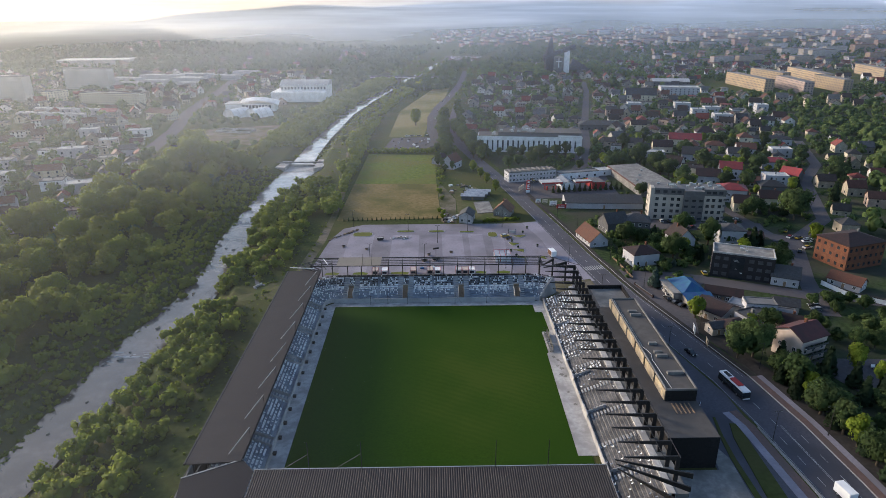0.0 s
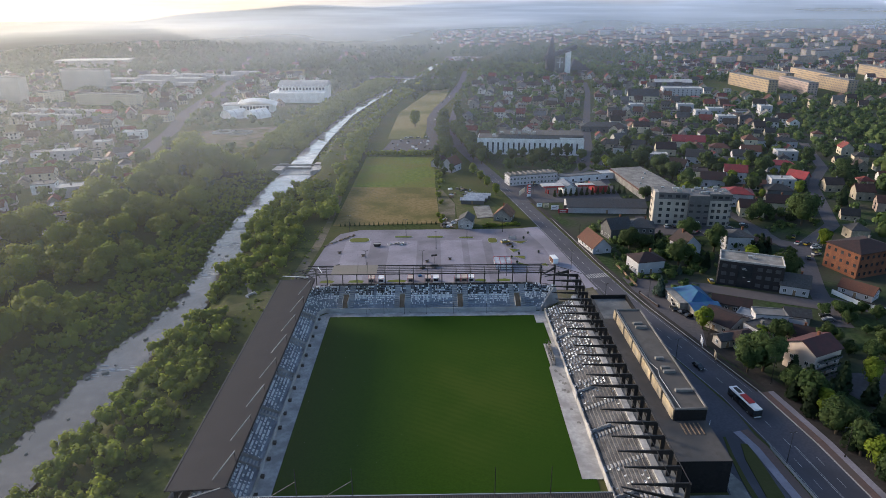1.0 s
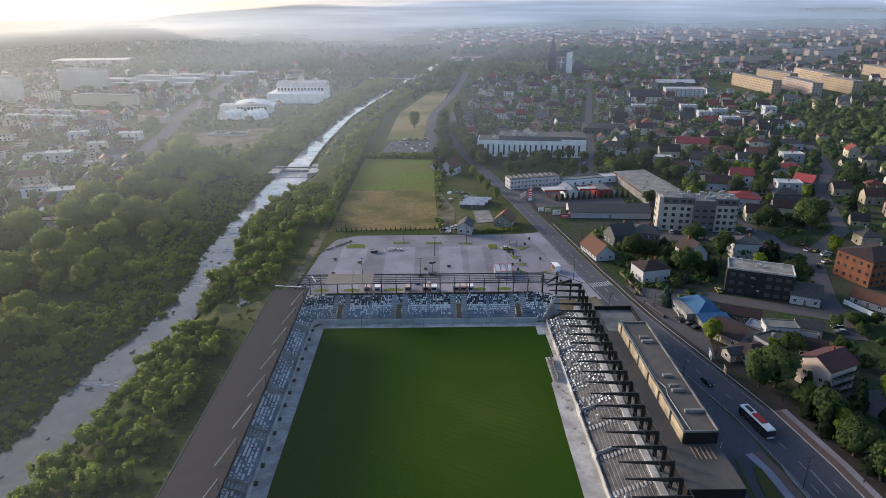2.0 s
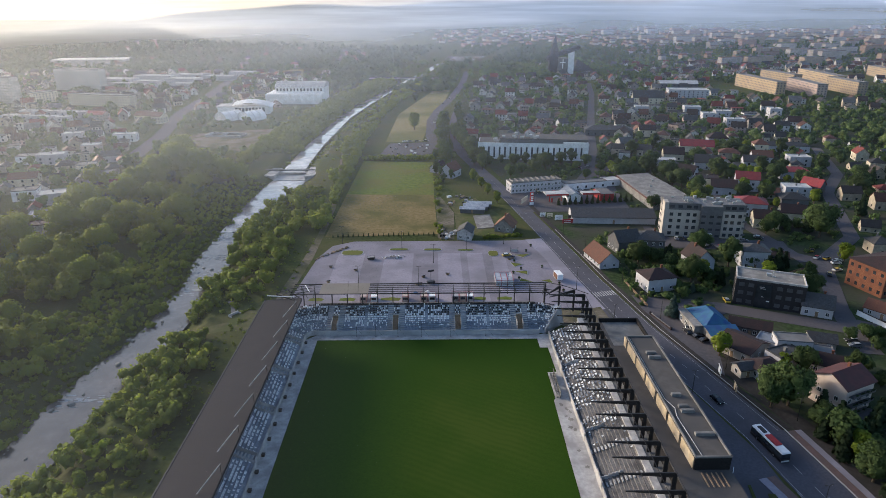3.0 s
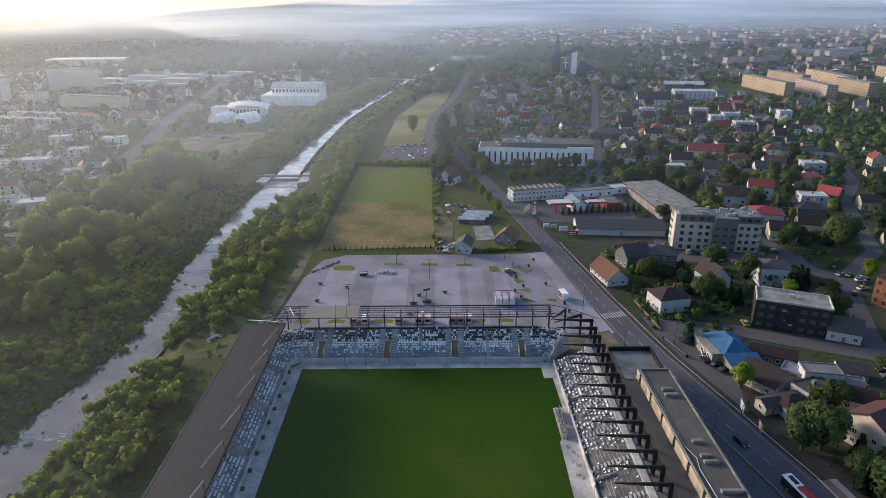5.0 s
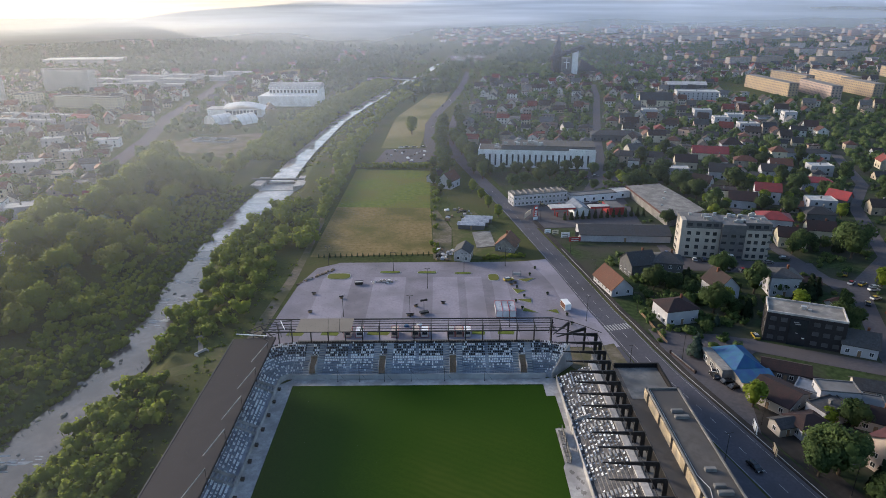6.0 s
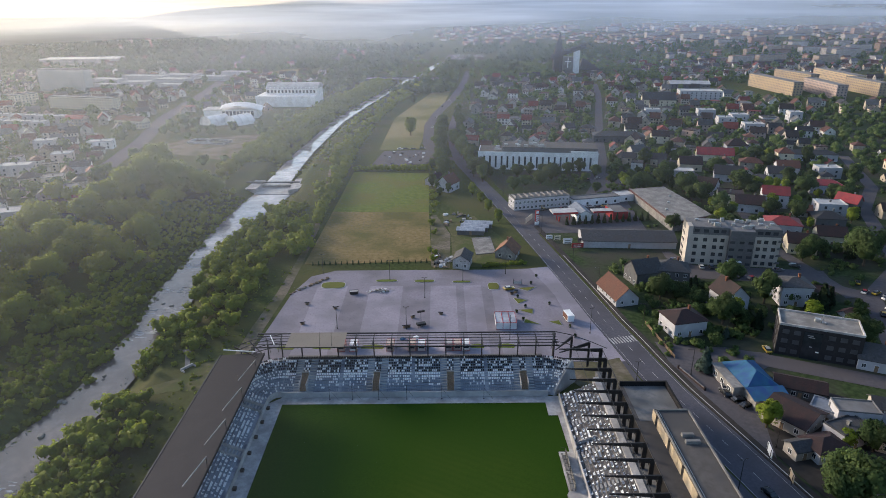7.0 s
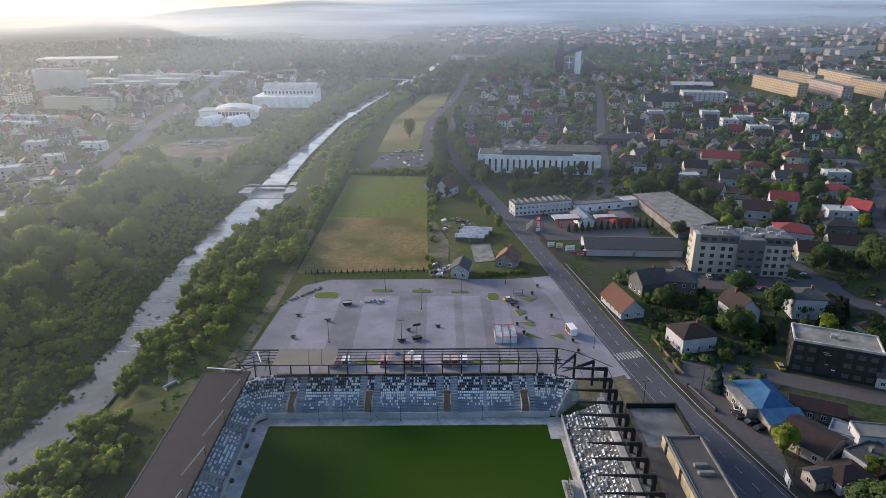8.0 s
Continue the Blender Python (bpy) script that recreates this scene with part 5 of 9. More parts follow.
def build_near_houses():
    house(75.5, 68.5, 16, 9, 102, 3.0, 4.2, M_ORANGEROOF, M_RENDER, "long low white house with an orange tiled roof", chimney=False)
    house(89.5, 83.5, 11, 10, 14, 5.6, 4.0, M_SLATE, M_GREYWALL, "grey rendered house with dark metal roof")
    house(101, 84, 13, 10, -12, 6.0, 3.0, M_SLATE, M_GREYWALL, "grey two storey house with a dark hipped roof", "hip")
    house(90.8, 42, 12, 10, 12, 5.6, 2.4, M_BROWNROOF, M_RENDER, "white two storey villa with a brown hipped roof", "hip")
    house(115, 61.5, 11, 9, 100, 5.2, 4.4, M_BROWNROOF, M_RENDER, "white gabled house with a dark brown roof")
    house(139.5, 64, 11, 10, -6, 8.0, 2.0, M_SLATE, M_RENDER, "tall white cube house with low dark roof", "hip")
    g = house(117.3, -37.8, 11.5, 10, 24, 8.4, 2.6, M_DARKRED, M_PINK, "three storey pinkish white house with a dark red roof", gap=3.2)
    for k in range(3):
        b = part("balcony", Shape().box(-4.6, -6.4, 0.3 + 2.8 * k, 4.6, -5.0, 0.45 + 2.8 * k).box(-4.6, -6.45, 0.45 + 2.8 * k, 4.6, -6.38, 1.3 + 2.8 * k), M_GREYWALL, g, "grey balcony with flower boxes")
        v, q, nd = crown_arrays(np.random.default_rng(k), [(u, -6.5, 1.35 + 2.8 * k, 1.0, 0.3, 0.3) for u in (-3.4, -1.1, 1.1, 3.4)], 0.22, 50)
        part("flowers", big_mesh("flowers", v, q, M_HEDGE, nd), None, b, "trailing green plants")
    house(102.6, -9.2, 11.5, 12, -55, 3.4, 2.2, M_BROWNROOF, M_BEIGE, "low house with a wide brown sheet roof", chimney=False)
    house(96.8, -22.8, 5, 4.5, 12, 3.0, 1.2, M_SLATE, M_BEIGE, "small beige cottage with a dark roof", chimney=False)
    house(111.5, -17.8, 10, 6, 20, 5.0, 0.4, M_SLATE, M_RENDER, "white two storey annex with a grey flat roof", "flat")
    house(122.5, -21, 9, 7, -30, 3.6, 2.4, M_BROWNROOF, M_BEIGE, "small house with a dark brown roof")
    house(130, -6, 8, 6, -20, 3.0, 1.8, M_SLATE, M_BEIGE, "small shed with a dark roof", chimney=False)
    house(103.4, -22.5, 9, 7, 12, 3.4, 1.8, M_BROWNROOF, M_RENDER, "low white house with a dark hipped roof", "hip", chimney=False)
    house(112.5, -8.5, 9, 6, -40, 4.0, 0.4, M_ROOFBLUEGREY, M_RENDER, "long white outbuilding with a blue-grey flat roof", "flat")
    house(117, -11.5, 10.5, 6, -10, 6.2, 0.4, M_ROOFGY, M_RENDER, "tall blank white garage block", "flat", levels=[], chimney=False)
    house(125, -14, 8, 7, -20, 3.0, 0.4, M_ROOFGY, M_RENDER, "small garage with pale roof", "flat", levels=[], chimney=False)
    house(111, 4, 13, 7, -24, 3.2, 1.6, M_BROWNROOF, M_GREYWALL, "low brown roofed outbuilding", chimney=False)
    house(142, 18, 10, 8, -26, 4.0, 3.6, M_SLATE, M_RENDER, "white house with steep dark roof")
    house(152.5, 50, 5, 4, 30, 2.2, 1.2, M_ORANGEROOF, M_RENDER, "small white shed with a red roof", levels=[], chimney=False)
    house(151, 69, 12, 9, -20, 3.0, 1.4, M_BROWNROOF, M_CREAM, "low brown roofed house", chimney=False)
    house(165, 14, 12, 7, -52, 3.0, 2.4, M_ORANGEROOF, M_RENDER, "long white shed with an orange roof", chimney=False)
    house(171.5, 135, 15, 12, -18, 7.5, 2.6, M_REDROOF, M_RENDER, "white house with a bright red hipped roof", "hip")
    house(170, 115, 12, 10, -16, 5.4, 3.2, M_BROWNROOF, M_CREAM, "cream house with a brown gable roof")
    house(189, 125, 12, 10, -16, 5, 3.2, M_BROWNROOF, M_CREAM, "cream house with dark gable roof")
    house(202, 150, 14, 11, -10, 5, 2.6, M_SLATE, M_GREYWALL, "grey house with a dark hipped roof", "hip", detail=0)
    house(214, 169, 14, 10, -10, 6, 0.4, M_ROOFLT, M_RENDER, "pale flat roofed house", "flat", detail=0)
    house(227, 174, 11, 9, -50, 5.5, 3.6, M_REDROOF, M_GREYWALL, "grey house with a red gable roof", detail=0)
    house(192, 184, 13, 11, -20, 7.4, 3.4, M_REDROOF, M_RENDER, "white three storey house with a red roof", detail=0)
    house(174, 175, 14, 11, -18, 5, 3.6, M_BROWNROOF, M_RENDER, "white house with brown gable roof", detail=0)
    house(167, 183, 13, 11, -18, 8, 0.5, M_BROWNROOF, M_CREAM, "beige three storey block with a dark flat roof", "flat", detail=0)
    house(165, 209, 11, 10, -40, 5, 4.2, M_BROWNROOF, M_RENDER, "white house with reddish gable roof", detail=0)
    house(189, 237, 16, 12, -20, 5, 4.2, M_SLATE, M_RENDER, "white house with grey gables", detail=0)
    house(164, 248, 14, 9, -10, 4, 0.4, M_ROOFLT, M_RENDER, "low hall with pale bluish roof", "flat", levels=[], chimney=False, detail=0)
    house(158, 259, 11, 9, -20, 4, 3.6, M_SLATE, M_CREAM, "cream house with a dark green roof", detail=0)
    house(175, 264, 14, 11, -10, 5, 4, M_BROWNROOF, M_CREAM, "house with dark brown roof", detail=0)
    house(202, 290, 24, 10, -14, 5, 4.0, M_REDROOF, M_CREAM, "long cream house with a bright red roof", detail=0)
    house(230, 319, 15, 11, -10, 5, 4.4, M_BROWNROOF, M_RENDER, "white house with a dark brown hipped roof", "hip", detail=0)
    house(243, 275, 10, 9, -10, 9, 3.4, M_ORANGEROOF, M_CREAM, "old villa with reddish tower", "hip", detail=0)
    house(269, 290, 34, 12, -8, 5, 2.0, M_SLATE, M_RENDER, "long low building with a blue-grey hipped roof", "hip", detail=0)
    house(232, 249, 13, 11, -14, 6, 3.4, M_ORANGEROOF, M_RENDER, "white house with pale orange roof", detail=0)
    house(219, 234, 13, 11, -14, 6, 3.4, M_SLATE, M_RENDER, "white house with grey roof", detail=0)
    house(255, 243, 14, 10, -8, 6.5, 0.5, M_ROOFLT, M_RENDER, "white flat roofed house", "flat", detail=0)
    house(234, 210, 18, 10, -8, 5, 2.4, M_REDROOF, M_RENDER, "white house with a red roof", "hip", detail=0)
    house(152, 358, 40, 14, -8, 5, 3, M_SLATE, M_GREYWALL, "long school building with blue-grey roof", "hip", detail=0)
    house(183, 351, 13, 10, -10, 6, 3.4, M_BROWNROOF, M_CREAM, "pinkish house with brown roof", detail=0)
    house(243, 541, 34, 16, -10, 7, 7, M_SLATE, M_CREAM, "large cream building with steep dark roof", detail=0)
    house(306, 590, 46, 22, -10, 9, 0.8, M_ROOFLT, M_RENDER, "pale flat roofed commercial hall", "flat", detail=0, category="hall")
    house(325, 676, 48, 22, -10, 7, 3.0, M_ROOFLT, M_GREYWALL, "pale roofed commercial hall", detail=0, chimney=False, category="hall")
    for x, y, w, h in ((215, 472, 14, 7), (263, 462, 16, 8), (261, 414, 13, 9), (271, 382, 16, 9), (306, 426, 14, 7), (333, 434, 11, 10), (240, 430, 12, 6), (285, 440, 15, 7)):
        house(x, y, w, 11, -8, h, 0.6, M_ROOFLT if x % 2 else M_SLATE, M_RENDER, "white flat roofed villa", "flat", detail=0)
    # between the field and the road
    house(17.5, 101, 9, 7, 78, 4.2, 2.2, M_SLATE, M_CONC, "unrendered grey workshop with dark lean-to roof", chimney=False)
    house(38, 112, 9.5, 9, 70, 3.2, 4.0, M_CLAYROOF, M_CONCM, "grey rendered cottage with an orange-brown tiled roof")
    setting("pavement", Shape().prism([(24, 113), (33, 115), (32, 136), (23, 134)], 0.0, 0.35), M_CONCM, "bare concrete floor slab in a yard", "yard slab")
    house(13, 219, 12, 9, 60, 5, 4.4, M_ORANGEROOF, M_RENDER, "white house with reddish gable roof", detail=0)
    house(5, 232, 10, 8, 60, 3.5, 3, M_BROWNROOF, M_RENDER, "white house with brown roof", detail=0)
    for k in range(3):
        house(23 + k * 2.2, 141 + k * 5, 13, 4.6, -8, 2.4, 0.7, M_CONCB, M_GREYWALL, "long low shed with blue-grey sheet roof", levels=[], chimney=False, name="shed", category="shed", group="sheds")


build_near_houses()


def build_blue_shop():
    g = thing("shop", pose(97.3, 4.0, 0, 0, 0, 4), "low shop with a bright blue sheet metal roof", "shop")
    part("wall", Shape().box(-6.5, -2, 0, 6, 11, 3.4).box(-3.4, -8.2, 0, 6, -2, 3.2), M_CONCM, g)
    s = Shape().add([(-3.4, -3, 3.4), (7, -3, 3.4), (7, 12, 3.4), (-3.4, 12, 3.4), (1.8, 2, 6.4), (1.8, 8, 6.2)], [(0, 1, 4), (1, 2, 5, 4), (2, 3, 5), (3, 0, 4, 5)])
    part("roof", s, M_BLUEROOF, g, "blue hipped sheet roof")
    part("lower_roof", Shape().add([(-4, -8.6, 3.3), (7, -8.6, 3.3), (7, -3.2, 4.4), (-4, -3.2, 4.4)], [(0, 1, 2, 3)]).add([(-4, -8.6, 3.2), (7, -8.6, 3.2), (7, -3.2, 4.3), (-4, -3.2, 4.3)], [(3, 2, 1, 0)]), M_BLUEROOF, g, "blue lean-to roof")
    part("flat_roof", Shape().box(-6.8, -2, 3.42, -3.6, 11.4, 3.6), M_CONCM, g, "grey flat front roof")
    for k in range(3):
        window(g, pose(-6.51, 0.5 + k * 4, 1.6, 0, 0, -90), 1, 1.6, 1.2)
    OCCUPIED.append((98, 4, 14))


build_blue_shop()


def build_black_offices():
    g = thing("office_building", pose(128, 26.8, 0, 0, 0, -23), "black clad three storey office block with a pale flat roof", "office building")
    w, d, h = 23.4, 11.4, 10.4
    part("wall", Shape().box(-w / 2, -d / 2, -0.5, w / 2, d / 2, h), M_DARKCLAD, g)
    part("roof", Shape().box(-w / 2 + 0.4, -d / 2 + 0.4, h, w / 2 - 0.4, d / 2 - 0.4, h + 0.15), M_CONCM, g, "pale roof membrane")
    s = Shape()
    for a, b, c, e in ((-w / 2, -d / 2, w / 2, -d / 2 + 0.4), (-w / 2, d / 2 - 0.4, w / 2, d / 2), (-w / 2, -d / 2 + 0.4, -w / 2 + 0.4, d / 2 - 0.4), (w / 2 - 0.4, -d / 2 + 0.4, w / 2, d / 2 - 0.4)):
        s.box(a, b, h, c, e, h + 0.7)
    part("parapet", s, M_CONC, g, "pale parapet capping")
    part("roof_unit", Shape().box(-1.4, 0, h + 0.15, 0.2, 1.4, h + 1.2).tube((0.8, 0.6, h), (0.8, 0.6, h + 2.4), 0.15, 0.15).box(0.5, -0.8, h + 0.15, 1.6, -0.1, h + 0.8), M_GALV, g, "grey roof plant")
    for z in (1.7, 5.1, 8.4):
        for i in range(7):
            u = -9.6 + i * 3.2
            big = 2 <= i <= 3
            if not big:
                part("window", Shape().box(u - 0.95, -d / 2 - 0.04, z - 0.75, u + 0.95, -d / 2, z + 0.75), M_FLATGLASS, g, "grey window pane")
        for i in range(3):
            part("window", Shape().box(-w / 2 - 0.04, -4.8 + 4 * i, z - 0.7, -w / 2, -3.2 + 4 * i, z + 0.7), M_FLATGLASS, g, "grey window pane")
    part("entrance_bay", Shape().box(-4.6, -d / 2 - 0.3, 0, 0.6, -d / 2, 9.4), M_GLASS, g, "glazed entrance bay")
    for u0, u1, z in ((-3.6, -2.0, 8.2), (-3.2, -1.4, 7.6), (-2.6, -1.8, 4.4)):
        part("sign_bar", Shape().box(u0, -d / 2 - 0.36, z, u1, -d / 2 - 0.3, z + 0.26), M_CONC, g, "pale bar of a sign")
    part("door_lamp", Shape().box(-0.6, -d / 2 - 0.5, 2.9, 0.3, -d / 2 - 0.3, 3.2), M_LAMPGLASS, g)
    OCCUPIED.append((123.6, 22.6, 16))


build_black_offices()


def build_apartments():
    g = thing("apartment_building", pose(132.6, 104.5, 0, 0, 0, -9), "grey and cream five storey apartment block with plant on its roof", "apartment building")
    part("wall", Shape().box(-18.5, -6.2, -0.5, -2.2, 6.2, 13.6).box(7.6, -6.2, -0.5, 18.5, 6.2, 13.6), M_BEIGE, g, "cream rendered walls")
    part("stair_tower", Shape().box(-2.2, -8.2, -0.5, 7.6, 6.2, 16.2), M_GREYWALL, g, "dark grey stair tower")
    part("top_storey", Shape().box(-18.5, -6.2, 13.6, -2.2, 6.2, 16.8).box(7.6, -6.2, 13.6, 18.5, 6.2, 16.8), M_GREYWALL, g, "dark grey top storey")
    part("roof", Shape().box(-18.2, -5.9, 16.8, -2.4, 5.9, 16.95).box(7.8, -5.9, 16.8, 18.2, 5.9, 16.95).box(-2.0, -8.0, 16.2, 7.4, 6.0, 16.35), M_ROOFGY, g)
    part("end_bay", Shape().box(-18.9, -6.4, -0.5, -17.0, -1.0, 17.2), M_BEIGE, g, "cream end bay")
    r = random.Random(3)
    for k in range(22):
        u, v = r.uniform(-17, 17), r.uniform(-4.5, 4.5)
        z = 16.95 if u < -2.4 or u > 7.8 else 16.35
        a = r.uniform(0.4, 1.1)
        part("roof_unit", Shape().box(u - a, v - 0.5, z, u + a, v + 0.5, z + r.uniform(0.6, 1.5)), M_GALV, g, "pale roof plant")
    for z in (1.7, 4.9, 8.1, 11.3):
        for u in (-15.4, -11.6, -7.6, -4.6, 10.0, 12.8, 16.0):
            window(g, pose(u, -6.21, z), 0, 1.35, 1.15)
        for u in (-1, 2.7, 6.2):
            window(g, pose(u, -8.21, z), 0, 1.6, 0.8)
        for v in (2, 4.4):
            window(g, pose(-18.51, v, z, 0, 0, -90), 0, 1.1, 1.1)
    for u in (-15.4, -11.6, -7.6, -4.6, 10.0, 12.8, 16.0):
        window(g, pose(u, -6.21, 15.2), 0, 1.7, 1.0)
    part("canopy", Shape().box(-2.6, -10.0, 2.9, 3.5, -8.2, 3.15), M_WHITE, g, "white entrance canopy")
    for k in range(5):
        part("balcony", Shape().box(17.2, -7.4, 1.2 + 3.2 * k - 1.0 + 2, 18.9, -6.2, 1.35 + 3.2 * k - 1.0 + 2).box(17.2, -7.45, 2.35 + 3.2 * k, 18.9, -7.38, 3.2 + 3.2 * k), M_GREYWALL, g)
    OCCUPIED.append((134, 104.5, 23))


build_apartments()


def build_offices():
    g = thing("office_building", pose(77, 275, 0, 0, 0, -7), "long white office building with upright dark window strips", "office building")
    part("wall", Shape().box(-42, -11, -0.5, 37, 11, 11.4), M_WHITE, g, "white panel walls")
    part("upper_storey", Shape().box(-26, -9, 11.4, 36.5, 10, 14.6), M_GREYWALL, g, "set back grey storey")
    part("roof", Shape().box(-41.5, -10.5, 11.4, -26, 10.5, 11.6).box(-26.3, -9.3, 14.6, 36.8, 10.3, 14.9), M_ROOFBR, g)
    part("cornice", Shape().box(-42.2, -11.3, 11.2, 37.3, -11, 12.1), M_WHITE, g)
    r = random.Random(9)
    for k in range(16):
        u, v = r.uniform(-34, 4), r.uniform(-7, 7)
        z = 11.6 if u < -26.5 else 14.9
        part("roof_unit", Shape().box(u - 1.2, v - 0.8, z, u + 1.2, v + 0.8, z + r.uniform(0.8, 2.2)), M_GALV, g, "grey roof plant")
    for i in range(19):
        u = -38 + i * 3.9
        window(g, pose(u, -11.01, 5.2), 0, 1.0, 5.6)
    for i in range(5):
        window(g, pose(-42.01, -8 + i * 4, 5.2, 0, 0, -90), 0, 1.0, 5.2)
    part("portal_frame", Shape().box(35.6, -12.2, -0.5, 36.6, -11, 13.4).box(19, -12.2, 12.4, 36.6, -11.3, 13.4), M_WHITE, g, "white portal frame")
    window(g, pose(28, -9.01, 13), 0, 12, 0.9)
    OCCUPIED.append((60, 275, 24))
    OCCUPIED.append((95, 273, 24))


build_offices()


def build_petrol_station():
    house(62.5, 184.5, 32, 9, 14, 6.2, 0.6, M_CONCD, M_RENDER, "pale two storey office with a flat roof and small vents", "flat", gap=2.2, chimney=False, name="office_building", category="office building")
    r = thing("roof_ventilators", pose(62.5, 184.5, 6.8, 0, 0, 14), "row of pale ridge ventilators on a flat roof", "ventilators")
    for k in range(9):
        part("ventilator", Shape().add([(-15 + k * 3.4, -3.5, 0), (-14.2 + k * 3.4, -3.5, 0), (-14.2 + k * 3.4, 3.5, 0), (-15 + k * 3.4, 3.5, 0), (-14.6 + k * 3.4, -3.5, 0.7), (-14.6 + k * 3.4, 3.5, 0.7)], [(0, 1, 4), (1, 2, 5, 4), (2, 3, 5), (3, 0, 4, 5)]), M_ROOFGY, r)
    house(94, 189, 28, 7, 14, 4.0, 0.5, M_ROOFGY, M_WHITE, "low pale workshop with a flat roof", "flat", chimney=False, detail=0)
    house(112, 196, 10, 8, 14, 3.6, 0.4, M_ROOFLT, M_WHITE, "small pale flat roofed kiosk", "flat", chimney=False, detail=0)
    g = thing("petrol_station", pose(80, 161, 0, 0, 0, 6), "petrol station canopy with a red edge and grey gabled shop", "petrol station")
    part("canopy", Shape().box(-15, -4, 4.6, -2, 3.5, 5.4), M_ROOFLT, g, "pale flat canopy")
    part("canopy_edge", Shape().box(-15.1, -4.15, 4.5, -2, -4, 5.5).box(6, -4.15, 4.5, 16.5, -4, 5.5), M_RED, g, "red canopy edge")
    part("canopy", Shape().box(6, -4, 4.6, 16.5, 1.0, 5.4), M_ROOFLT, g, "pale flat canopy")
    for u in (-12, -5, 10, 14):
        part("canopy_post", Shape().box(u - 0.2, -0.2, 0, u + 0.2, 0.2, 4.6), M_RED, g)
    s = Shape().box(-2, -3, 0, 6, 12, 3.4).add([(-2, -3, 3.4), (6, -3, 3.4), (6, 12, 3.4), (-2, 12, 3.4), (2, -3, 5.6), (2, 12, 5.6)], [(0, 1, 4), (2, 3, 5)])
    part("shop", s, M_WHITE, g)
    part("shop_roof", roof_shape("gable", 15, 8, 3.5, 2.2, 0.6).mesh("shop_roof", M_ROOFBLUEGREY), None, g, "grey-blue gabled roof", at=pose(2, 4.5, 0, 0, 0, 90))
    part("car_wash", Shape().box(17, -3, 0, 25, 9, 4.2), M_RED, g, "red car wash hall")
    part("car_wash_roof", Shape().box(17.3, -2.7, 4.2, 24.7, 8.7, 4.35), M_ROOFGY, g)
    for u in (-11, -7):
        part("fuel_pump", Shape().box(u - 0.4, -2, 0, u + 0.4, -1.2, 2.0).box(u - 0.5, -2.1, 2.0, u + 0.5, -1.1, 2.5), M_RED, g)
    OCCUPIED.append((80, 165, 18))
    OCCUPIED.append((95, 165, 18))
    t = thing("price_sign", pose(57, 153.5, 0, 0, 0, 20), "tall red and white price pylon beside a petrol station", "sign")
    part("panel", Shape().box(-1.1, -0.25, 1.8, 1.1, 0.25, 7.6), M_RED, t, "red sign panel")
    part("base", Shape().box(-1.1, -0.3, 0, 1.1, 0.3, 1.8), M_WHITE, t)
    part("emblem", Shape().box(-0.7, -0.3, 6.0, 0.7, -0.25, 7.2), M_WHITE, t, "white emblem plate")
    for k in range(3):
        part("price_bar", Shape().box(-0.8, -0.3, 2.3 + k * 1.1, 0.8, -0.25, 2.9 + k * 1.1), M_WHITE, t)
    b = thing("billboard", pose(53.5, 157.5, 0, 0, 0, 62), "slanting yellow and white roadside billboard", "billboard")
    part("panel", Shape().box(-4.5, -0.15, 0.8, 4.5, 0.15, 3.4), M_CREAM, b)
    part("post", Shape().box(-3.2, 0.15, 0, -3, 0.35, 3.0).box(3, 0.15, 0, 3.2, 0.35, 3.0), M_STEEL, b)
    setting("pavement", Shape().prism([(50, 140), (110, 142), (114, 200), (46, 192)], 0.0, 0.13), M_ASPHALT2, "worn asphalt petrol station yard", "yard")
    # discount market beyond and the long warehouse before it
    m = thing("market_hall", pose(0, 0, 0), "large flat roofed market hall with a red edge", "market hall")
    q = [(121.5, 141), (145, 152), (143, 172), (138, 205), (117, 200)]
    part("wall", Shape().prism(q, -0.3, 4.6), M_CONCM, m)
    cx, cy = 132, 174
    part("fascia", Shape().prism([(cx + (x - cx) * 1.02, cy + (y - cy) * 1.02) for x, y in q], 4.1, 4.9), M_DARKRED, m, "dull red edge band")
    part("roof", Shape().prism([(cx + (x - cx) * 0.99, cy + (y - cy) * 0.99) for x, y in q], 4.9, 5.1), M_CONCM, m, "grey gravelled flat roof")
    for k in range(3):
        part("roof_vent", Shape().box(124 + k * 5, 160 + k * 12, 5.1, 125.2 + k * 5, 161 + k * 12, 5.9), M_GALV, m)
    OCCUPIED.append((131, 165, 20))
    OCCUPIED.append((128, 190, 18))
    house(95, 127.5, 42, 16, -4, 3.4, 2.6, M_SLATE, M_RENDER, "long white warehouse with a low grey roof", chimney=False, levels=[], name="warehouse", category="warehouse")
    OCCUPIED.append((80, 128, 12))
    OCCUPIED.append((110, 127, 12))
    setting("pavement", Shape().prism([(100, 212), (128, 215), (140, 240), (105, 262)], 0.0, 0.1), M_ASPHALT2, "grey car park beside the offices", "car park")
    setting("pavement", Shape().prism([(106, 86), (165, 78), (168, 92), (116, 99), (112, 115), (108, 115)], 0.0, 0.1), M_ASPHALT2, "worn car park before the apartment block", "car park")


build_petrol_station()


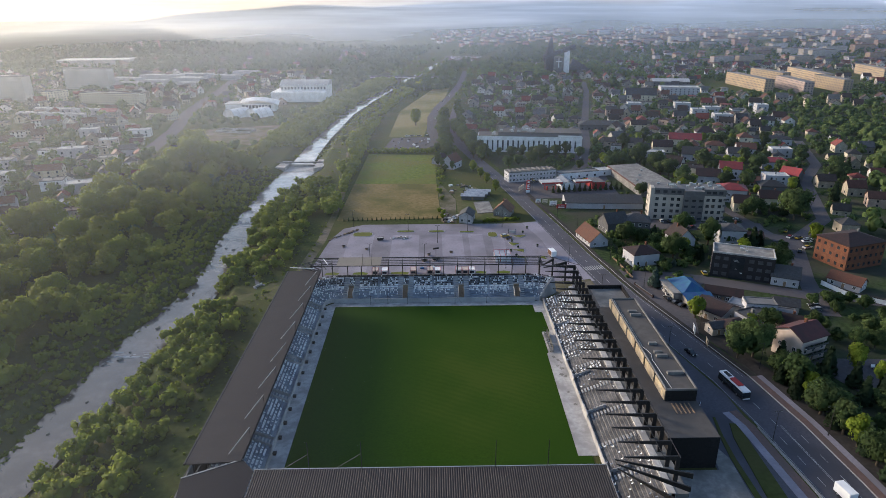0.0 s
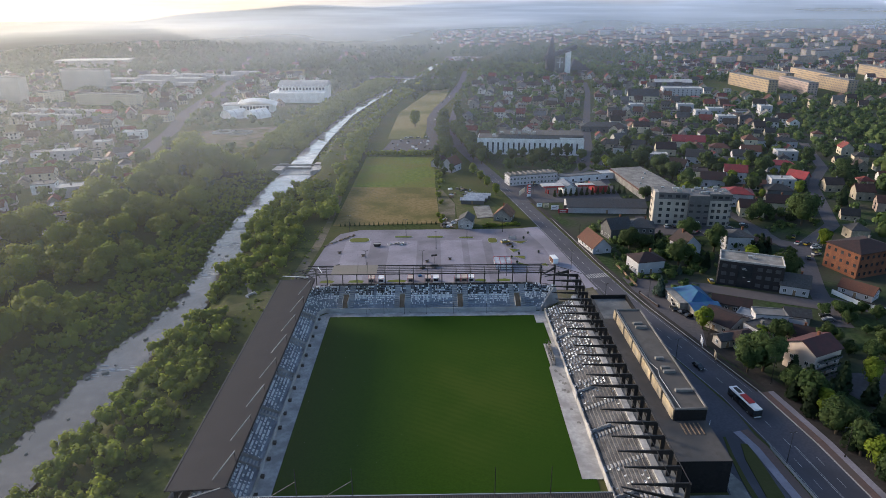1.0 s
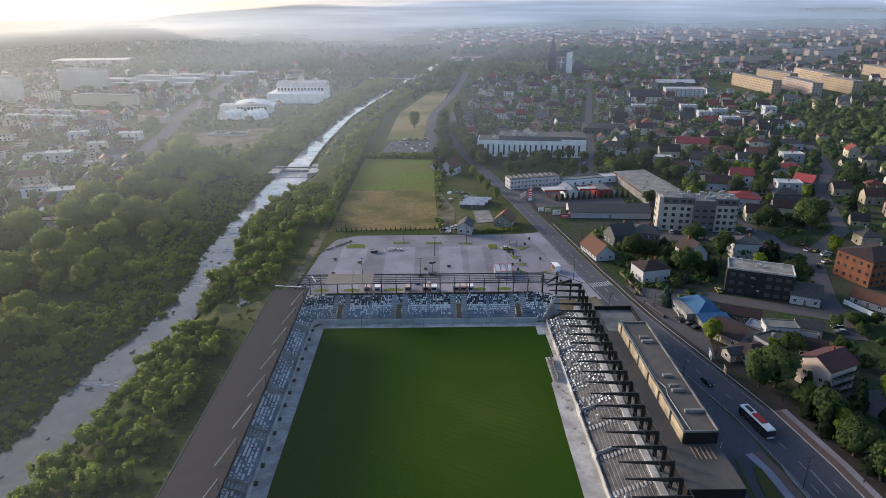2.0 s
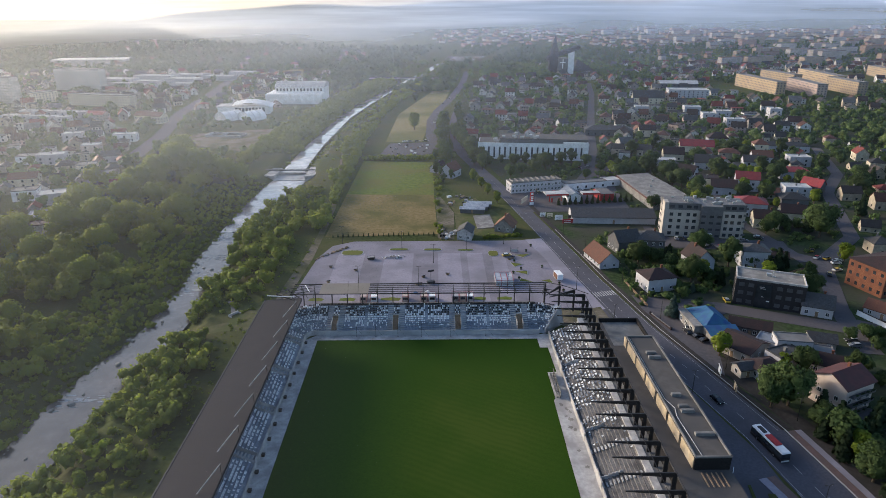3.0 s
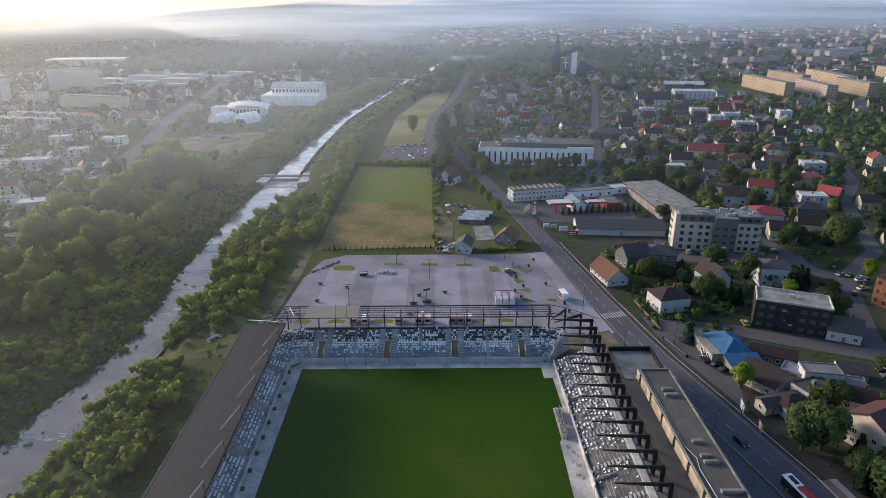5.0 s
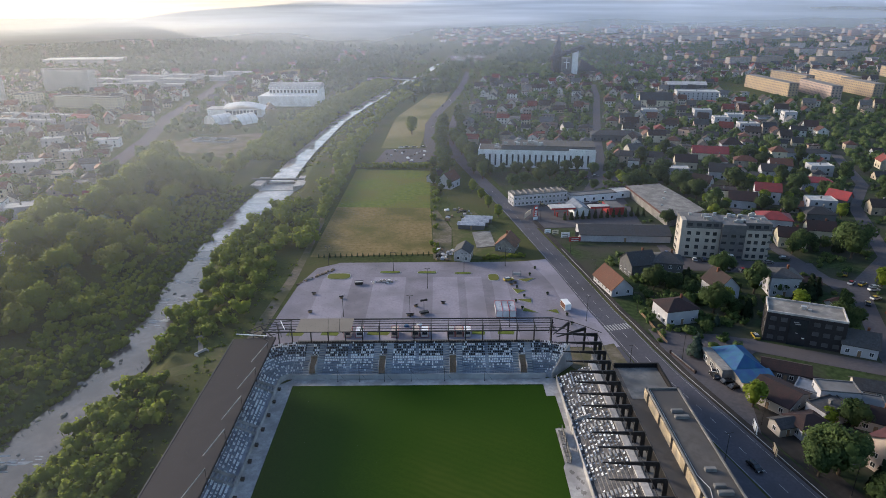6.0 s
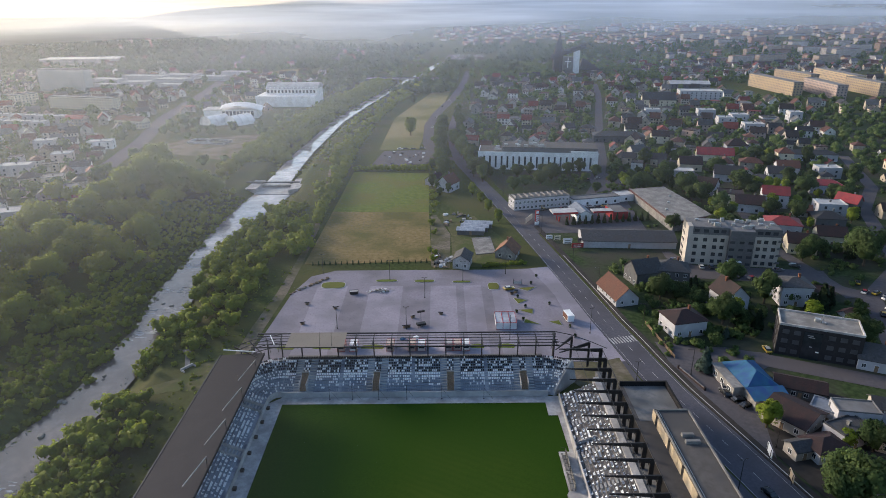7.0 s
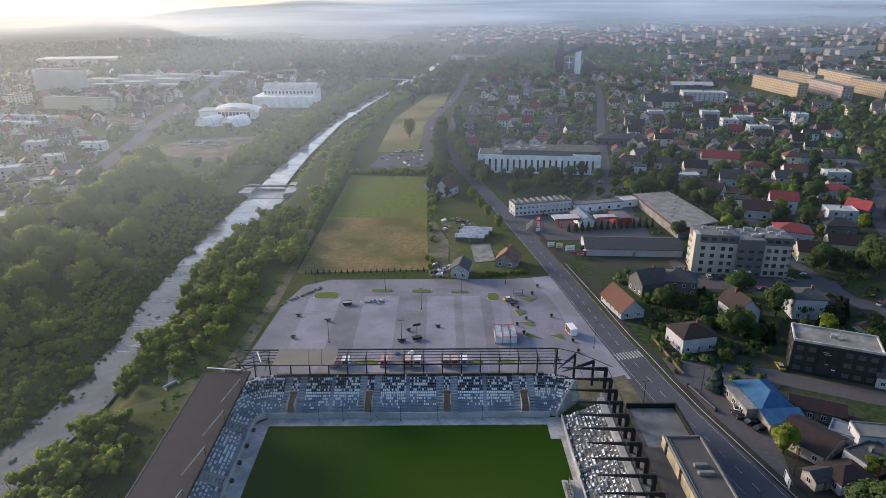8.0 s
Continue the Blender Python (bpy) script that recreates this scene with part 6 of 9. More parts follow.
def build_brick_house():
    house(181, 40, 21, 16, 18, 11, 2.6, M_BROWNROOF, M_BRICK, "old three storey red brick building with a brown roof", "hip", detail=0, gap=2.7, levels=[1.9, 5.4, 8.9], category="brick building")
    w = thing("garden_wall", pose(0, 0, 0), "long white garden wall with a blue mark", "wall")
    s = Shape()
    pts = [(156, 16), (160, 4), (170, -4), (186, -8)]
    for a, b in zip(pts, pts[1:]):
        s.beam((*a, 1.0), (*b, 1.0), 0.3, 2.0)
    part("wall_panel", s, M_WHITE, w)
    part("wall_capping", Shape().beam((156, 16, 2.06), (160, 4, 2.06), 0.45, 0.12).beam((160, 4, 2.06), (170, -4, 2.06), 0.45, 0.12).beam((170, -4, 2.06), (186, -8, 2.06), 0.45, 0.12), M_BROWNROOF, w)


build_brick_house()


def build_far_landmarks():
    # blocks of flats lit by the low sun
    for (x, y), (u, v), h, tone in (((412, 702), (418, 602), 15.5, M_FLATS), ((457, 652), (452, 573), 15.5, M_FLATPINK), ((472, 757), (481, 682), 15.5, M_FLATS), ((535, 772), (529, 663), 15.5, M_FLATS), ((511, 657), (512, 592), 15.5, M_FLATS), ((669, 820), (656, 730), 15, M_FLATS)):
        a, b = Vector((x, y)), Vector((u, v))
        length = (b - a).length
        rot = math.degrees(math.atan2(b.y - a.y, b.x - a.x))
        c = (a + b) / 2
        house(c.x + 7, c.y, length, 12, rot, h, 0.7, M_ROOFGY, tone, "long ochre five storey block of flats", "flat", detail=-1, name="apartment_block", category="apartment block", group="blocks of flats", levels=[1.8, 4.8, 7.8, 10.8, 13.8], chimney=False, pane=M_FLATGLASS)
        for k in range(int(length / 15)):
            t = (k + 0.5) / int(length / 15)
            p = a + (b - a) * t
            OCCUPIED.append((p.x + 7, p.y, 10))
    for x, y, w, h in ((-470, 690, 68, 27), (-512, 575, 62, 29)):
        house(x, y, w, 13, -12, h, 0.8, M_ROOFGY, M_ROOFLT, "tall pale slab block of flats in the mist", "flat", detail=-1, name="apartment_block", category="apartment block", group="blocks of flats", levels=[1.8 + 3 * k for k in range(8)], chimney=False)
        for k in range(6):
            OCCUPIED.append((x - w / 2 + w * k / 5, y, 14))
    house(-640, 1060, 130, 45, 6, 11, 1.0, M_WHITE, M_RENDER, "wide white roofed factory hall in the mist", "flat", detail=-1, name="factory_hall", category="hall", levels=[4], chimney=False)
    house(-372, 545, 80, 12, -14, 12, 0.7, M_ROOFGY, M_CREAM, "long cream four storey block of flats", "flat", detail=-1, name="apartment_block", category="apartment block", group="blocks of flats", levels=[1.8, 4.6, 7.4, 10.2], chimney=False)
    house(-452, 570, 26, 12, 60, 12, 0.7, M_ROOFGY, M_CREAM, "short cream four storey block of flats", "flat", detail=-1, name="apartment_block", category="apartment block", group="blocks of flats", levels=[1.8, 4.6, 7.4, 10.2], chimney=False)
    for x, y, w, d, h in ((-455, 770, 44, 24, 6), (-405, 748, 40, 22, 5), (-360, 760, 46, 26, 7), (-345, 715, 30, 18, 5), (-415, 800, 60, 24, 7), (-320, 800, 44, 20, 6), (-372, 825, 50, 22, 6), (-300, 850, 40, 18, 7), (-430, 720, 34, 16, 5), (-388, 700, 30, 14, 5)):
        house(x, y, w, d, -10, h, 0.6, M_ROOFLT, M_RENDER, "low white flat roofed market hall", "flat", detail=-1, name="market_hall", category="hall", levels=[2.2], chimney=False, group="market halls")
    house(-271, 432, 30, 11, -18, 7, 3.0, M_ORANGEROOF, M_CREAM, "long cream terrace house with reddish roof", detail=-1)
    house(-330, 448, 18, 11, -10, 6, 2.6, M_REDROOF, M_PINK, "pink house with a red roof", detail=-1)
    for x, y in ((-372, 545), (-400, 552), (-345, 538), (-452, 570), (-455, 770), (-405, 748), (-360, 760), (-345, 715), (-415, 800), (-430, 805)):
        OCCUPIED.append((x, y, 20))
    setting("bare_ground", Shape().prism([(-212, 332), (-146, 298), (-126, 330), (-142, 395), (-206, 374)], 0.0, 0.06), M_DIRT, "brown dug-over building site by the river", "building site")
    OCCUPIED.append((-172, 345, 34))
    q = thing("foundation", pose(-178, 362, 0, 0, 0, -12), "low concrete foundation walls on a building site", "foundation")
    for u0, v0, u1, v1 in ((-16, -7, 16, -6.4), (-16, 6.4, 16, 7), (-16, -6.4, -15.4, 6.4), (15.4, -6.4, 16, 6.4), (-2, -6.4, -1.4, 6.4)):
        part("foundation_wall", Shape().box(u0, v0, 0, u1, v1, 1.6), M_CONC, q)
    # larger white houses at the edge of the woods
    for x, y, w, d, h, rot, top, tone in ((-216, 165, 15, 11, 6, 18, M_ROOFLT, M_RENDER), (-203, 132, 14, 10, 4, 20, M_ROOFLT, M_RENDER), (-254, 201, 16, 11, 6, 15, M_ORANGEROOF, M_CREAM), (-271, 262, 18, 11, 7, 12, M_ROOFLT, M_RENDER), (-288, 262, 14, 10, 6, 14, M_CONCM, M_WHITE),
                                          (-213, 214, 13, 10, 5, 25, M_CONCM, M_RENDER), (-255, 342, 18, 10, 6, 10, M_ROOFLT, M_WHITE), (-298, 342, 15, 10, 7, 12, M_ROOFLT, M_RENDER), (-232, 235, 12, 10, 6, 20, M_CONCM, M_CREAM), (-236, 172, 13, 10, 6, 16, M_ROOFGY, M_WHITE), (-262, 150, 14, 11, 6, 18, M_ROOFLT, M_RENDER), (-240, 128, 13, 10, 5, 22, M_ORANGEROOF, M_RENDER), (-280, 190, 15, 10, 6, 14, M_ROOFLT, M_WHITE), (-300, 225, 14, 11, 7, 15, M_CONCM, M_RENDER), (-262, 300, 13, 10, 6, 12, M_ROOFLT, M_PINK), (-232, 268, 12, 9, 5, 20, M_SLATE, M_RENDER)):
        house(x, y, w, d, rot, h, 0.5 if top in (M_ROOFLT, M_CONCM, M_ROOFGY) else 2.8, top, tone, "pale town house at the edge of riverside woods", "flat" if top in (M_ROOFLT, M_CONCM, M_ROOFGY) else "gable", detail=0, group="houses of the town")
    for k in range(10):
        house(-352 - 15 * (k % 5), 428 + 30 * (k // 5) + 3 * (k % 5), 12, 10, 12, 6.5, 0.5, M_ROOFLT, M_RENDER, "white flat roofed terrace house", "flat", detail=0, group="houses of the town")
    # sports hall
    g = thing("sports_hall", pose(-155, 560, 0, 0, 0, -2), "large white sports hall with a ribbed barrel roof", "sports hall")
    part("lower_hall", Shape().box(-34, -14, -0.3, 30, 30, 11), M_WHITE, g)
    part("upper_hall", Shape().box(-26, 2, 11, 30, 30, 17), M_WHITE, g)
    s = Shape()
    n = 10
    v = []
    for k in range(n + 1):
        t = k / n
        v += [(-27, 1 + 30 * t, 17 + 5.5 * math.sin(math.pi * t)), (31, 1 + 30 * t, 17 + 5.5 * math.sin(math.pi * t))]
    s.add(v, [(2 * k, 2 * k + 1, 2 * k + 3, 2 * k + 2) for k in range(n)])
    s.add([v[2 * k] for k in range(n + 1)], [tuple(range(n, -1, -1))])
    s.add([v[2 * k + 1] for k in range(n + 1)], [tuple(range(n + 1))])
    part("roof", s, M_ROOFLT, g, "pale ribbed barrel roof")
    for k in range(14):
        part("roof_rib", Shape().box(-26 + k * 4.3, 1.5, 17.2, -25.6 + k * 4.3, 3.5, 18.6), M_WHITE, g)
        window(g, pose(-24 + k * 3.9, 1.99, 14), 0, 1.8, 2.2)
    OCCUPIED.append((-160, 565, 34))
    OCCUPIED.append((-130, 570, 30))
    # swimming hall with shell roofs and two domed canopies
    g = thing("swimming_hall", pose(-193, 482, 0, 0, 0, 4), "white swimming hall under a curved shell roof", "swimming hall")
    part("wall", Shape().box(-28, -6, -0.3, 24, 14, 8), M_WHITE, g)
    s = Shape()
    v = []
    for i in range(9):
        t = i / 8
        x = -12 + 40 * t
        z = 8.4 + 5 * math.sin(math.pi * (0.15 + 0.85 * t))
        v += [(x, -9, z - 1.5), (x, 3, z + 0.8), (x, 16, z - 1)]
    s.add(v, [(3 * i + j, 3 * i + 3 + j, 3 * i + 4 + j, 3 * i + 1 + j) for i in range(8) for j in range(2)])
    part("shell_roof", s, M_WHITE, g, "white curved shell roof")
    part("flat_roof", Shape().box(-29, -7, 8, -11, 15, 8.4), M_ROOFLT, g)
    for k in range(9):
        window(g, pose(-9 + k * 3.4, -6.01, 4), 0, 2.2, 4)
    OCCUPIED.append((-193, 482, 32))
    for x, y in ((-200, 445), (-178, 446)):
        d = thing("dome_canopy", pose(x, y, 0, 0, 0, -38) @ Matrix.Diagonal((0.86, 1.15, 1, 1)), "white ribbed domed canopy beside the swimming hall", "canopy", "domed canopies")
        s = Shape()
        v = []
        for i in range(9):
            a = math.pi * i / 8
            for j, y in enumerate((-9, 9)):
                v.append((-11.5 * math.cos(a), y, 8.5 * math.sin(a)))
        s.add(v, [(2 * i, 2 * i + 2, 2 * i + 3, 2 * i + 1) for i in range(8)])
        s.add([v[2 * i] for i in range(9)], [tuple(range(9))])
        s.add([v[2 * i + 1] for i in range(9)], [tuple(range(8, -1, -1))])
        part("shell", s, M_WHITE, d, "white barrel shell")
        for y in (-9.1, -3, 3, 9.1):
            q = Shape()
            for i in range(8):
                a, b = math.pi * i / 8, math.pi * (i + 1) / 8
                q.beam((-11.6 * math.cos(a), y, 8.6 * math.sin(a)), (-11.6 * math.cos(b), y, 8.6 * math.sin(b)), 0.3, 0.3)
            part("rib", q, M_GALV, d)
        OCCUPIED.append((x, y, 14))
    # modern church with a steep spire and a swept roof
    g = thing("church", pose(205, 870, 0) @ Matrix.Diagonal((1.1, 1.1, 1.08, 1)), "modern church with a dark spire, white pylon and swept roof", "church")
    part("spire", Shape().add([(-18, -6, 24), (-6, -6, 30), (-6, 8, 30), (-18, 8, 24), (-10, 0, 57), (-18, -6, 0), (-6, -6, 0), (-6, 8, 0), (-18, 8, 0)], [(0, 1, 4), (1, 2, 4), (2, 3, 4), (3, 0, 4), (5, 6, 1, 0), (6, 7, 2, 1), (7, 8, 3, 2), (8, 5, 0, 3)]), M_BLACKWALL, g, "dark steep spire")
    part("swept_roof", Shape().add([(-22, -11, 20), (24, -11, 35), (26, 6, 36), (-20, 8, 21), (-22, -11, 25), (24, -11, 41), (26, 6, 41), (-20, 8, 25)], [(3, 2, 1, 0), (4, 5, 6, 7), (0, 1, 5, 4), (1, 2, 6, 5), (2, 3, 7, 6), (3, 0, 4, 7)]), M_BLACKWALL, g, "dark upswept roof")
    part("pylon", Shape().box(9, -8, -0.5, 17, -3, 34), M_WHITE, g, "white upright pylon")
    part("nave", Shape().box(-14, -5, -0.5, 9, 20, 22), M_CONCD, g)
    part("cross", Shape().box(0.4, -9.5, 8, 1.4, -9, 22).box(-3, -9.5, 16, 5, -9, 17), M_WHITE, g, "pale cross")
    part("side_roof", Shape().add([(18, -4, 4), (50, -4, 4), (50, 30, 4), (18, 30, 4), (26, 12, 20)], [(0, 1, 4), (1, 2, 4), (2, 3, 4), (3, 0, 4)]), M_SLATE, g, "dark pyramid roof")
    OCCUPIED.append((215, 872, 42))
    # a full car park far up the road
    setting("pavement", Shape().prism([(15, 1060), (80, 1075), (112, 1240), (30, 1240)], 0.0, 0.1), M_ASPHALT2, "far car park full of parked cars", "car park")
    OCCUPIED.append((60, 1110, 45))
    OCCUPIED.append((68, 1200, 48))
    rc = random.Random(12)
    lot = Shape()
    for k in range(14):
        for j in range(17):
            x, y = 22 + j * 4.2 + k * 1.6, 1070 + k * 12
            if rc.random() < 0.75 and x < 84 + 2.0 * k:
                lot.box(x - 0.95, y - 2.2, 0.1, x + 0.95, y + 2.2, 0.9).box(x - 0.8, y - 1.3, 0.9, x + 0.8, y + 1.0, 1.45)
    tagged(part("distant_cars", lot, random_mat("distant_car_paint", [(0.6, 0.6, 0.62), (0.05, 0.05, 0.06), (0.7, 0.7, 0.7), (0.25, 0.26, 0.28), (0.4, 0.42, 0.45), (0.25, 0.03, 0.03)], 0.4, island=True)), "rows of parked cars on a far car park", "cars", kind="stuff")
    setting("bare_ground", Shape().prism([(-258, 895), (-200, 845), (-185, 850), (-205, 965), (-250, 960)], 0.0, 0.06), M_STRAW, "dry bare field behind the sports hall", "field")
    OCCUPIED.append((-222, 905, 42))
    # bridge over the river upstream
    b = thing("road_bridge", pose(-25, 770, 0, 0, 0, -6), "long low concrete road bridge over the river", "bridge")
    part("deck", Shape().box(-75, -5, 3.2, 60, 5, 4.6), M_CONC, b)
    part("railing", Shape().box(-75, -5, 4.6, 60, -4.8, 5.6).box(-75, 4.8, 4.6, 60, 5, 5.6), M_CONCD, b)
    for u in (-55, -25, 5, 35):
        part("pier", Shape().box(u - 1, -4, -5, u + 1, 4, 3.2), M_CONCD, b)
    # weir
    w = thing("weir", pose(0, 0, 0), "low concrete river weir with side walls", "weir")
    part("sill", Shape().box(-104, 237, -5, -84, 240, -1.7), M_CONC, w, "pale concrete sill")
    part("apron_slab", Shape().box(-105, 222, -5, -84, 237, -2.9), M_ROOFLT, w, "pale concrete apron under thin water")
    part("abutment", Shape().prism([(-115, 246), (-113, 226), (-104.5, 225), (-103.5, 245)], -5, -0.6), M_CONC, w, "concrete abutment")
    part("abutment", Shape().prism([(-84.5, 248), (-84, 222), (-78.5, 224), (-73.5, 249)], -5, -0.3), M_CONC, w, "concrete abutment")
    part("gate_beam", Shape().box(-114, 238, -0.6, -80, 239.4, 0.3), M_CONCD, w, "dark beam across the weir")


build_far_landmarks()


# ---------------------------------------------------------------- trees
def dome_blobs(rng, h, r, n=8):
    """A rounded crown: one large body with smaller lumps standing out of its upper side."""
    out = [(0, 0, h * 0.47, r * 0.74, r * 0.74, h * 0.44)]
    for k in range(n):
        a = (k + rng.uniform(-0.3, 0.3)) * 2.4
        e = rng.uniform(0.05, 1.15)
        s = r * rng.uniform(0.30, 0.48)
        d = 0.9 - 0.35 * s / r
        out.append((r * d * math.cos(e) * math.cos(a), r * d * math.cos(e) * math.sin(a), h * (0.45 + 0.40 * math.sin(e)), s, s * rng.uniform(0.85, 1.15), s * rng.uniform(0.8, 1.1)))
    return out


def cone_blobs(h, r, n=7):
    return [(0, 0, h * (0.12 + 0.8 * k / n), r * (1 - 0.92 * k / n), r * (1 - 0.92 * k / n), h * 0.11) for k in range(n)]


def trunk_shape(rng, h, r):
    s = Shape()
    lean = Vector((rng.uniform(-0.3, 0.3), rng.uniform(-0.3, 0.3), h * 0.45))
    s.tube((0, 0, -0.3), lean, h * 0.03 + 0.06, h * 0.018 + 0.03, 7)
    for k in range(5):
        a = k * 1.3 + rng.uniform(0, 0.6)
        s.tube(lean * rng.uniform(0.6, 1.0), (r * 0.55 * math.cos(a), r * 0.55 * math.sin(a), h * rng.uniform(0.55, 0.78)), h * 0.012 + 0.02, 0.03, 5)
    s.tube(lean, (0, 0, h * 0.8), h * 0.017 + 0.03, 0.04, 6)
    return s


tree_rng = np.random.default_rng(11)


def tree_kind(name, h, r, material, size, count, n=9, cone=False, label="", at=(0, 0)):
    """The first tree of a kind; more are copied from it."""
    g = thing(name, pose(at[0], at[1], 0), label, "tree", "trees")
    blobs = cone_blobs(h, r) if cone else dome_blobs(tree_rng, h, r, n)
    v, f, nd = crown_arrays(tree_rng, blobs, size, count)
    part("trunk", trunk_shape(tree_rng, h, r * (0.3 if cone else 1)), M_BARK, g)
    part("crown", big_mesh("crown", v, f, material, nd), None, g)
    return g


def plant(kind, x, y, scale, rng, z=0.0, flat=1.0):
    m = pose(x, y, z, 0, 0, rng.uniform(0, 360)) @ Matrix.Diagonal((scale, scale, scale * flat, 1))
    return copy_thing(kind, m)


def scatter_mesh(name, places, protos, material, label, category):
    """Many plants too many to count, as one mesh. places: x, y, z, scale, turn, kind."""
    vs, fs, ns = [], [], []
    base = 0
    for x, y, z, s, a, k in places:
        v, f, nd = protos[k]
        c, n = math.cos(a), math.sin(a)
        q = np.empty_like(v)
        q[:, 0] = (v[:, 0] * c - v[:, 1] * n) * s + x
        q[:, 1] = (v[:, 0] * n + v[:, 1] * c) * s + y
        q[:, 2] = v[:, 2] * s + z
        vs.append(q)
        ns.append(np.stack([nd[:, 0] * c - nd[:, 1] * n, nd[:, 0] * n + nd[:, 1] * c, nd[:, 2]], -1))
        fs.append(f + base)
        base += len(v)
    ob = new(name, big_mesh(name, np.concatenate(vs), np.concatenate(fs), material, np.concatenate(ns)))
    return tagged(ob, label, category, kind="stuff")


def taken(x, y, pad=0.0):
    """Whether a place is built over or kept open."""
    for px, py, pr in OCCUPIED:
        if (x - px) ** 2 + (y - py) ** 2 < (pr + pad) ** 2:
            return True
    for pts, w in STREETS:
        for (ax, ay), (bx, by) in zip(pts, pts[1:]):
            dx, dy = bx - ax, by - ay
            t = max(0.0, min(1.0, ((x - ax) * dx + (y - ay) * dy) / (dx * dx + dy * dy)))
            if (x - ax - t * dx) ** 2 + (y - ay - t * dy) ** 2 < (w / 2 + pad) ** 2:
                return True
    return False


STREETS = [(MAIN_ROAD, 15), (CURVED, 11), ([(219, 733), (199, 625), (139, 367), (122, 285), (108, 235), (92, 196)], 8), ([(300, 300), (268, 217), (237, 175), (204, 97), (172, 66), (152, 20), (140, 5), (120, 0), (109, 17)], 8),
           ([(147, 12), (165, 0), (230, -20)], 8), ([(172, 66), (150, 88), (122, 88), (100, 92)], 9), ([(170, 290), (176, 205), (160, 120), (165, 66)], 7), ([(-222, 280), (-236, 371), (-262, 480), (-282, 655), (-305, 800)], 22), ([(130, -60), (150, -52), (170, -50)], 8)]


# ---- far houses
def build_town():
    rng = random.Random(21)
    protos = []
    for k, (w, d, eave, rh, kind) in enumerate(((11, 9, 5.5, 3.6, "gable"), (10, 10, 5.8, 3.0, "hip"), (13, 9, 4.2, 4.2, "gable"), (12, 10, 6.5, 0.5, "flat"), (9, 8, 3.4, 3.6, "gable"), (15, 10, 6, 3.2, "hip"), (10, 9, 6.2, 3.4, "gable"))):
        x, y = ((150, 300), (190, 330), (160, 345), (215, 370), (120, 400), (165, 420), (95, 380))[k]
        protos.append(house(x, y, w, d, rng.uniform(0, 90), eave, rh, M_HROOF, M_HWALL, "detached house with pitched roof among garden trees", kind, detail=0, group="houses of the town"))
        OCCUPIED.append((x, y, 9))
    done = 7
    walls, roofs, panes = Shape(), Shape(), Shape()

    def simple_house(x, y, rot):
        """A house of the far town, joined with the others."""
        w, d, h, rh = rng.uniform(8, 12), rng.uniform(7.5, 9.5), rng.choice((3.4, 5.2, 6.0)), rng.choice((0.4, 3.0, 3.8, 4.2))
        m = pose(x, y, float(ground_z(x, y)), 0, 0, rot)
        p, q = w / 2, d / 2
        c = [m @ Vector(v) for v in ((-p, -q, -1), (p, -q, -1), (p, q, -1), (-p, q, -1), (-p, -q, h), (p, -q, h), (p, q, h), (-p, q, h), (-p, 0, h + rh), (p, 0, h + rh))]
        walls.add(c, [(0, 1, 5, 4), (2, 3, 7, 6), (1, 2, 6, 9, 5), (3, 0, 4, 8, 7)])
        o = 0.5
        e = h - o * rh / q
        c = [m @ Vector(v) for v in ((-p - o, -q - o, e), (p + o, -q - o, e), (p + o, 0, h + rh), (-p - o, 0, h + rh), (p + o, q + o, e), (-p - o, q + o, e))]
        c += [v + Vector((0, 0, 0.22)) for v in c]
        roofs.add(c, [(6, 7, 8, 9), (9, 8, 10, 11), (3, 2, 1, 0), (5, 4, 2, 3), (0, 1, 7, 6), (4, 5, 11, 10), (1, 2, 8, 7), (2, 4, 10, 8), (3, 0, 6, 9), (5, 3, 9, 11)])
        for z in [1.6, 4.4][:1 + (h > 5)]:
            for u in (-p * 0.55, 0, p * 0.55):
                for sg in (-1, 1):
                    panes.add([m @ Vector((u + a, sg * (q + 0.03), z + b)) for a, b in ((-0.6, -0.7), (0.6, -0.7), (0.6, 0.7), (-0.6, 0.7))], [(0, 1, 2, 3) if sg < 0 else (3, 2, 1, 0)])
            for sg in (-1, 1):
                panes.add([m @ Vector((sg * (p + 0.03), a, z + b)) for a, b in ((-0.6, -0.7), (0.6, -0.7), (0.6, 0.7), (-0.6, 0.7))], [(0, 1, 2, 3) if sg > 0 else (3, 2, 1, 0)])

    def try_place(x, y):
        nonlocal done
        if taken(x, y, 5):
            return
        if math.hypot(x, y + 140) > 560 or done > 205:
            simple_house(x, y, (-14 if x > 0 else 22) + rng.choice((0, 90)) + rng.uniform(-8, 8))
            OCCUPIED.append((x, y, 8.5))
            return
        p = protos[rng.randrange(len(protos))]
        s = rng.uniform(0.64, 0.94)
        base = -14 if x > 0 else 22
        m = pose(x, y, float(ground_z(x, y)), 0, 0, base + rng.choice((0, 90)) + rng.uniform(-8, 8)) @ Matrix.Diagonal((s, s, s * rng.uniform(0.85, 1.1), 1))
        copy_thing(p, m)
        OCCUPIED.append((x, y, 8.5 * s))
        done += 1
    for y in np.arange(60, 262, 21):
        for x in np.arange(180, 0.74 * (y + 210), 21):
            if rng.random() < 0.75 and not (x > 262 and y > 150 and x > y + 110):
                try_place(x + rng.uniform(-5, 5), y + rng.uniform(-5, 5))
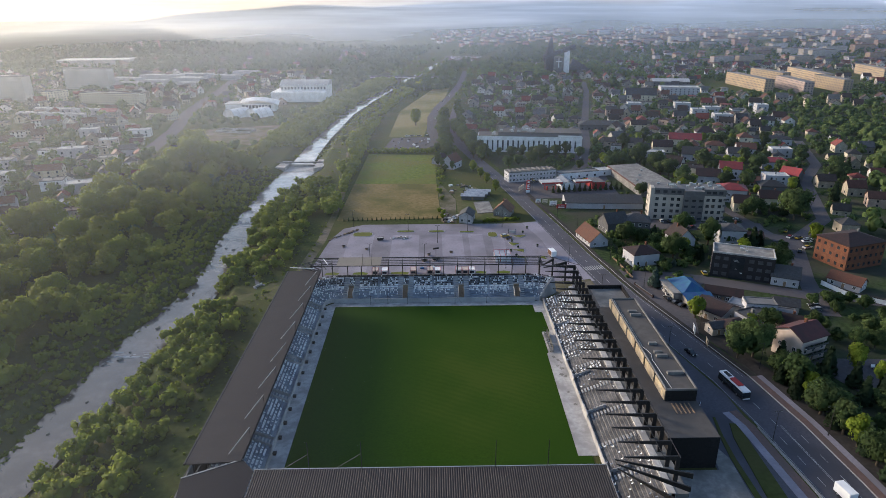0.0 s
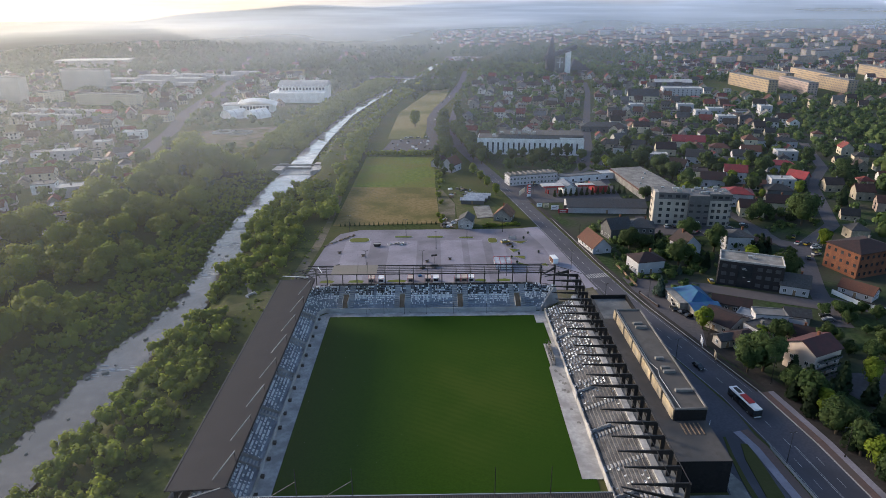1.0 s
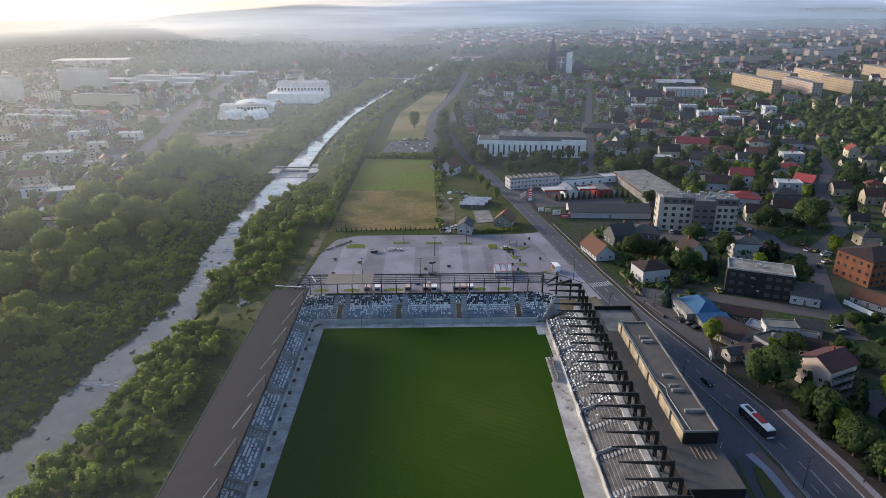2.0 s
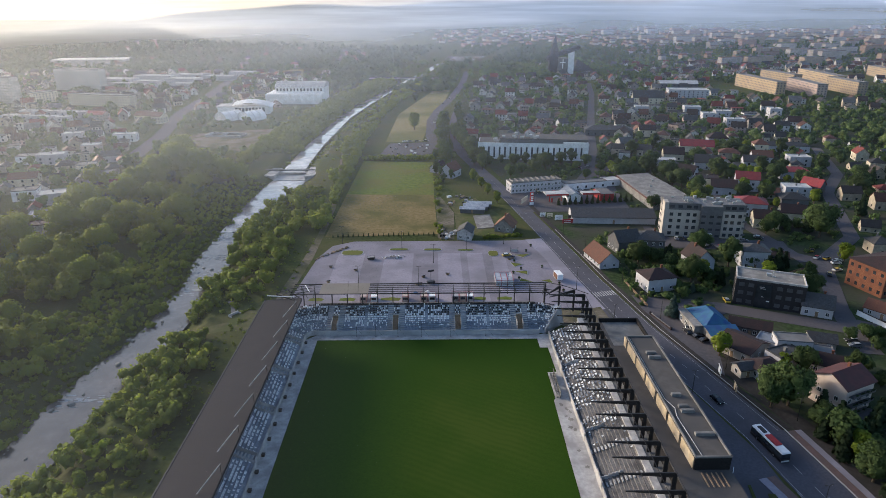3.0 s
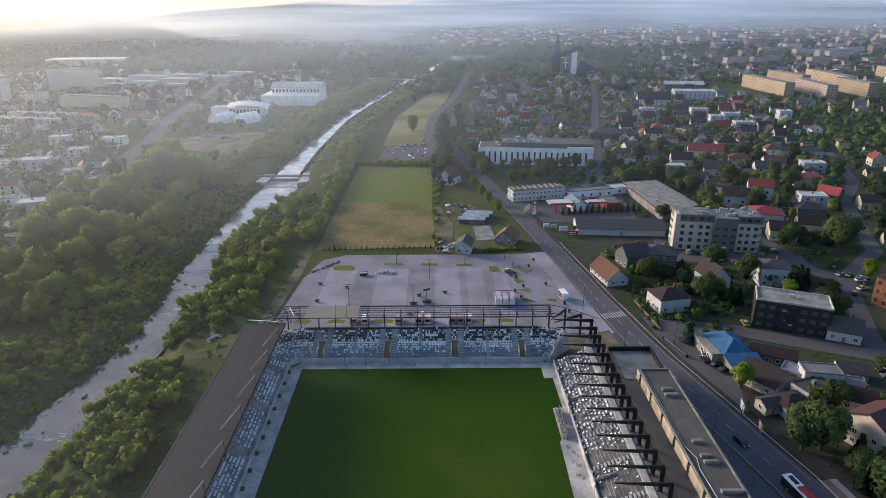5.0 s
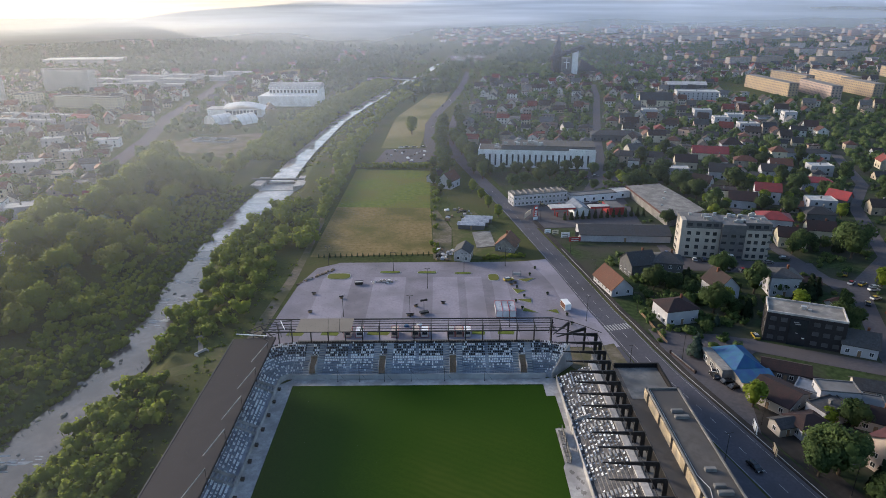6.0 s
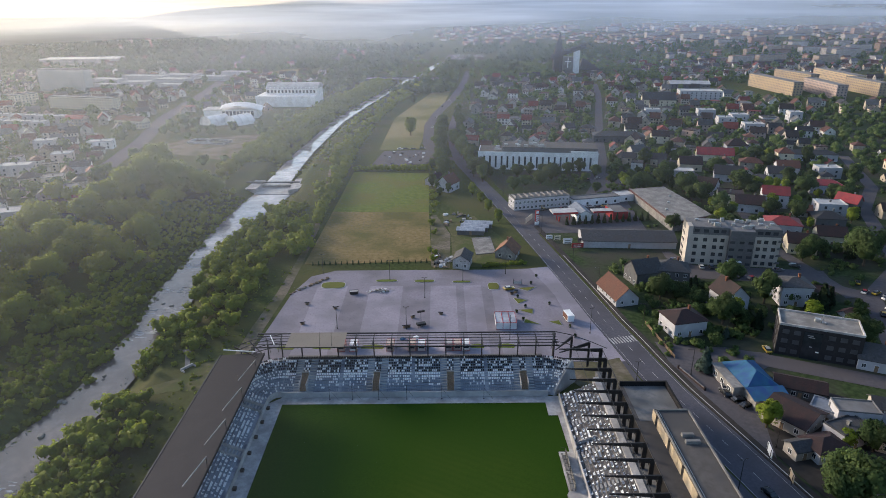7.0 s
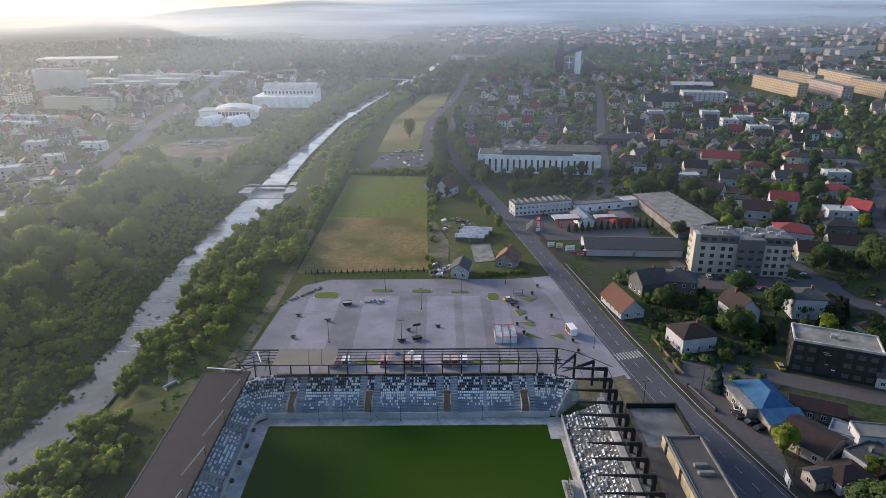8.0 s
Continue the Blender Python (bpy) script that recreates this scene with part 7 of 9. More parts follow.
    for y in np.arange(262, 1000, 17):
        hi = 0.78 * (y + 200)
        for x in np.arange(30 + max(0, (y - 400) * 0.12), hi, 18.5):
            if rng.random() < 0.68 and not (y > 800 and x < 160) and not (x > 330 and y < 480) and not (385 < x < 600 and 540 < y < 790):
                try_place(x + rng.uniform(-6, 6), y + rng.uniform(-5, 5))
    for y in np.arange(90, 900, 18):
        for x in np.arange(-175 - 0.28 * max(0, 330 - y) * 0.2, -0.72 * (y + 230), -18):
            if rng.random() < 0.78 and not (-235 < x and 280 < y < 520):
                try_place(x + rng.uniform(-6, 6), y + rng.uniform(-6, 6))
    for shape, nm, colours, lab in ((walls, "town_walls", [(0.50, 0.47, 0.43), (0.62, 0.6, 0.57), (0.38, 0.33, 0.26), (0.48, 0.42, 0.33), (0.30, 0.275, 0.255), (0.68, 0.66, 0.64), (0.42, 0.32, 0.28)], "pale rendered walls of crowded town houses"),
                                    (roofs, "town_roofs", [(0.05625, 0.03, 0.02625), (0.0375, 0.0375, 0.04125), (0.0675, 0.06375, 0.06375), (0.0975, 0.04125, 0.03), (0.04125, 0.03, 0.027), (0.165, 0.0375, 0.03), (0.12, 0.12, 0.1237), (0.075, 0.03375, 0.02625)], "brown, grey and red roofs of crowded town houses")):
        tagged(part(nm, shape, random_mat(nm, colours, 0.85, island=True)), lab, "town houses", kind="stuff")
    tagged(part("town_windows", panes, M_GLASS), "dark windows of crowded town houses", "town houses", kind="stuff")
    # the farther town, too many to count
    s = Shape()
    w = Shape()
    for _ in range(1500):
        y = rng.uniform(950, 2600)
        x = rng.uniform(-0.75, 0.95) * (y + 220)
        if -150 < x < 420 and y < 1500 or (x < 0 and (rng.random() < 0.5 or y > 1500)):
            continue
        z = float(ground_z(x, y))
        a = rng.choice((12, 16, 20, 45, 60)) if x > 500 else rng.choice((10, 12, 14))
        b = rng.choice((10, 12))
        h = rng.choice((6, 7, 14, 16)) if a > 20 else rng.uniform(5, 8)
        c, n = math.cos(0.35), math.sin(0.35)
        q = [(x + u * c - v * n, y + u * n + v * c) for u, v in ((-a / 2, -b / 2), (a / 2, -b / 2), (a / 2, b / 2), (-a / 2, b / 2))]
        w.prism(q, z - 1, z + h)
        if a < 20:
            r0 = (x - a / 2 * c, y - a / 2 * n, z + h + 3.5)
            r1 = (x + a / 2 * c, y + a / 2 * n, z + h + 3.5)
            s.add([(*q[0], z + h), (*q[1], z + h), (*q[2], z + h), (*q[3], z + h), r0, r1], [(0, 1, 5, 4), (2, 3, 4, 5), (1, 2, 5), (3, 0, 4)])
        else:
            s.prism(q, z + h, z + h + 0.6)
    tagged(part("distant_walls", w, random_mat("distant_walls", [(0.34, 0.27, 0.21), (0.38, 0.34, 0.31), (0.30, 0.22, 0.16), (0.42, 0.39, 0.37), (0.33, 0.22, 0.18)], 0.9, island=True)), "pale walls of the distant town", "distant houses", kind="stuff")
    tagged(part("distant_roofs", s, random_mat("distant_roofs", [(0.09, 0.05, 0.045), (0.08, 0.08, 0.085), (0.16, 0.08, 0.06), (0.15, 0.14, 0.14), (0.19, 0.11, 0.09)], 0.85, island=True)), "brown and grey roofs of the distant town", "distant houses", kind="stuff")


build_town()


OLD_TREES = [(-162, 214, 2.75), (-169, 198, 2.3), (-146, 209, 2.5), (-174, 181, 2.0), (-173, 161, 1.9), (-131, 207, 1.8), (-121, 202, 1.5), (-132, 131, 1.6), (-166, 117, 1.9), (-178, 108, 1.9), (-152, 116, 1.7), (-182, 272, 2.1),
             (-186, 142, 1.9), (-192, 90, 1.8), (-170, 70, 1.6), (-150, 84, 1.5), (-190, 45, 1.7), (-165, 30, 1.5), (-140, 50, 1.3), (-198, 10, 1.7), (-172, -8, 1.5), (-146, 8, 1.3), (-155, 158, 1.5), (-140, 178, 1.5)]


def build_trees():
    r = random.Random(5)
    ash = tree_kind("ash_tree", 11, 5.2, M_LEAF, 0.33, 1700, 11, label="broad round green deciduous tree in a garden", at=(171, 107))
    lime = tree_kind("lime_tree", 12, 4.0, M_LEAF, 0.46, 820, 9, label="tall green lime tree beside the street", at=(30, 248))
    birch = tree_kind("birch_tree", 9, 3.2, M_LEAFY, 0.34, 850, 8, label="light yellow-green young birch tree", at=(131, -46))
    apple = tree_kind("apple_tree", 6, 3.2, M_LEAF, 0.34, 700, 7, label="low bushy fruit tree in a garden", at=(113, 44))
    spruce = tree_kind("spruce_tree", 11, 2.6, M_NEEDLE, 0.66, 420, cone=True, label="dark green pointed spruce tree", at=(120, -50))
    thuja = tree_kind("thuja", 4.5, 0.9, M_HEDGE, 0.38, 180, cone=True, label="narrow dark clipped thuja in a row", at=(76, 153))
    blue = tree_kind("blue_spruce", 9, 2.6, M_BLUENEEDLE, 0.62, 400, cone=True, label="grey-green spruce beside the street", at=(88.5, 16))
    kinds = dict(a=ash, l=lime, b=birch, p=apple, s=spruce, t=thuja, u=blue)

    def put(k, *spots):
        for x, y, s in spots:
            plant(kinds[k], x, y, s, r, 0.0, r.uniform(0.9, 1.12))
            OCCUPIED.append((x, y, 3 * s))
    put("a", (188, 97, 1.6), (106.5, 46, 1.05), (91, 66, 0.95), (97, 65, 0.8), (97, -40, 0.95), (102, -39.5, 1.15), (99.5, -36, 1.05), (116, -22, 0.8), (138, 62, 0.7), (196, 108, 0.9), (165, 103, 0.7))
    put("b", (-16, 385, 1.75), (94.2, -12, 1.0), (110, -21, 0.8), (138, 74, 0.8), (27, 205, 0.9), (34, 175, 0.9), (31, 190, 0.8), (38, 158, 0.9), (130, -48, 0.8), (133, -55, 0.8))
    put("s", (110, -50, 0.9), (103.5, -54, 0.8), (107, -58, 1.0), (112, -49, 0.7), (104, -62, 0.9), (117, -54, 0.8), (124, -57, 0.9), (113, -55, 0.7), (130, -62, 1.0), (121, -66, 0.9), (140, 66, 0.7), (152, 60, 0.8), (143, -58, 0.8), (148, -44, 0.6), (108, 76, 0.6))
    put("p", (103, 60, 1.0), (100, 52, 0.9), (98, 31, 0.8), (122, 50, 0.8), (128, 45, 0.7), (85, 50, 0.7), (86, 58, 0.7), (90, 45, 0.8), (104, -22, 0.8), (120, -15, 0.8), (160, 55, 0.8), (157, 50, 0.9), (112, 70, 0.8), (118, 75, 0.8), (152, 70, 0.8), (145, -30, 0.8), (150, -24, 0.9), (165, -25, 0.9), (125, -70, 1.0), (135, -75, 1.1), (112, -62, 1.0), (140, -82, 1.1), (128, -84, 1.0), (118, -78, 0.9), (150, -68, 1.0), (148, -90, 1.2))
    put("u", (103.5, 36, 0.5))
    for k in range(20):
        y = -46 - 4.2 * k
        put("saslb"[k % 5], (105.6 - (y + 46) * 0.03 + r.uniform(-0.8, 1.6), y + r.uniform(-1, 1), r.uniform(0.75, 1.1)))
    for k in range(14):
        put("t", (72 + k * 3.3, 152.5 + k * 0.5, r.uniform(0.9, 1.25)))
    for k in range(21):
        put("t", (-47 + k * 2.45, 102 + k * 0.1, r.uniform(0.35, 0.55)))
    put("b", (-79.8, -17.4, 0.5), (-70.5, -9.1, 0.6), (-76.8, -3.4, 0.4), (-84, 30, 0.6), (-74, 60, 0.5), (-80, -70, 0.6), (-84, 20, 0.5), (-76, -45, 0.5), (-70, 110, 0.5))
    # avenue along the main road and round the white offices
    for k in range(20):
        t = k / 19
        put("l", (19 + 6 * math.sin(k) * 0.3 + 16 * (1 - t), 236 + 120 * t, r.uniform(0.9, 1.25)))
    for k in range(9):
        put("l" if k % 2 else "a", (41 + k * 8.3, 249 + 5 * math.sin(k * 2.1), r.uniform(0.5, 1.0)))
    for k in range(12):
        put("l", (8 + 5 * math.sin(k * 1.7), 205 + k * 6, r.uniform(0.5, 0.75)))
    for k in range(30):
        put("la"[k % 4 == 3], (11 + r.uniform(-2.2, 2.2) - 2 * math.sin(k * 0.11), 243 + k * 6.4, r.uniform(0.75, 1.15)))
    for k in range(14):
        put("l", (26 + r.uniform(-2, 3), 330 + k * 13, r.uniform(0.6, 1.0)))
    put("a", (78, 235, 1.1), (70, 228, 1.0), (60, 224, 0.8), (52, 215, 0.8),  (100, 210, 0.6), (-20, 560, 0.9))
    n = 0
    while n < 42:
        y = r.uniform(-122, -48)
        x = r.uniform(106, 178)
        if not taken(x, y, 2.0) and not (114 < x < 164 and -64 < y < -37):
            put(r.choice("aassbl"), (x, y, r.uniform(0.6, 0.95)))
            n += 1
    n = 0
    while n < 22:
        x, y = r.uniform(120, 180), r.uniform(-38, 8)
        if not taken(x, y, 1.5):
            put(r.choice("appl"), (x, y, r.uniform(0.55, 0.9)))
            n += 1
    n = 0
    while n < 125:
        x, y = r.uniform(95, 290), r.uniform(-10, 300)
        if x < 0.72 * (y + 190) and not taken(x, y, 2.5) and not (140 > x > 95 and y < 40):
            put(r.choice("aapplbs"), (x, y, r.uniform(0.7, 1.2)))
            n += 1

    # woods, thickets and far garden trees: too many to count
    rng = np.random.default_rng(3)
    mid = [crown_arrays(rng, dome_blobs(rng, 8.5, 4.4, 8), 0.52, 230) for _ in range(6)]
    bush = [crown_arrays(rng, dome_blobs(rng, 3.6, 2.6, 4), 0.41, 72) for _ in range(6)]
    low = [crown_arrays(rng, dome_blobs(rng, 9, 4.5, 3), 1.3, 32) for _ in range(6)]
    far = [crown_arrays(rng, dome_blobs(rng, 10, 6, 1), 2.6, 12) for _ in range(5)]

    bright = big_mesh("bright_bush", bush[0][0], bush[0][1], M_LEAFY)

    def copy_bright(x, y, k):
        ob = new("willow_bush", bright)
        ob.matrix_world = pose(x, y, float(ground_z(x, y)) - 0.3, 0, 0, r.uniform(0, 360)) @ Matrix.Diagonal((k, k, k, 1))
        tagged(ob, "bright yellow-green willow bush on the river bank", "bush", "bright bushes on the bank")

    def dry(x, y):
        return not (212 < y < 262 and -128 < x < -66)

    def spot(x, y, s, k):
        return (x, y, float(ground_z(x, y)) - 0.4, s, r.uniform(0, 6.3), k)
    # left bank: low willows by the water, shrubs behind, tall old trees along the town
    pl, pb, old = [], [], []
    for x, y, k in OLD_TREES:
        old.append(spot(x, y, k * 1.06, r.randrange(3)))
    for y in np.arange(-150, 300, 5.2):
        l, q = bank(y)
        wide = np.interp(y, [-150, 100, 200, 240, 300], [95, 100, 98, 40, 34])
        for o in np.arange(2.0, wide, 5.0):
            x, yy = l - o + r.uniform(-2, 2), y + r.uniform(-2, 2)
            if not dry(x, yy) or any((x - tx) ** 2 + (yy - ty) ** 2 < 36 for tx, ty, _ in OLD_TREES) or (248 < yy < 292 and -128 < x < -106):
                continue
            tall = math.exp(-(((x + 165) / 34) ** 2)) * math.exp(-(((yy - 195) / 42) ** 2)) + 0.75 * math.exp(-(((x + 178) / 20) ** 2)) * math.exp(-(((yy - 95) / 45) ** 2))
            low_edge = 15 + 7 * math.sin(yy / 23.0) + 4 * math.sin(yy / 9.0)
            if o < low_edge + 4 and tall < 0.5:
                continue
            if tall > 0.28:
                if r.random() < 0.34:
                    pl.append(spot(x, yy, r.choice((0.7, 0.85, 1.0, 1.35)) * r.uniform(0.9, 1.1), r.randrange(6)))
            elif o < low_edge + 17:
                if r.random() < 0.55:
                    pb.append(spot(x, yy, r.choice((0.9, 1.2, 1.6, 2.1)) * r.uniform(0.85, 1.15), r.randrange(6)))
            elif r.random() < 0.36:
                pl.append(spot(x, yy, r.choice((0.7, 0.95, 1.2, 1.55)) * r.uniform(0.85, 1.15), r.randrange(6)))
    # soft low willow scrub on the slope by the water
    for y in np.arange(-150, 300, 3.1):
        l, q = bank(y)
        edge = 22 + 7 * math.sin(y / 23.0) + 4 * math.sin(y / 9.0)
        for o in np.arange(1.0, edge, 3.1):
            x, yy = l - o + r.uniform(-1.4, 1.4), y + r.uniform(-1.4, 1.4)
            if dry(x, yy) and not (248 < yy < 292 and -128 < x < -106) and r.random() < 0.92:
                pb.append(spot(x, yy, r.uniform(0.42, 0.62) if r.random() < 0.9 else r.uniform(0.8, 1.15), r.randrange(6)))
    for y in np.arange(-150, 132, 6):
        for x in np.arange(-203, -330, -6.5):
            if r.random() < 0.3 and not taken(x, y, 3):
                pl.append(spot(x + r.uniform(-3, 3), y + r.uniform(-3, 3), r.choice((0.7, 1.0, 1.3, 1.6)) * r.uniform(0.85, 1.15), r.randrange(6)))
    full = [crown_arrays(rng, dome_blobs(rng, 8.5, 4.4, 13), 0.3, 1100) for _ in range(3)]
    scatter_mesh("tall_trees", old, full, M_OLDLEAF, "tall old willows rising above the riverside woods, crowns painted sunlit yellow-green", "trees")
    scatter_mesh("woods", pl, mid, M_WOODS, "dense green riverside woods with uneven crowns", "woods")
    # right bank thicket; a mown strip stays open beside the stand
    for y in np.arange(-150, 190, 4.0):
        l, q = bank(y)
        wide = np.interp(y, [-150, -60, -8, 2, 8, 18, 25, 40, 60, 110, 180], [28, 27, 25, 16, 4, 4, 19, 25, 29, 34, 34])
        for o in np.arange(2.0, wide, 3.4):
            x = q + o + r.uniform(-1.5, 1.5)
            if x < -65 - 0.02 * max(0, -y) and r.random() < 0.82 and dry(x, y):
                pb.append(spot(x, y + r.uniform(-1.5, 1.5), r.choice((0.4, 0.5, 0.65, 0.8, 1.0, 1.5)) * r.uniform(0.85, 1.15), r.randrange(6)))
    for x, y, k in ((-78, -22, 1.15), (-73, -14, 1.3), (-70, -17, 1.0), (-86, 28, 1.4), (-79, 43, 1.2), (-76, 66, 1.1), (-82, -58, 1.2)):
        copy_bright(x, y, k)
    # upstream: low growth at the water, a grass slope, a hedge of trees along the field
    for y in np.arange(190, 300, 3.6):
        q = bank(y)[1]
        for o in (2.5, 6.0, 12.0, 18.0):
            if r.random() < (0.8, 0.45, 0.15, 0.2)[int(o / 5)] and dry(q + o, y):
                pb.append(spot(q + o + r.uniform(-1.4, 1.4), y + r.uniform(-1.4, 1.4), r.uniform(0.3, 0.7), r.randrange(6)))
    for y in np.arange(112, 330, 4.2):
        for x in (-55.5, -61.0):
            if r.random() < (0.85 if x > -60 else 0.35):
                pb.append(spot(x + r.uniform(-2, 2) - max(0, y - 270) * 0.12, y + r.uniform(-1.5, 1.5), r.uniform(1.1, 2.1), r.randrange(6)))
    for x in np.arange(-48, 6, 3.6):
        pb.append(spot(x, 266 + r.uniform(-1.5, 1.5), r.uniform(0.9, 1.4), r.randrange(6)))
    for y in np.arange(300, 760, 5.5):
        l, q = bank(y)
        for o in np.arange(4, 40, 6):
            if r.random() < (0.6 if o < 12 else 0.25 if o < 26 else 0.75):
                pb.append(spot(q + o + r.uniform(-1, 2), y + r.uniform(-2, 2), r.uniform(0.3, 0.6) if o < 12 else r.uniform(0.8, 1.8), r.randrange(6)))
            if r.random() < 0.8:
                pb.append(spot(l - o + r.uniform(-2, 2), y + r.uniform(-2, 2), r.uniform(0.9, 2.2), r.randrange(6)))
    for k in range(26):
        pb.append(spot(26 + k * 0.72 + r.uniform(-0.5, 0.5), 99.3 + r.uniform(-0.8, 0.8) + 0.12 * k, r.uniform(0.35, 0.6), r.randrange(6)))
    for _ in range(420):
        y = r.uniform(-140, 100)
        x = r.uniform(max(bank(y)[1] + 18, -80), -58.5 if y < 20 else -55)
        pb.append(spot(x, y, r.uniform(0.12, 0.32), r.randrange(6)))
    for y in np.arange(107, 264, 2.6):
        if r.random() < 0.6:
            pb.append(spot(r.uniform(2.5, 6.5), y, r.uniform(0.35, 0.85), r.randrange(5)))
    scatter_mesh("thicket", pb, bush, M_SHRUB, "tangled willow and shrub thicket along the river banks", "shrubs")
    pg = []
    for _ in range(2400):
        y = r.uniform(60, 1150)
        x = r.uniform(-0.78, 0.9) * (y + 230)
        l, q = bank(y)
        if l - 30 < x < max(q + 30, 10) and y < 640 or (-125 < x < 95 and y < 262) or (x > 0 and y < 262 and x < 175):
            continue
        if taken(x, y, 1.5):
            continue
        pg.append(spot(x, y, r.uniform(0.55, 1.25), r.randrange(5)))
    for _ in range(1900):
        y = r.uniform(255, 720)
        x = r.uniform(40, 0.76 * (y + 200))
        if not taken(x, y, 0.5):
            pg.append(spot(x, y, r.uniform(0.35, 0.85), r.randrange(5)))
    for _ in range(380):
        y = r.uniform(120, 900)
        x = r.uniform(-0.75 * (y + 220), -190)
        if not taken(x, y, 0.5):
            pg.append(spot(x, y, r.uniform(0.7, 1.35), r.randrange(5)))
    for _ in range(480):
        x, y = r.uniform(255, 480), r.uniform(60, 330)
        if x > 0.5 * y + 190 and not taken(x, y, 2):
            pg.append(spot(x, y, r.uniform(0.9, 1.7), r.randrange(5)))
    for _ in range(330):
        x, y = r.uniform(70, 430), r.uniform(770, 1010)
        if not (175 < x < 260 and y < 900) and not taken(x, y, 1):
            pg.append(spot(x, y, r.uniform(0.8, 1.4), r.randrange(5)))
    for _ in range(220):
        x, y = r.uniform(150, 300), r.uniform(790, 960)
        if 175 < x < 260 and y < 900:
            continue
        pg.append(spot(x, y, r.uniform(0.9, 1.5), r.randrange(5)))
    ps = []
    while len(ps) < 520:
        x, y = r.uniform(80, 290), r.uniform(-10, 300)
        if x < 0.72 * (y + 190) and x > 96 - y * 0.18 and not taken(x, y, 1.2) and not (95 < x < 110 and 140 < y < 200) and not (106 < x < 165 and 78 < y < 99):
            ps.append(spot(x, y, r.uniform(0.35, 0.85), r.randrange(5)))
    while len(ps) < 600:
        x, y = r.uniform(80, 114), r.uniform(24, 80)
        if x > 84 - y * 0.18 and not taken(x, y, 0.8):
            ps.append(spot(x, y, r.uniform(0.4, 0.95), r.randrange(5)))
    while len(ps) < 820:
        y = r.uniform(-125, -48)
        x = r.uniform(104 - (y + 50) * 0.04, 176)
        if not taken(x, y, 1.0) and not (116 < x < 164 and -62 < y < -39):
            ps.append(spot(x, y, r.uniform(0.6, 1.3), r.randrange(5)))
    scatter_mesh("garden_shrubs", ps, bush, M_GARDEN, "bushes and hedges in the gardens", "shrubs")
    scatter_mesh("garden_trees", pg, low, M_GARDEN, "garden trees between the houses of the town", "trees")
    pf = []
    for _ in range(5200):
        y = 640 + 820 * r.random() ** 1.1
        x = r.uniform(-0.85, 0.16 + 0.9 * r.random() ** 2.2) * (y + 230)
        l, q = bank(y)
        if taken(x, y, 4) or l - 8 < x < q + 22 or (-5 < x - np.interp(y, [640, 1110, 1500, 2200], [28, 90, 200, 330]) < 30) or (x < 45 and -60 < x - q < 0):
            continue
        pf.append(spot(x, y, r.uniform(0.6, 1.25) * (1 + max(0, y - 1000) / 2600), r.randrange(5)))
    for _ in range(1500):
        x, y = r.gauss(-860, 260), r.gauss(1400, 120)
        pf.append(spot(x, y, r.uniform(0.9, 1.5), r.randrange(5)))
    scatter_mesh("far_woods", pf, far, M_LEAF, "distant dark green woods and wooded hills", "woods")


build_trees()


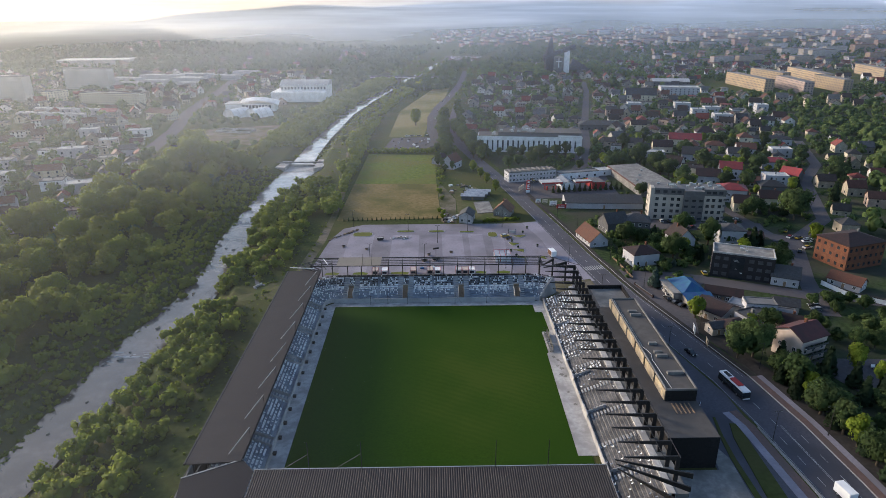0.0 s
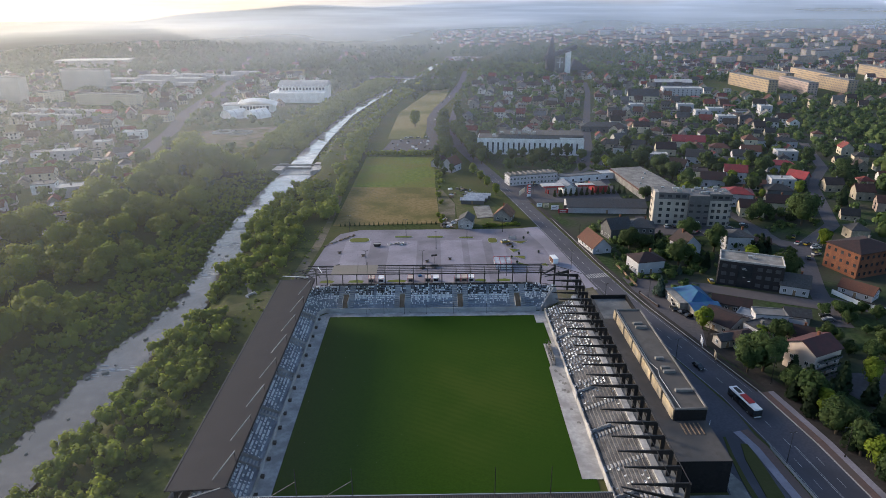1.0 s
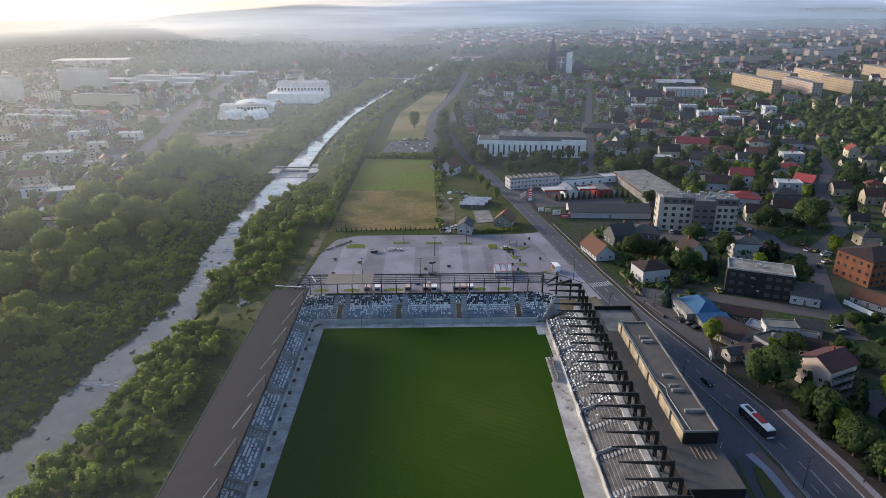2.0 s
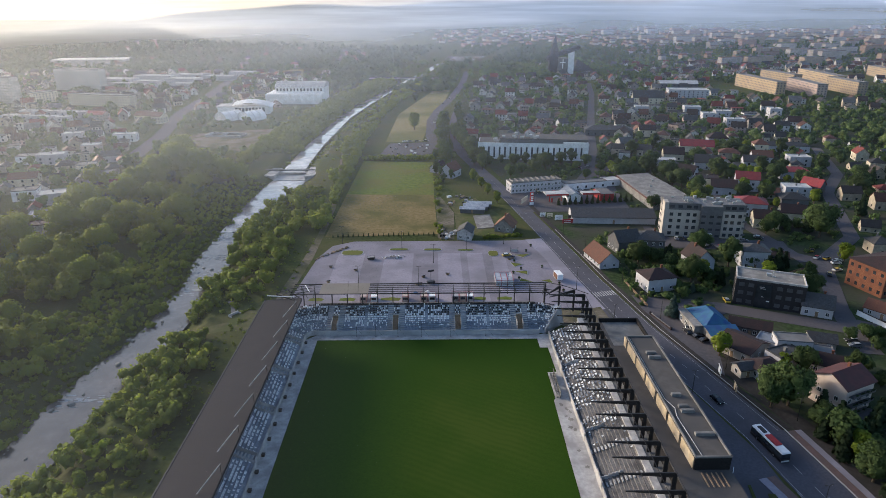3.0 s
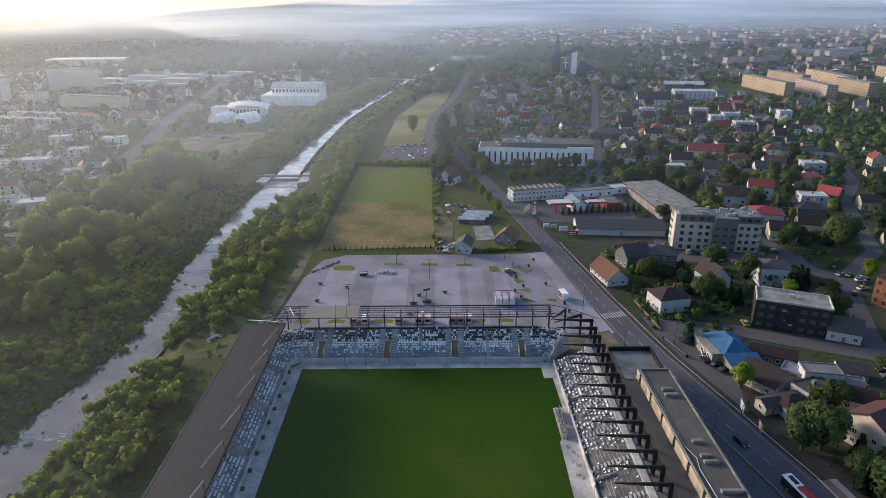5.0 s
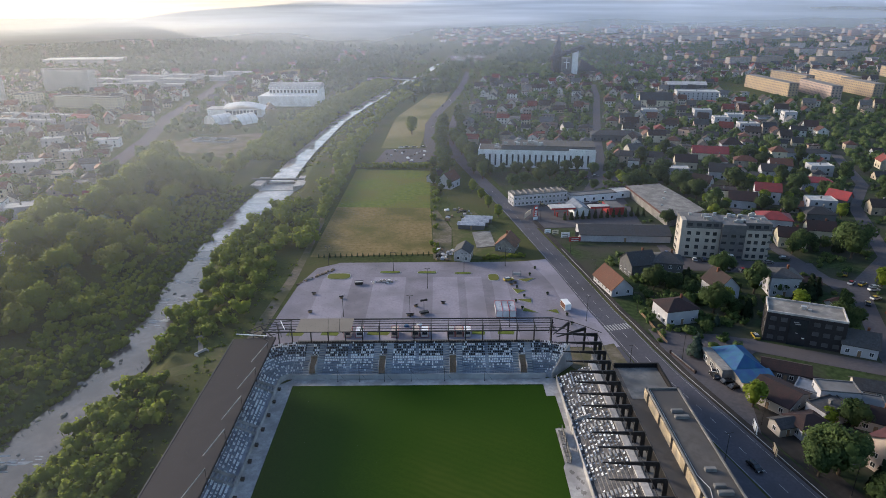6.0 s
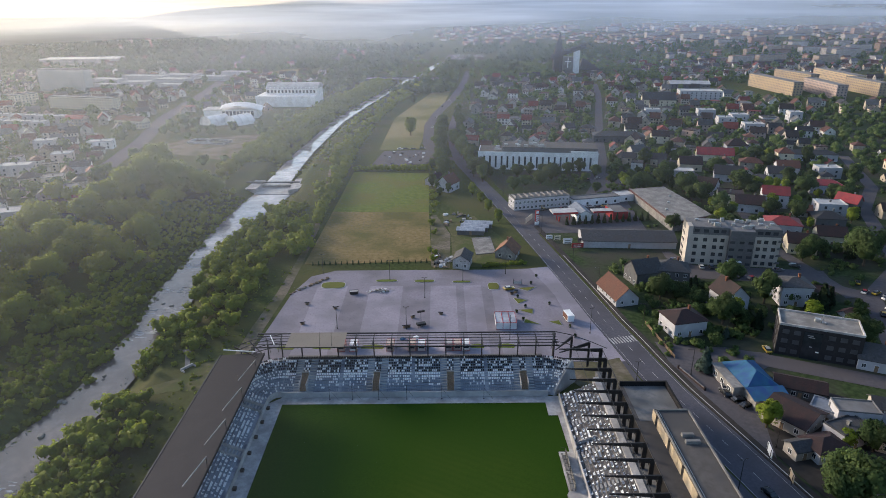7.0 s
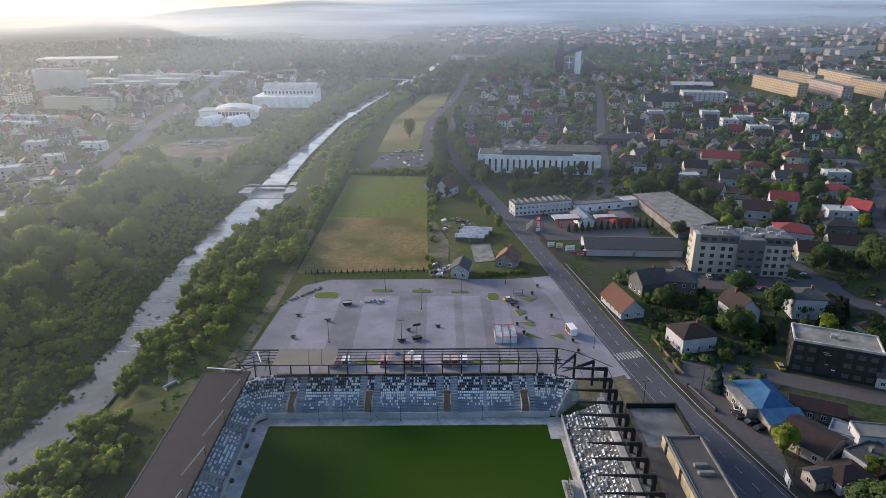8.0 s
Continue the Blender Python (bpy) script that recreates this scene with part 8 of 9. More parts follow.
# ---------------------------------------------------------------- morning haze painted on a sheet, and mist banks, over the valley
def mist_mat():
    m = bpy.data.materials.new("mist")
    m.use_nodes = True
    n, l = m.node_tree.nodes, m.node_tree.links
    n.remove(n["Principled BSDF"])
    d = n.new("ShaderNodeBsdfDiffuse")
    # haze tint painted from blue skylit side to warm sunlit side
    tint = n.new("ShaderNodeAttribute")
    tint.attribute_name = "haze_light_tint"
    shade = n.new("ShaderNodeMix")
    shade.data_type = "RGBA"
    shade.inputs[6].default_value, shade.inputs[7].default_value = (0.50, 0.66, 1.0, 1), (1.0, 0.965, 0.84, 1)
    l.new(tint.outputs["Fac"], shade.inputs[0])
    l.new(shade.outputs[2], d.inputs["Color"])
    # normal fixed towards the sun, so the haze is lit whichever way the sheet lies
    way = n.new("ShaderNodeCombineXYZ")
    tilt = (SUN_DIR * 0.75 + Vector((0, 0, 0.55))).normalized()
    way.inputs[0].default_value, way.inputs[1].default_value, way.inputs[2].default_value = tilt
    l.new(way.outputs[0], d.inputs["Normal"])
    t2 = n.new("ShaderNodeBsdfTranslucent")
    t2.inputs["Color"].default_value = (0.86, 0.88, 0.9, 1)
    both = n.new("ShaderNodeMixShader")
    both.inputs[0].default_value = 0.02
    l.new(d.outputs[0], both.inputs[1])
    l.new(t2.outputs[0], both.inputs[2])
    gl = n.new("ShaderNodeBsdfGlossy")
    gl.inputs["Roughness"].default_value = 0.72
    gl.inputs["Color"].default_value = (0.9, 0.9, 0.9, 1)
    haze = n.new("ShaderNodeMixShader")
    haze.inputs[0].default_value = 0.06
    l.new(both.outputs[0], haze.inputs[1])
    l.new(gl.outputs[0], haze.inputs[2])
    t = n.new("ShaderNodeBsdfTransparent")
    at = n.new("ShaderNodeAttribute")
    at.attribute_name = "mist_amount"
    g = n.new("ShaderNodeNewGeometry")
    nz = n.new("ShaderNodeTexNoise")
    nz.inputs["Scale"].default_value = 0.0022
    nz.inputs["Detail"].default_value = 4
    l.new(g.outputs["Position"], nz.inputs["Vector"])
    mr = n.new("ShaderNodeMapRange")
    mr.inputs[1].default_value, mr.inputs[2].default_value = 0.3, 0.7
    mr.inputs[3].default_value, mr.inputs[4].default_value = 0.7, 1.2
    l.new(nz.outputs["Fac"], mr.inputs[0])
    mu = n.new("ShaderNodeMath")
    mu.operation = "MULTIPLY"
    mu.use_clamp = True
    l.new(at.outputs["Fac"], mu.inputs[0])
    l.new(mr.outputs[0], mu.inputs[1])
    ms = n.new("ShaderNodeMixShader")
    l.new(mu.outputs[0], ms.inputs[0])
    l.new(t.outputs[0], ms.inputs[1])
    l.new(haze.outputs[0], ms.inputs[2])
    l.new(ms.outputs[0], n["Material Output"].inputs["Surface"])
    return m


def build_mist():
    """A thin rising sheet with painted haze, thicker up the valley and over the river side."""
    xs = np.concatenate([np.linspace(-5400, -800, 20)[:-1], np.linspace(-800, 800, 41), np.linspace(800, 5400, 20)[1:]])
    ys = np.concatenate([np.linspace(-850, 0, 8)[:-1], np.linspace(0, 1200, 49)[:-1], np.linspace(1200, 4850, 40)])
    gx, gy = np.meshgrid(xs, ys)
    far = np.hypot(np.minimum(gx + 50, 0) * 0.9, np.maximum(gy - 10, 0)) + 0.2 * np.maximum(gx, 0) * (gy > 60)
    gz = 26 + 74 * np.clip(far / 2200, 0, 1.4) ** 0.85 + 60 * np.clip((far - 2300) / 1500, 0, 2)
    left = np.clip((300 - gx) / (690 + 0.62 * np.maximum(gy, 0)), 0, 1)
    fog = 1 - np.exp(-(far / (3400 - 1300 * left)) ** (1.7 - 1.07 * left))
    # the left-hand terms also paint a thin glare veil on the sun side
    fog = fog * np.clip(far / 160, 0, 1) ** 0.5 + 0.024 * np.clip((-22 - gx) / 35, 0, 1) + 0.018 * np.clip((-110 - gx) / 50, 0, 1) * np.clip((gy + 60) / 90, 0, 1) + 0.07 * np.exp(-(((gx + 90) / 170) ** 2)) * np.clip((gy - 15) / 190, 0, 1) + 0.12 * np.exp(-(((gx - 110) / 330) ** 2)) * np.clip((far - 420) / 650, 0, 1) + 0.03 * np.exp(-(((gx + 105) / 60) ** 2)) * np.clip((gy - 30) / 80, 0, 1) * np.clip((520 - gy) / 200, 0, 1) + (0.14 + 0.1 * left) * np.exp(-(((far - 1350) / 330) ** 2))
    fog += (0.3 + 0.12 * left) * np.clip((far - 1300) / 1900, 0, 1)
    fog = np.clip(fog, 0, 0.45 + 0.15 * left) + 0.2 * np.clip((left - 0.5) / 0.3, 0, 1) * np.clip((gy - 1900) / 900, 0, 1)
    w = len(xs)
    i = (np.arange(len(ys) - 1)[:, None] * w + np.arange(w - 1)[None]).ravel()
    f = np.stack([i, i + 1, i + 1 + w, i + w], -1)
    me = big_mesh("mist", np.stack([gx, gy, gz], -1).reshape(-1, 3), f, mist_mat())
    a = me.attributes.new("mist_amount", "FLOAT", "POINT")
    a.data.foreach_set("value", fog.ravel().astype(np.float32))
    a = me.attributes.new("haze_light_tint", "FLOAT", "POINT")
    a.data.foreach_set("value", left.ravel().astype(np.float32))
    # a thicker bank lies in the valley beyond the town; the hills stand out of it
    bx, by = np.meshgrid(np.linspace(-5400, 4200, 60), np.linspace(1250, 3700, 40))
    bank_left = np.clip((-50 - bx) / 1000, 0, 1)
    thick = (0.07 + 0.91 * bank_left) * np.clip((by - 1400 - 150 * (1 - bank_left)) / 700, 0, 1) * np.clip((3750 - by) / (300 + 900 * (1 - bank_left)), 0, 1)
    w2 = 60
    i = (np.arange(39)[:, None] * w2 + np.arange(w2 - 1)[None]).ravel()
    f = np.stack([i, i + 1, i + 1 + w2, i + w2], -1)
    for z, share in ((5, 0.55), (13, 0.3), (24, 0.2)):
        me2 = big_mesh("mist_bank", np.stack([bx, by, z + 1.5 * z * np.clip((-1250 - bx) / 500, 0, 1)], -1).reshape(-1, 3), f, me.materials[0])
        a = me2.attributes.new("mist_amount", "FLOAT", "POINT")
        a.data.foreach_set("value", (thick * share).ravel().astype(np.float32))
        a = me2.attributes.new("haze_light_tint", "FLOAT", "POINT")
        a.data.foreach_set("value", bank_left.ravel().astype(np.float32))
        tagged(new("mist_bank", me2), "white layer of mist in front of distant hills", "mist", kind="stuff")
    for p in me.polygons:
        p.use_smooth = True
    tagged(new("mist", me), "thin sheet of painted morning haze over the valley", "mist", kind="stuff")


build_mist()


# ---------------------------------------------------------------- vehicles, lamps and clutter
def wheel_parts(owner, xs, half, r):
    for x in xs:
        for sg in (-1, 1):
            w = part("wheel", Shape().tube((x, sg * (half - 0.1), r), (x, sg * (half + 0.08), r), r, r, 10), M_RUBBER, owner)
            part("rim", Shape().tube((x, sg * (half + 0.05), r), (x, sg * (half + 0.1), r), r * 0.6, r * 0.6, 8), M_GALV, w)


def car_at(x, y, rot, z=0.12, paint=None, label="parked passenger car with dark windows"):
    paint = paint or M_CARS
    g = thing("car", pose(x, y, z, 0, 0, rot), label, "car", "parked cars" if paint is M_CARS else "")
    prof = [(-2.1, 0.35), (2.15, 0.35), (2.2, 0.7), (1.3, 0.95), (-1.95, 1.0), (-2.2, 0.8)]
    s = Shape()
    n = len(prof)
    s.add([(a, -0.86, b) for a, b in prof] + [(a, 0.86, b) for a, b in prof], [tuple(range(n - 1, -1, -1))[::-1], tuple(range(2 * n - 1, n - 1, -1))] + [(i, n + i, n + (i + 1) % n, (i + 1) % n) for i in range(n)])
    part("body", s, paint, g)
    s = Shape().add([(-1.8, -0.8, 0.98), (1.2, -0.8, 0.93), (0.45, -0.66, 1.42), (-1.2, -0.66, 1.45), (-1.8, 0.8, 0.98), (1.2, 0.8, 0.93), (0.45, 0.66, 1.42), (-1.2, 0.66, 1.45)], [(0, 1, 2, 3), (7, 6, 5, 4), (1, 5, 6, 2), (4, 0, 3, 7)])
    part("windows", s, M_GLASS, g, "dark side windows and windscreen")
    part("roof", Shape().add([(-1.22, -0.67, 1.44), (0.47, -0.67, 1.42), (0.47, 0.67, 1.42), (-1.22, 0.67, 1.44), (-1.1, -0.6, 1.49), (0.35, -0.6, 1.47), (0.35, 0.6, 1.47), (-1.1, 0.6, 1.49)], [(4, 5, 6, 7), (0, 1, 5, 4), (1, 2, 6, 5), (2, 3, 7, 6), (3, 0, 4, 7)]), paint, g)
    for sg in (-1, 1):
        part("headlight", Shape().box(2.1, sg * 0.65 - 0.18, 0.62, 2.22, sg * 0.65 + 0.18, 0.76), M_LAMPGLASS, g)
    wheel_parts(g, (-1.3, 1.35), 0.8, 0.32)
    return g


def build_vehicles():
    first = car_at(91.6, 13.2, 100)
    car_at(83.0, -37, 286, paint=M_BLACKPAINT, label="black passenger car on the main road")
    for x, y, a in ((92.2, 0.0, 10), (93.2, -2.6, 20), (89.6, 3.4, 95)):
        car_at(x, y, a, paint=M_BLACKPAINT, label="dark parked car in front of the blue roofed shop")
    r = random.Random(4)
    for x, y, a in ((92.3, 9.8, 100), (90.8, 6.6, 80), (108.9, 104.3, 60), (110.5, 101.2, 60), (112, 98.8, 60), (118.5, 96, 80), (122.5, 95.8, 80), (129.5, 95, 80), (125.8, 84.5, 30), (130.3, 86, 40), (134.6, 84, 20), (137.3, 81.7, 10), (139.8, 84, 20),
                    (149.1, 92.2, 10), (158.3, 96.6, -20), (105.5, 61.3, 10), (113.3, 27.5, 80), (142, -3.8, 170), (141.2, -7.1, 170), (137.5, -47.9, 150), (174.5, 79, 60), (171.8, 70.2, 40), (175.5, 69, 30), (176.7, 63.8, 0), (178.5, 66, 0),
                    (52.8, 188, 14), (64.4, 176.5, 20), (73.9, 178, 40), (90.3, 181.5, 10), (94.3, 180, 10), (98.8, 183, 20), (34.8, 75.8, 20), (-22, 330, 10), (-18, 331, 5), (-12, 331, 8), (-5, 332, 12), (-26, 318, 80), (101, 236, 20), (108, 240, 20), (115, 238, 25), (120, 228, 100), (172.5, 56, 20), (166.7, 51.5, 60),
                    (2, 420, 88), (5, 470, 80), (12, 540, 75), (33, 690, 80), (20, 580, 78)):
        copy_thing(first, pose(x, y, 0.13, 0, 0, a + r.uniform(-6, 6)))
    # articulated parts of a town bus
    g = thing("city_bus", pose(87.9, -57.5, 0.12, 0, 0, -80), "long white, red and black city bus on the road", "bus")
    part("body", Shape().add([(-5.9, -1.25, 0.35), (5.9, -1.25, 0.35), (5.9, 1.25, 0.35), (-5.9, 1.25, 0.35), (-5.9, -1.25, 1.2), (5.95, -1.25, 1.2), (5.95, 1.25, 1.2), (-5.9, 1.25, 1.2)], [(0, 3, 2, 1), (0, 1, 5, 4), (1, 2, 6, 5), (2, 3, 7, 6), (3, 0, 4, 7)]), M_STEEL, g, "dark lower body")
    part("windows", Shape().box(-5.88, -1.24, 1.2, 5.9, 1.24, 2.6), M_GLASS, g, "dark band of windows")
    part("roof", Shape().add([(-5.9, -1.25, 2.6), (5.9, -1.25, 2.6), (5.9, 1.25, 2.6), (-5.9, 1.25, 2.6), (-5.8, -1.1, 2.95), (5.7, -1.1, 2.95), (5.7, 1.1, 2.95), (-5.8, 1.1, 2.95)], [(4, 5, 6, 7), (0, 1, 5, 4), (1, 2, 6, 5), (2, 3, 7, 6), (3, 0, 4, 7)]), M_WHITE, g, "white roof")
    part("roof_pod", Shape().box(-1.2, -0.85, 2.95, 3.0, 0.85, 3.25), M_RED, g, "red roof pod")
    part("roof_pod", Shape().box(-4.8, -0.5, 2.95, -2.2, 0.5, 3.2), M_STEEL, g, "dark roof unit")
    part("bumper", Shape().box(5.9, -1.1, 0.35, 6.02, 1.1, 0.7), M_WHITE, g)
    wheel_parts(g, (-3.4, 3.2), 1.18, 0.48)
    v = thing("delivery_van", pose(94.0, -103, 0.12, 0, 0, -80), "white box delivery van on the road", "van")
    part("cargo_box", Shape().box(-3.4, -1.1, 0.7, 1.2, 1.1, 3.0), M_WHITE, v)
    part("cab", Shape().add([(1.25, -1, 0.5), (3.1, -1, 0.5), (3.2, -1, 1.2), (2.3, -0.9, 2.1), (1.25, -0.9, 2.2), (1.25, 1, 0.5), (3.1, 1, 0.5), (3.2, 1, 1.2), (2.3, 0.9, 2.1), (1.25, 0.9, 2.2)], [(0, 1, 2, 3, 4), (9, 8, 7, 6, 5), (2, 7, 8, 3), (3, 8, 9, 4), (1, 6, 7, 2)]), M_WHITE, v)
    part("chassis", Shape().box(-3.4, -0.9, 0.4, 3.0, 0.9, 0.7), M_STEEL, v)
    wheel_parts(v, (-2.2, 2.2), 0.95, 0.38)
    t = thing("box_trailer", pose(53.2, 49.5, 0.12, 0, 0, 100), "white box trailer with an orange side on the forecourt", "trailer")
    part("box", Shape().box(-2.4, -1.2, 0.7, 2.4, 1.2, 3.1), M_WHITE, t)
    part("side_panel", Shape().box(-2.2, 1.2, 0.9, 2.2, 1.24, 2.9), M_ORANGEROOF, t, "orange printed side")
    part("drawbar", Shape().beam((2.4, 0, 0.6), (3.8, 0, 0.5), 0.12, 0.12), M_STEEL, t)
    wheel_parts(t, (-0.5, 0.5), 1.0, 0.35)


build_vehicles()


def lamp_post(x, y, h, arms, rot=0):
    g = thing("street_lamp", pose(x, y, 0.1, 0, 0, rot), "tall dark street lamp with a slim arm", "street lamp", "street lamps")
    part("pole", Shape().tube((0, 0, 0), (0, 0, h), 0.11, 0.06, 8), M_STEEL, g)
    part("base", Shape().tube((0, 0, 0), (0, 0, 0.5), 0.2, 0.18, 8), M_STEEL, g)
    for sg in arms:
        part("arm", Shape().tube((0, 0, h - 0.05), (sg * 1.5, 0, h + 0.15), 0.05, 0.04, 6), M_STEEL, g)
        hd = part("lamp_head", Shape().box(sg * 1.8 - 0.3, -0.13, h + 0.08, sg * 1.8 + 0.3, 0.13, h + 0.2), M_STEEL, g)
        part("lens", Shape().box(sg * 1.8 - 0.28, -0.11, h + 0.055, sg * 1.8 + 0.28, 0.11, h + 0.075), M_LAMPGLASS, hd)
    return g


def build_lamps():
    two = lamp_post(-12.7, 86.0, 8.5, (-0.45, 0.45))
    for x, y in ((17.0, 84.3), (-41.1, 93.2), (1.9, 68.7), (35, 91.1), (-28.1, 44.7), (-4, 44), (31, 36)):
        copy_thing(two, pose(x, y, 0.1, 0, 0, 90 if x > 30 else 0))
    one = lamp_post(87.2, -82, 9.5, (-0.4, 0.4), 10)
    for x, y, a in ((90, -120, 10), (76, -36, 15), (64.5, 6, 15), (58.8, 40, 15)):
        copy_thing(one, pose(x, y, 0.1, 0, 0, a))
    r = lamp_post(103.2, -79.5, 9, (-1,), 10)
    for x, y in ((101.0, -46.5), (92.8, -20), (83.5, 13.5), (78.2, 44.5), (70, 76), (65.5, 104), (57.5, 141), (45, 205), (107, -110), (38, 240)):
        copy_thing(r, pose(x, y, 0.1, 0, 0, 12))


build_lamps()


def boulder(r, a):
    me = Shape()
    n, m = 7, 4
    v = [(0, 0, -0.3 * a)]
    for j in range(m):
        z = -0.25 + 0.8 * j / (m - 1)
        for i in range(n):
            q = a * (1.0 - 0.55 * max(0, z) ** 1.5) * r.uniform(0.8, 1.15)
            v.append((q * math.cos(i * math.tau / n), q * 0.8 * math.sin(i * math.tau / n), z * a))
    v.append((0, 0, 0.62 * a))
    f = [(0, 1 + (i + 1) % n, 1 + i) for i in range(n)]
    for j in range(m - 1):
        b = 1 + j * n
        f += [(b + i, b + (i + 1) % n, b + n + (i + 1) % n, b + n + i) for i in range(n)]
    e = 1 + (m - 1) * n
    f += [(e + i, e + (i + 1) % n, len(v) - 1) for i in range(n)]
    return me.add(v, f)




def build_car_park_clutter():
    g = thing("cabin_row", pose(30.6, 47.5, 0.1, 0, 0, 0), "row of three grey site cabins with red frames", "site cabins")
    for k in range(3):
        x = -3.6 + k * 2.4
        c = part("cabin", Shape().box(x + 0.08, -4.2, 0.1, x + 2.32, 4.2, 2.5), M_CONCB, g, "dull grey cabin walls")
        part("cabin_front", Shape().box(x + 0.1, -4.24, 0.12, x + 2.3, -4.2, 2.48), M_WHITE, c, "white front panel")
        part("cabin_frame", Shape().box(x, -4.26, 0, x + 0.1, -4.1, 2.6).box(x + 2.3, -4.26, 0, x + 2.4, -4.1, 2.6).box(x, -4.26, 2.5, x + 2.4, -4.1, 2.62).box(x, -4.26, 0, x + 2.4, -4.1, 0.12).box(x, 4.1, 2.5, x + 2.4, 4.26, 2.62).box(x, -4.1, 2.5, x + 0.1, 4.1, 2.62).box(x + 2.3, -4.1, 2.5, x + 2.4, 4.1, 2.62), M_RED, c, "red steel frame")
    booths = {}
    for x, tone in ((-24.6, 0), (-20.6, 1), (-8.6, 0), (-1.6, 0), (1.6, 1), (10.4, 2), (13.2, 0), (16.0, 1)):
        if tone in booths:
            copy_thing(booths[tone], pose(x, 31.0, 0.1))
            continue
        label = ("dull pink site booth with a red frame", "white site booth with a red frame", "grey site booth with a red frame")[tone]
        b = booths[tone] = thing("site_booth", pose(x, 31.0, 0.1), label, "booth", "booths behind the stand")
        part("body", Shape().box(-1.2, -1.9, 0.1, 1.2, 1.9, 2.4), (M_PINK, M_WHITE, M_ROOFLT)[tone], b)
        s = Shape()
        for u in (-1.28, 1.2):
            s.box(u, -1.98, 0, u + 0.08, -1.9, 2.5).box(u, 1.9, 0, u + 0.08, 1.98, 2.5).box(u, -1.98, 2.42, u + 0.08, 1.98, 2.5)
        s.box(-1.2, -1.98, 2.42, 1.2, -1.9, 2.5).box(-1.2, 1.9, 2.42, 1.2, 1.98, 2.5).box(-1.2, -1.98, 0, 1.2, -1.9, 0.1)
        part("frame", s, M_RED, b, "red steel frame")
        part("pane", Shape().box(-0.9, -1.94, 1.0, 0.9, -1.9, 2.0), M_GLASS, b)
    t = thing("tarpaulin_heap", pose(-5.0, 37.0, 0.1, 0, 0, 20), "crumpled blue tarpaulin and white sheet on the setts", "tarpaulin")
    part("blue_sheet", boulder(random.Random(3), 1.0), M_BLUEROOF, t)
    part("white_sheet", boulder(random.Random(5), 1.2), M_WHITE, t, at=pose(4.4, -1.0, 0))
    g = thing("floodlight_trailer", pose(1.0, 46.5, 0.1, 0, 0, 20), "dark mobile floodlight rig on the car park", "floodlight rig")
    part("chassis", Shape().box(-1.6, -0.8, 0.4, 1.6, 0.8, 1.1), M_STEEL, g)
    part("mast", Shape().tube((0, 0, 1.1), (0, 0, 5.6), 0.09, 0.07), M_STEEL, g)
    for sg in (-1, 1):
        part("lamp", Shape().box(sg * 0.7 - 0.6, -0.2, 5.2, sg * 0.7 + 0.6, 0.2, 5.9), M_STEEL, g)
        part("outrigger", Shape().beam((sg * 0.7, 0, 0.4), (sg * 1.5, sg * 1.6, 0), 0.1, 0.1), M_STEEL, g)
    wheel_parts(g, (0.0,), 0.8, 0.35)
    r = random.Random(17)
    heap = thing("rubble_heap", pose(-15.5, 75.0, 0.08), "heap of pale rubble, sheets and blue tarpaulin", "rubble heap")
    for k in range(46):
        x, y = r.gauss(0, 2.2), r.gauss(0, 0.9)
        a = r.uniform(0.15, 0.6)
        m = pose(x, y, 0.3 * r.random() + max(0, 0.8 - abs(x) * 0.25 - abs(y) * 0.4), r.uniform(-30, 30), r.uniform(-30, 30), r.uniform(0, 180))
        part("slab", Shape().box(-a, -a * 0.7, -0.06, a, a * 0.7, 0.12), r.choice((M_WHITE, M_CONC, M_CONC, M_TIMBER, M_CONCB, M_STONE)), heap, at=m)
    skip = thing("skip", pose(-25.8, 73, 0.1, 0, 0, 8), "open dark steel rubbish skip on the car park", "skip")
    part("trough", Shape().add([(-1.3, -0.8, 0), (1.3, -0.8, 0), (1.3, 0.8, 0), (-1.3, 0.8, 0), (-1.8, -0.9, 1.3), (1.8, -0.9, 1.3), (1.8, 0.9, 1.3), (-1.8, 0.9, 1.3)], [(0, 3, 2, 1), (0, 1, 5, 4), (1, 2, 6, 5), (2, 3, 7, 6), (3, 0, 4, 7)]), M_STEEL, skip)
    part("load", Shape().box(-1.6, -0.8, 0.9, 1.6, 0.8, 1.15), M_CONC, skip, "pale rubble load")
    bin_ = None
    for x, y, a in ((-42.2, 63.8, 10), (-40.8, 48.1, 30), (-4.6, 45.1, 10), (-3.4, 45.4, 10), (-2.1, 52.5, 40), (-31, 60, 20), (37.2, 73.0, 30), (35.6, 71.5, 10), (8, 55, 0)):
        if bin_:
            copy_thing(bin_, pose(x, y, 0.1, 0, 0, a))
            continue
        bin_ = thing("pallet_stack", pose(x, y, 0.1, 0, 0, a), "dark stack of pallets and pipes on the setts", "pallet stack", "pallet stacks")
        for k in range(4):
            part("pallet", Shape().box(-0.6, -0.4, k * 0.18, 0.6, 0.4, k * 0.18 + 0.03).box(-0.6, -0.4, k * 0.18 + 0.1, 0.6, 0.4, k * 0.18 + 0.14).box(-0.6, -0.05, k * 0.18 + 0.03, 0.6, 0.05, k * 0.18 + 0.1), M_TIMBER, bin_)
        part("pipe_bundle", Shape().tube((-0.9, 0.1, 0.85), (0.9, -0.1, 0.85), 0.16, 0.16), M_STEEL, bin_)
    f = thing("display_frame", pose(38.8, 80.8, 0.1), "low grey metal display frame", "frame")
    part("panel", Shape().box(-1.6, -0.1, 0.2, 1.6, 0.1, 1.4), M_CONC, f)
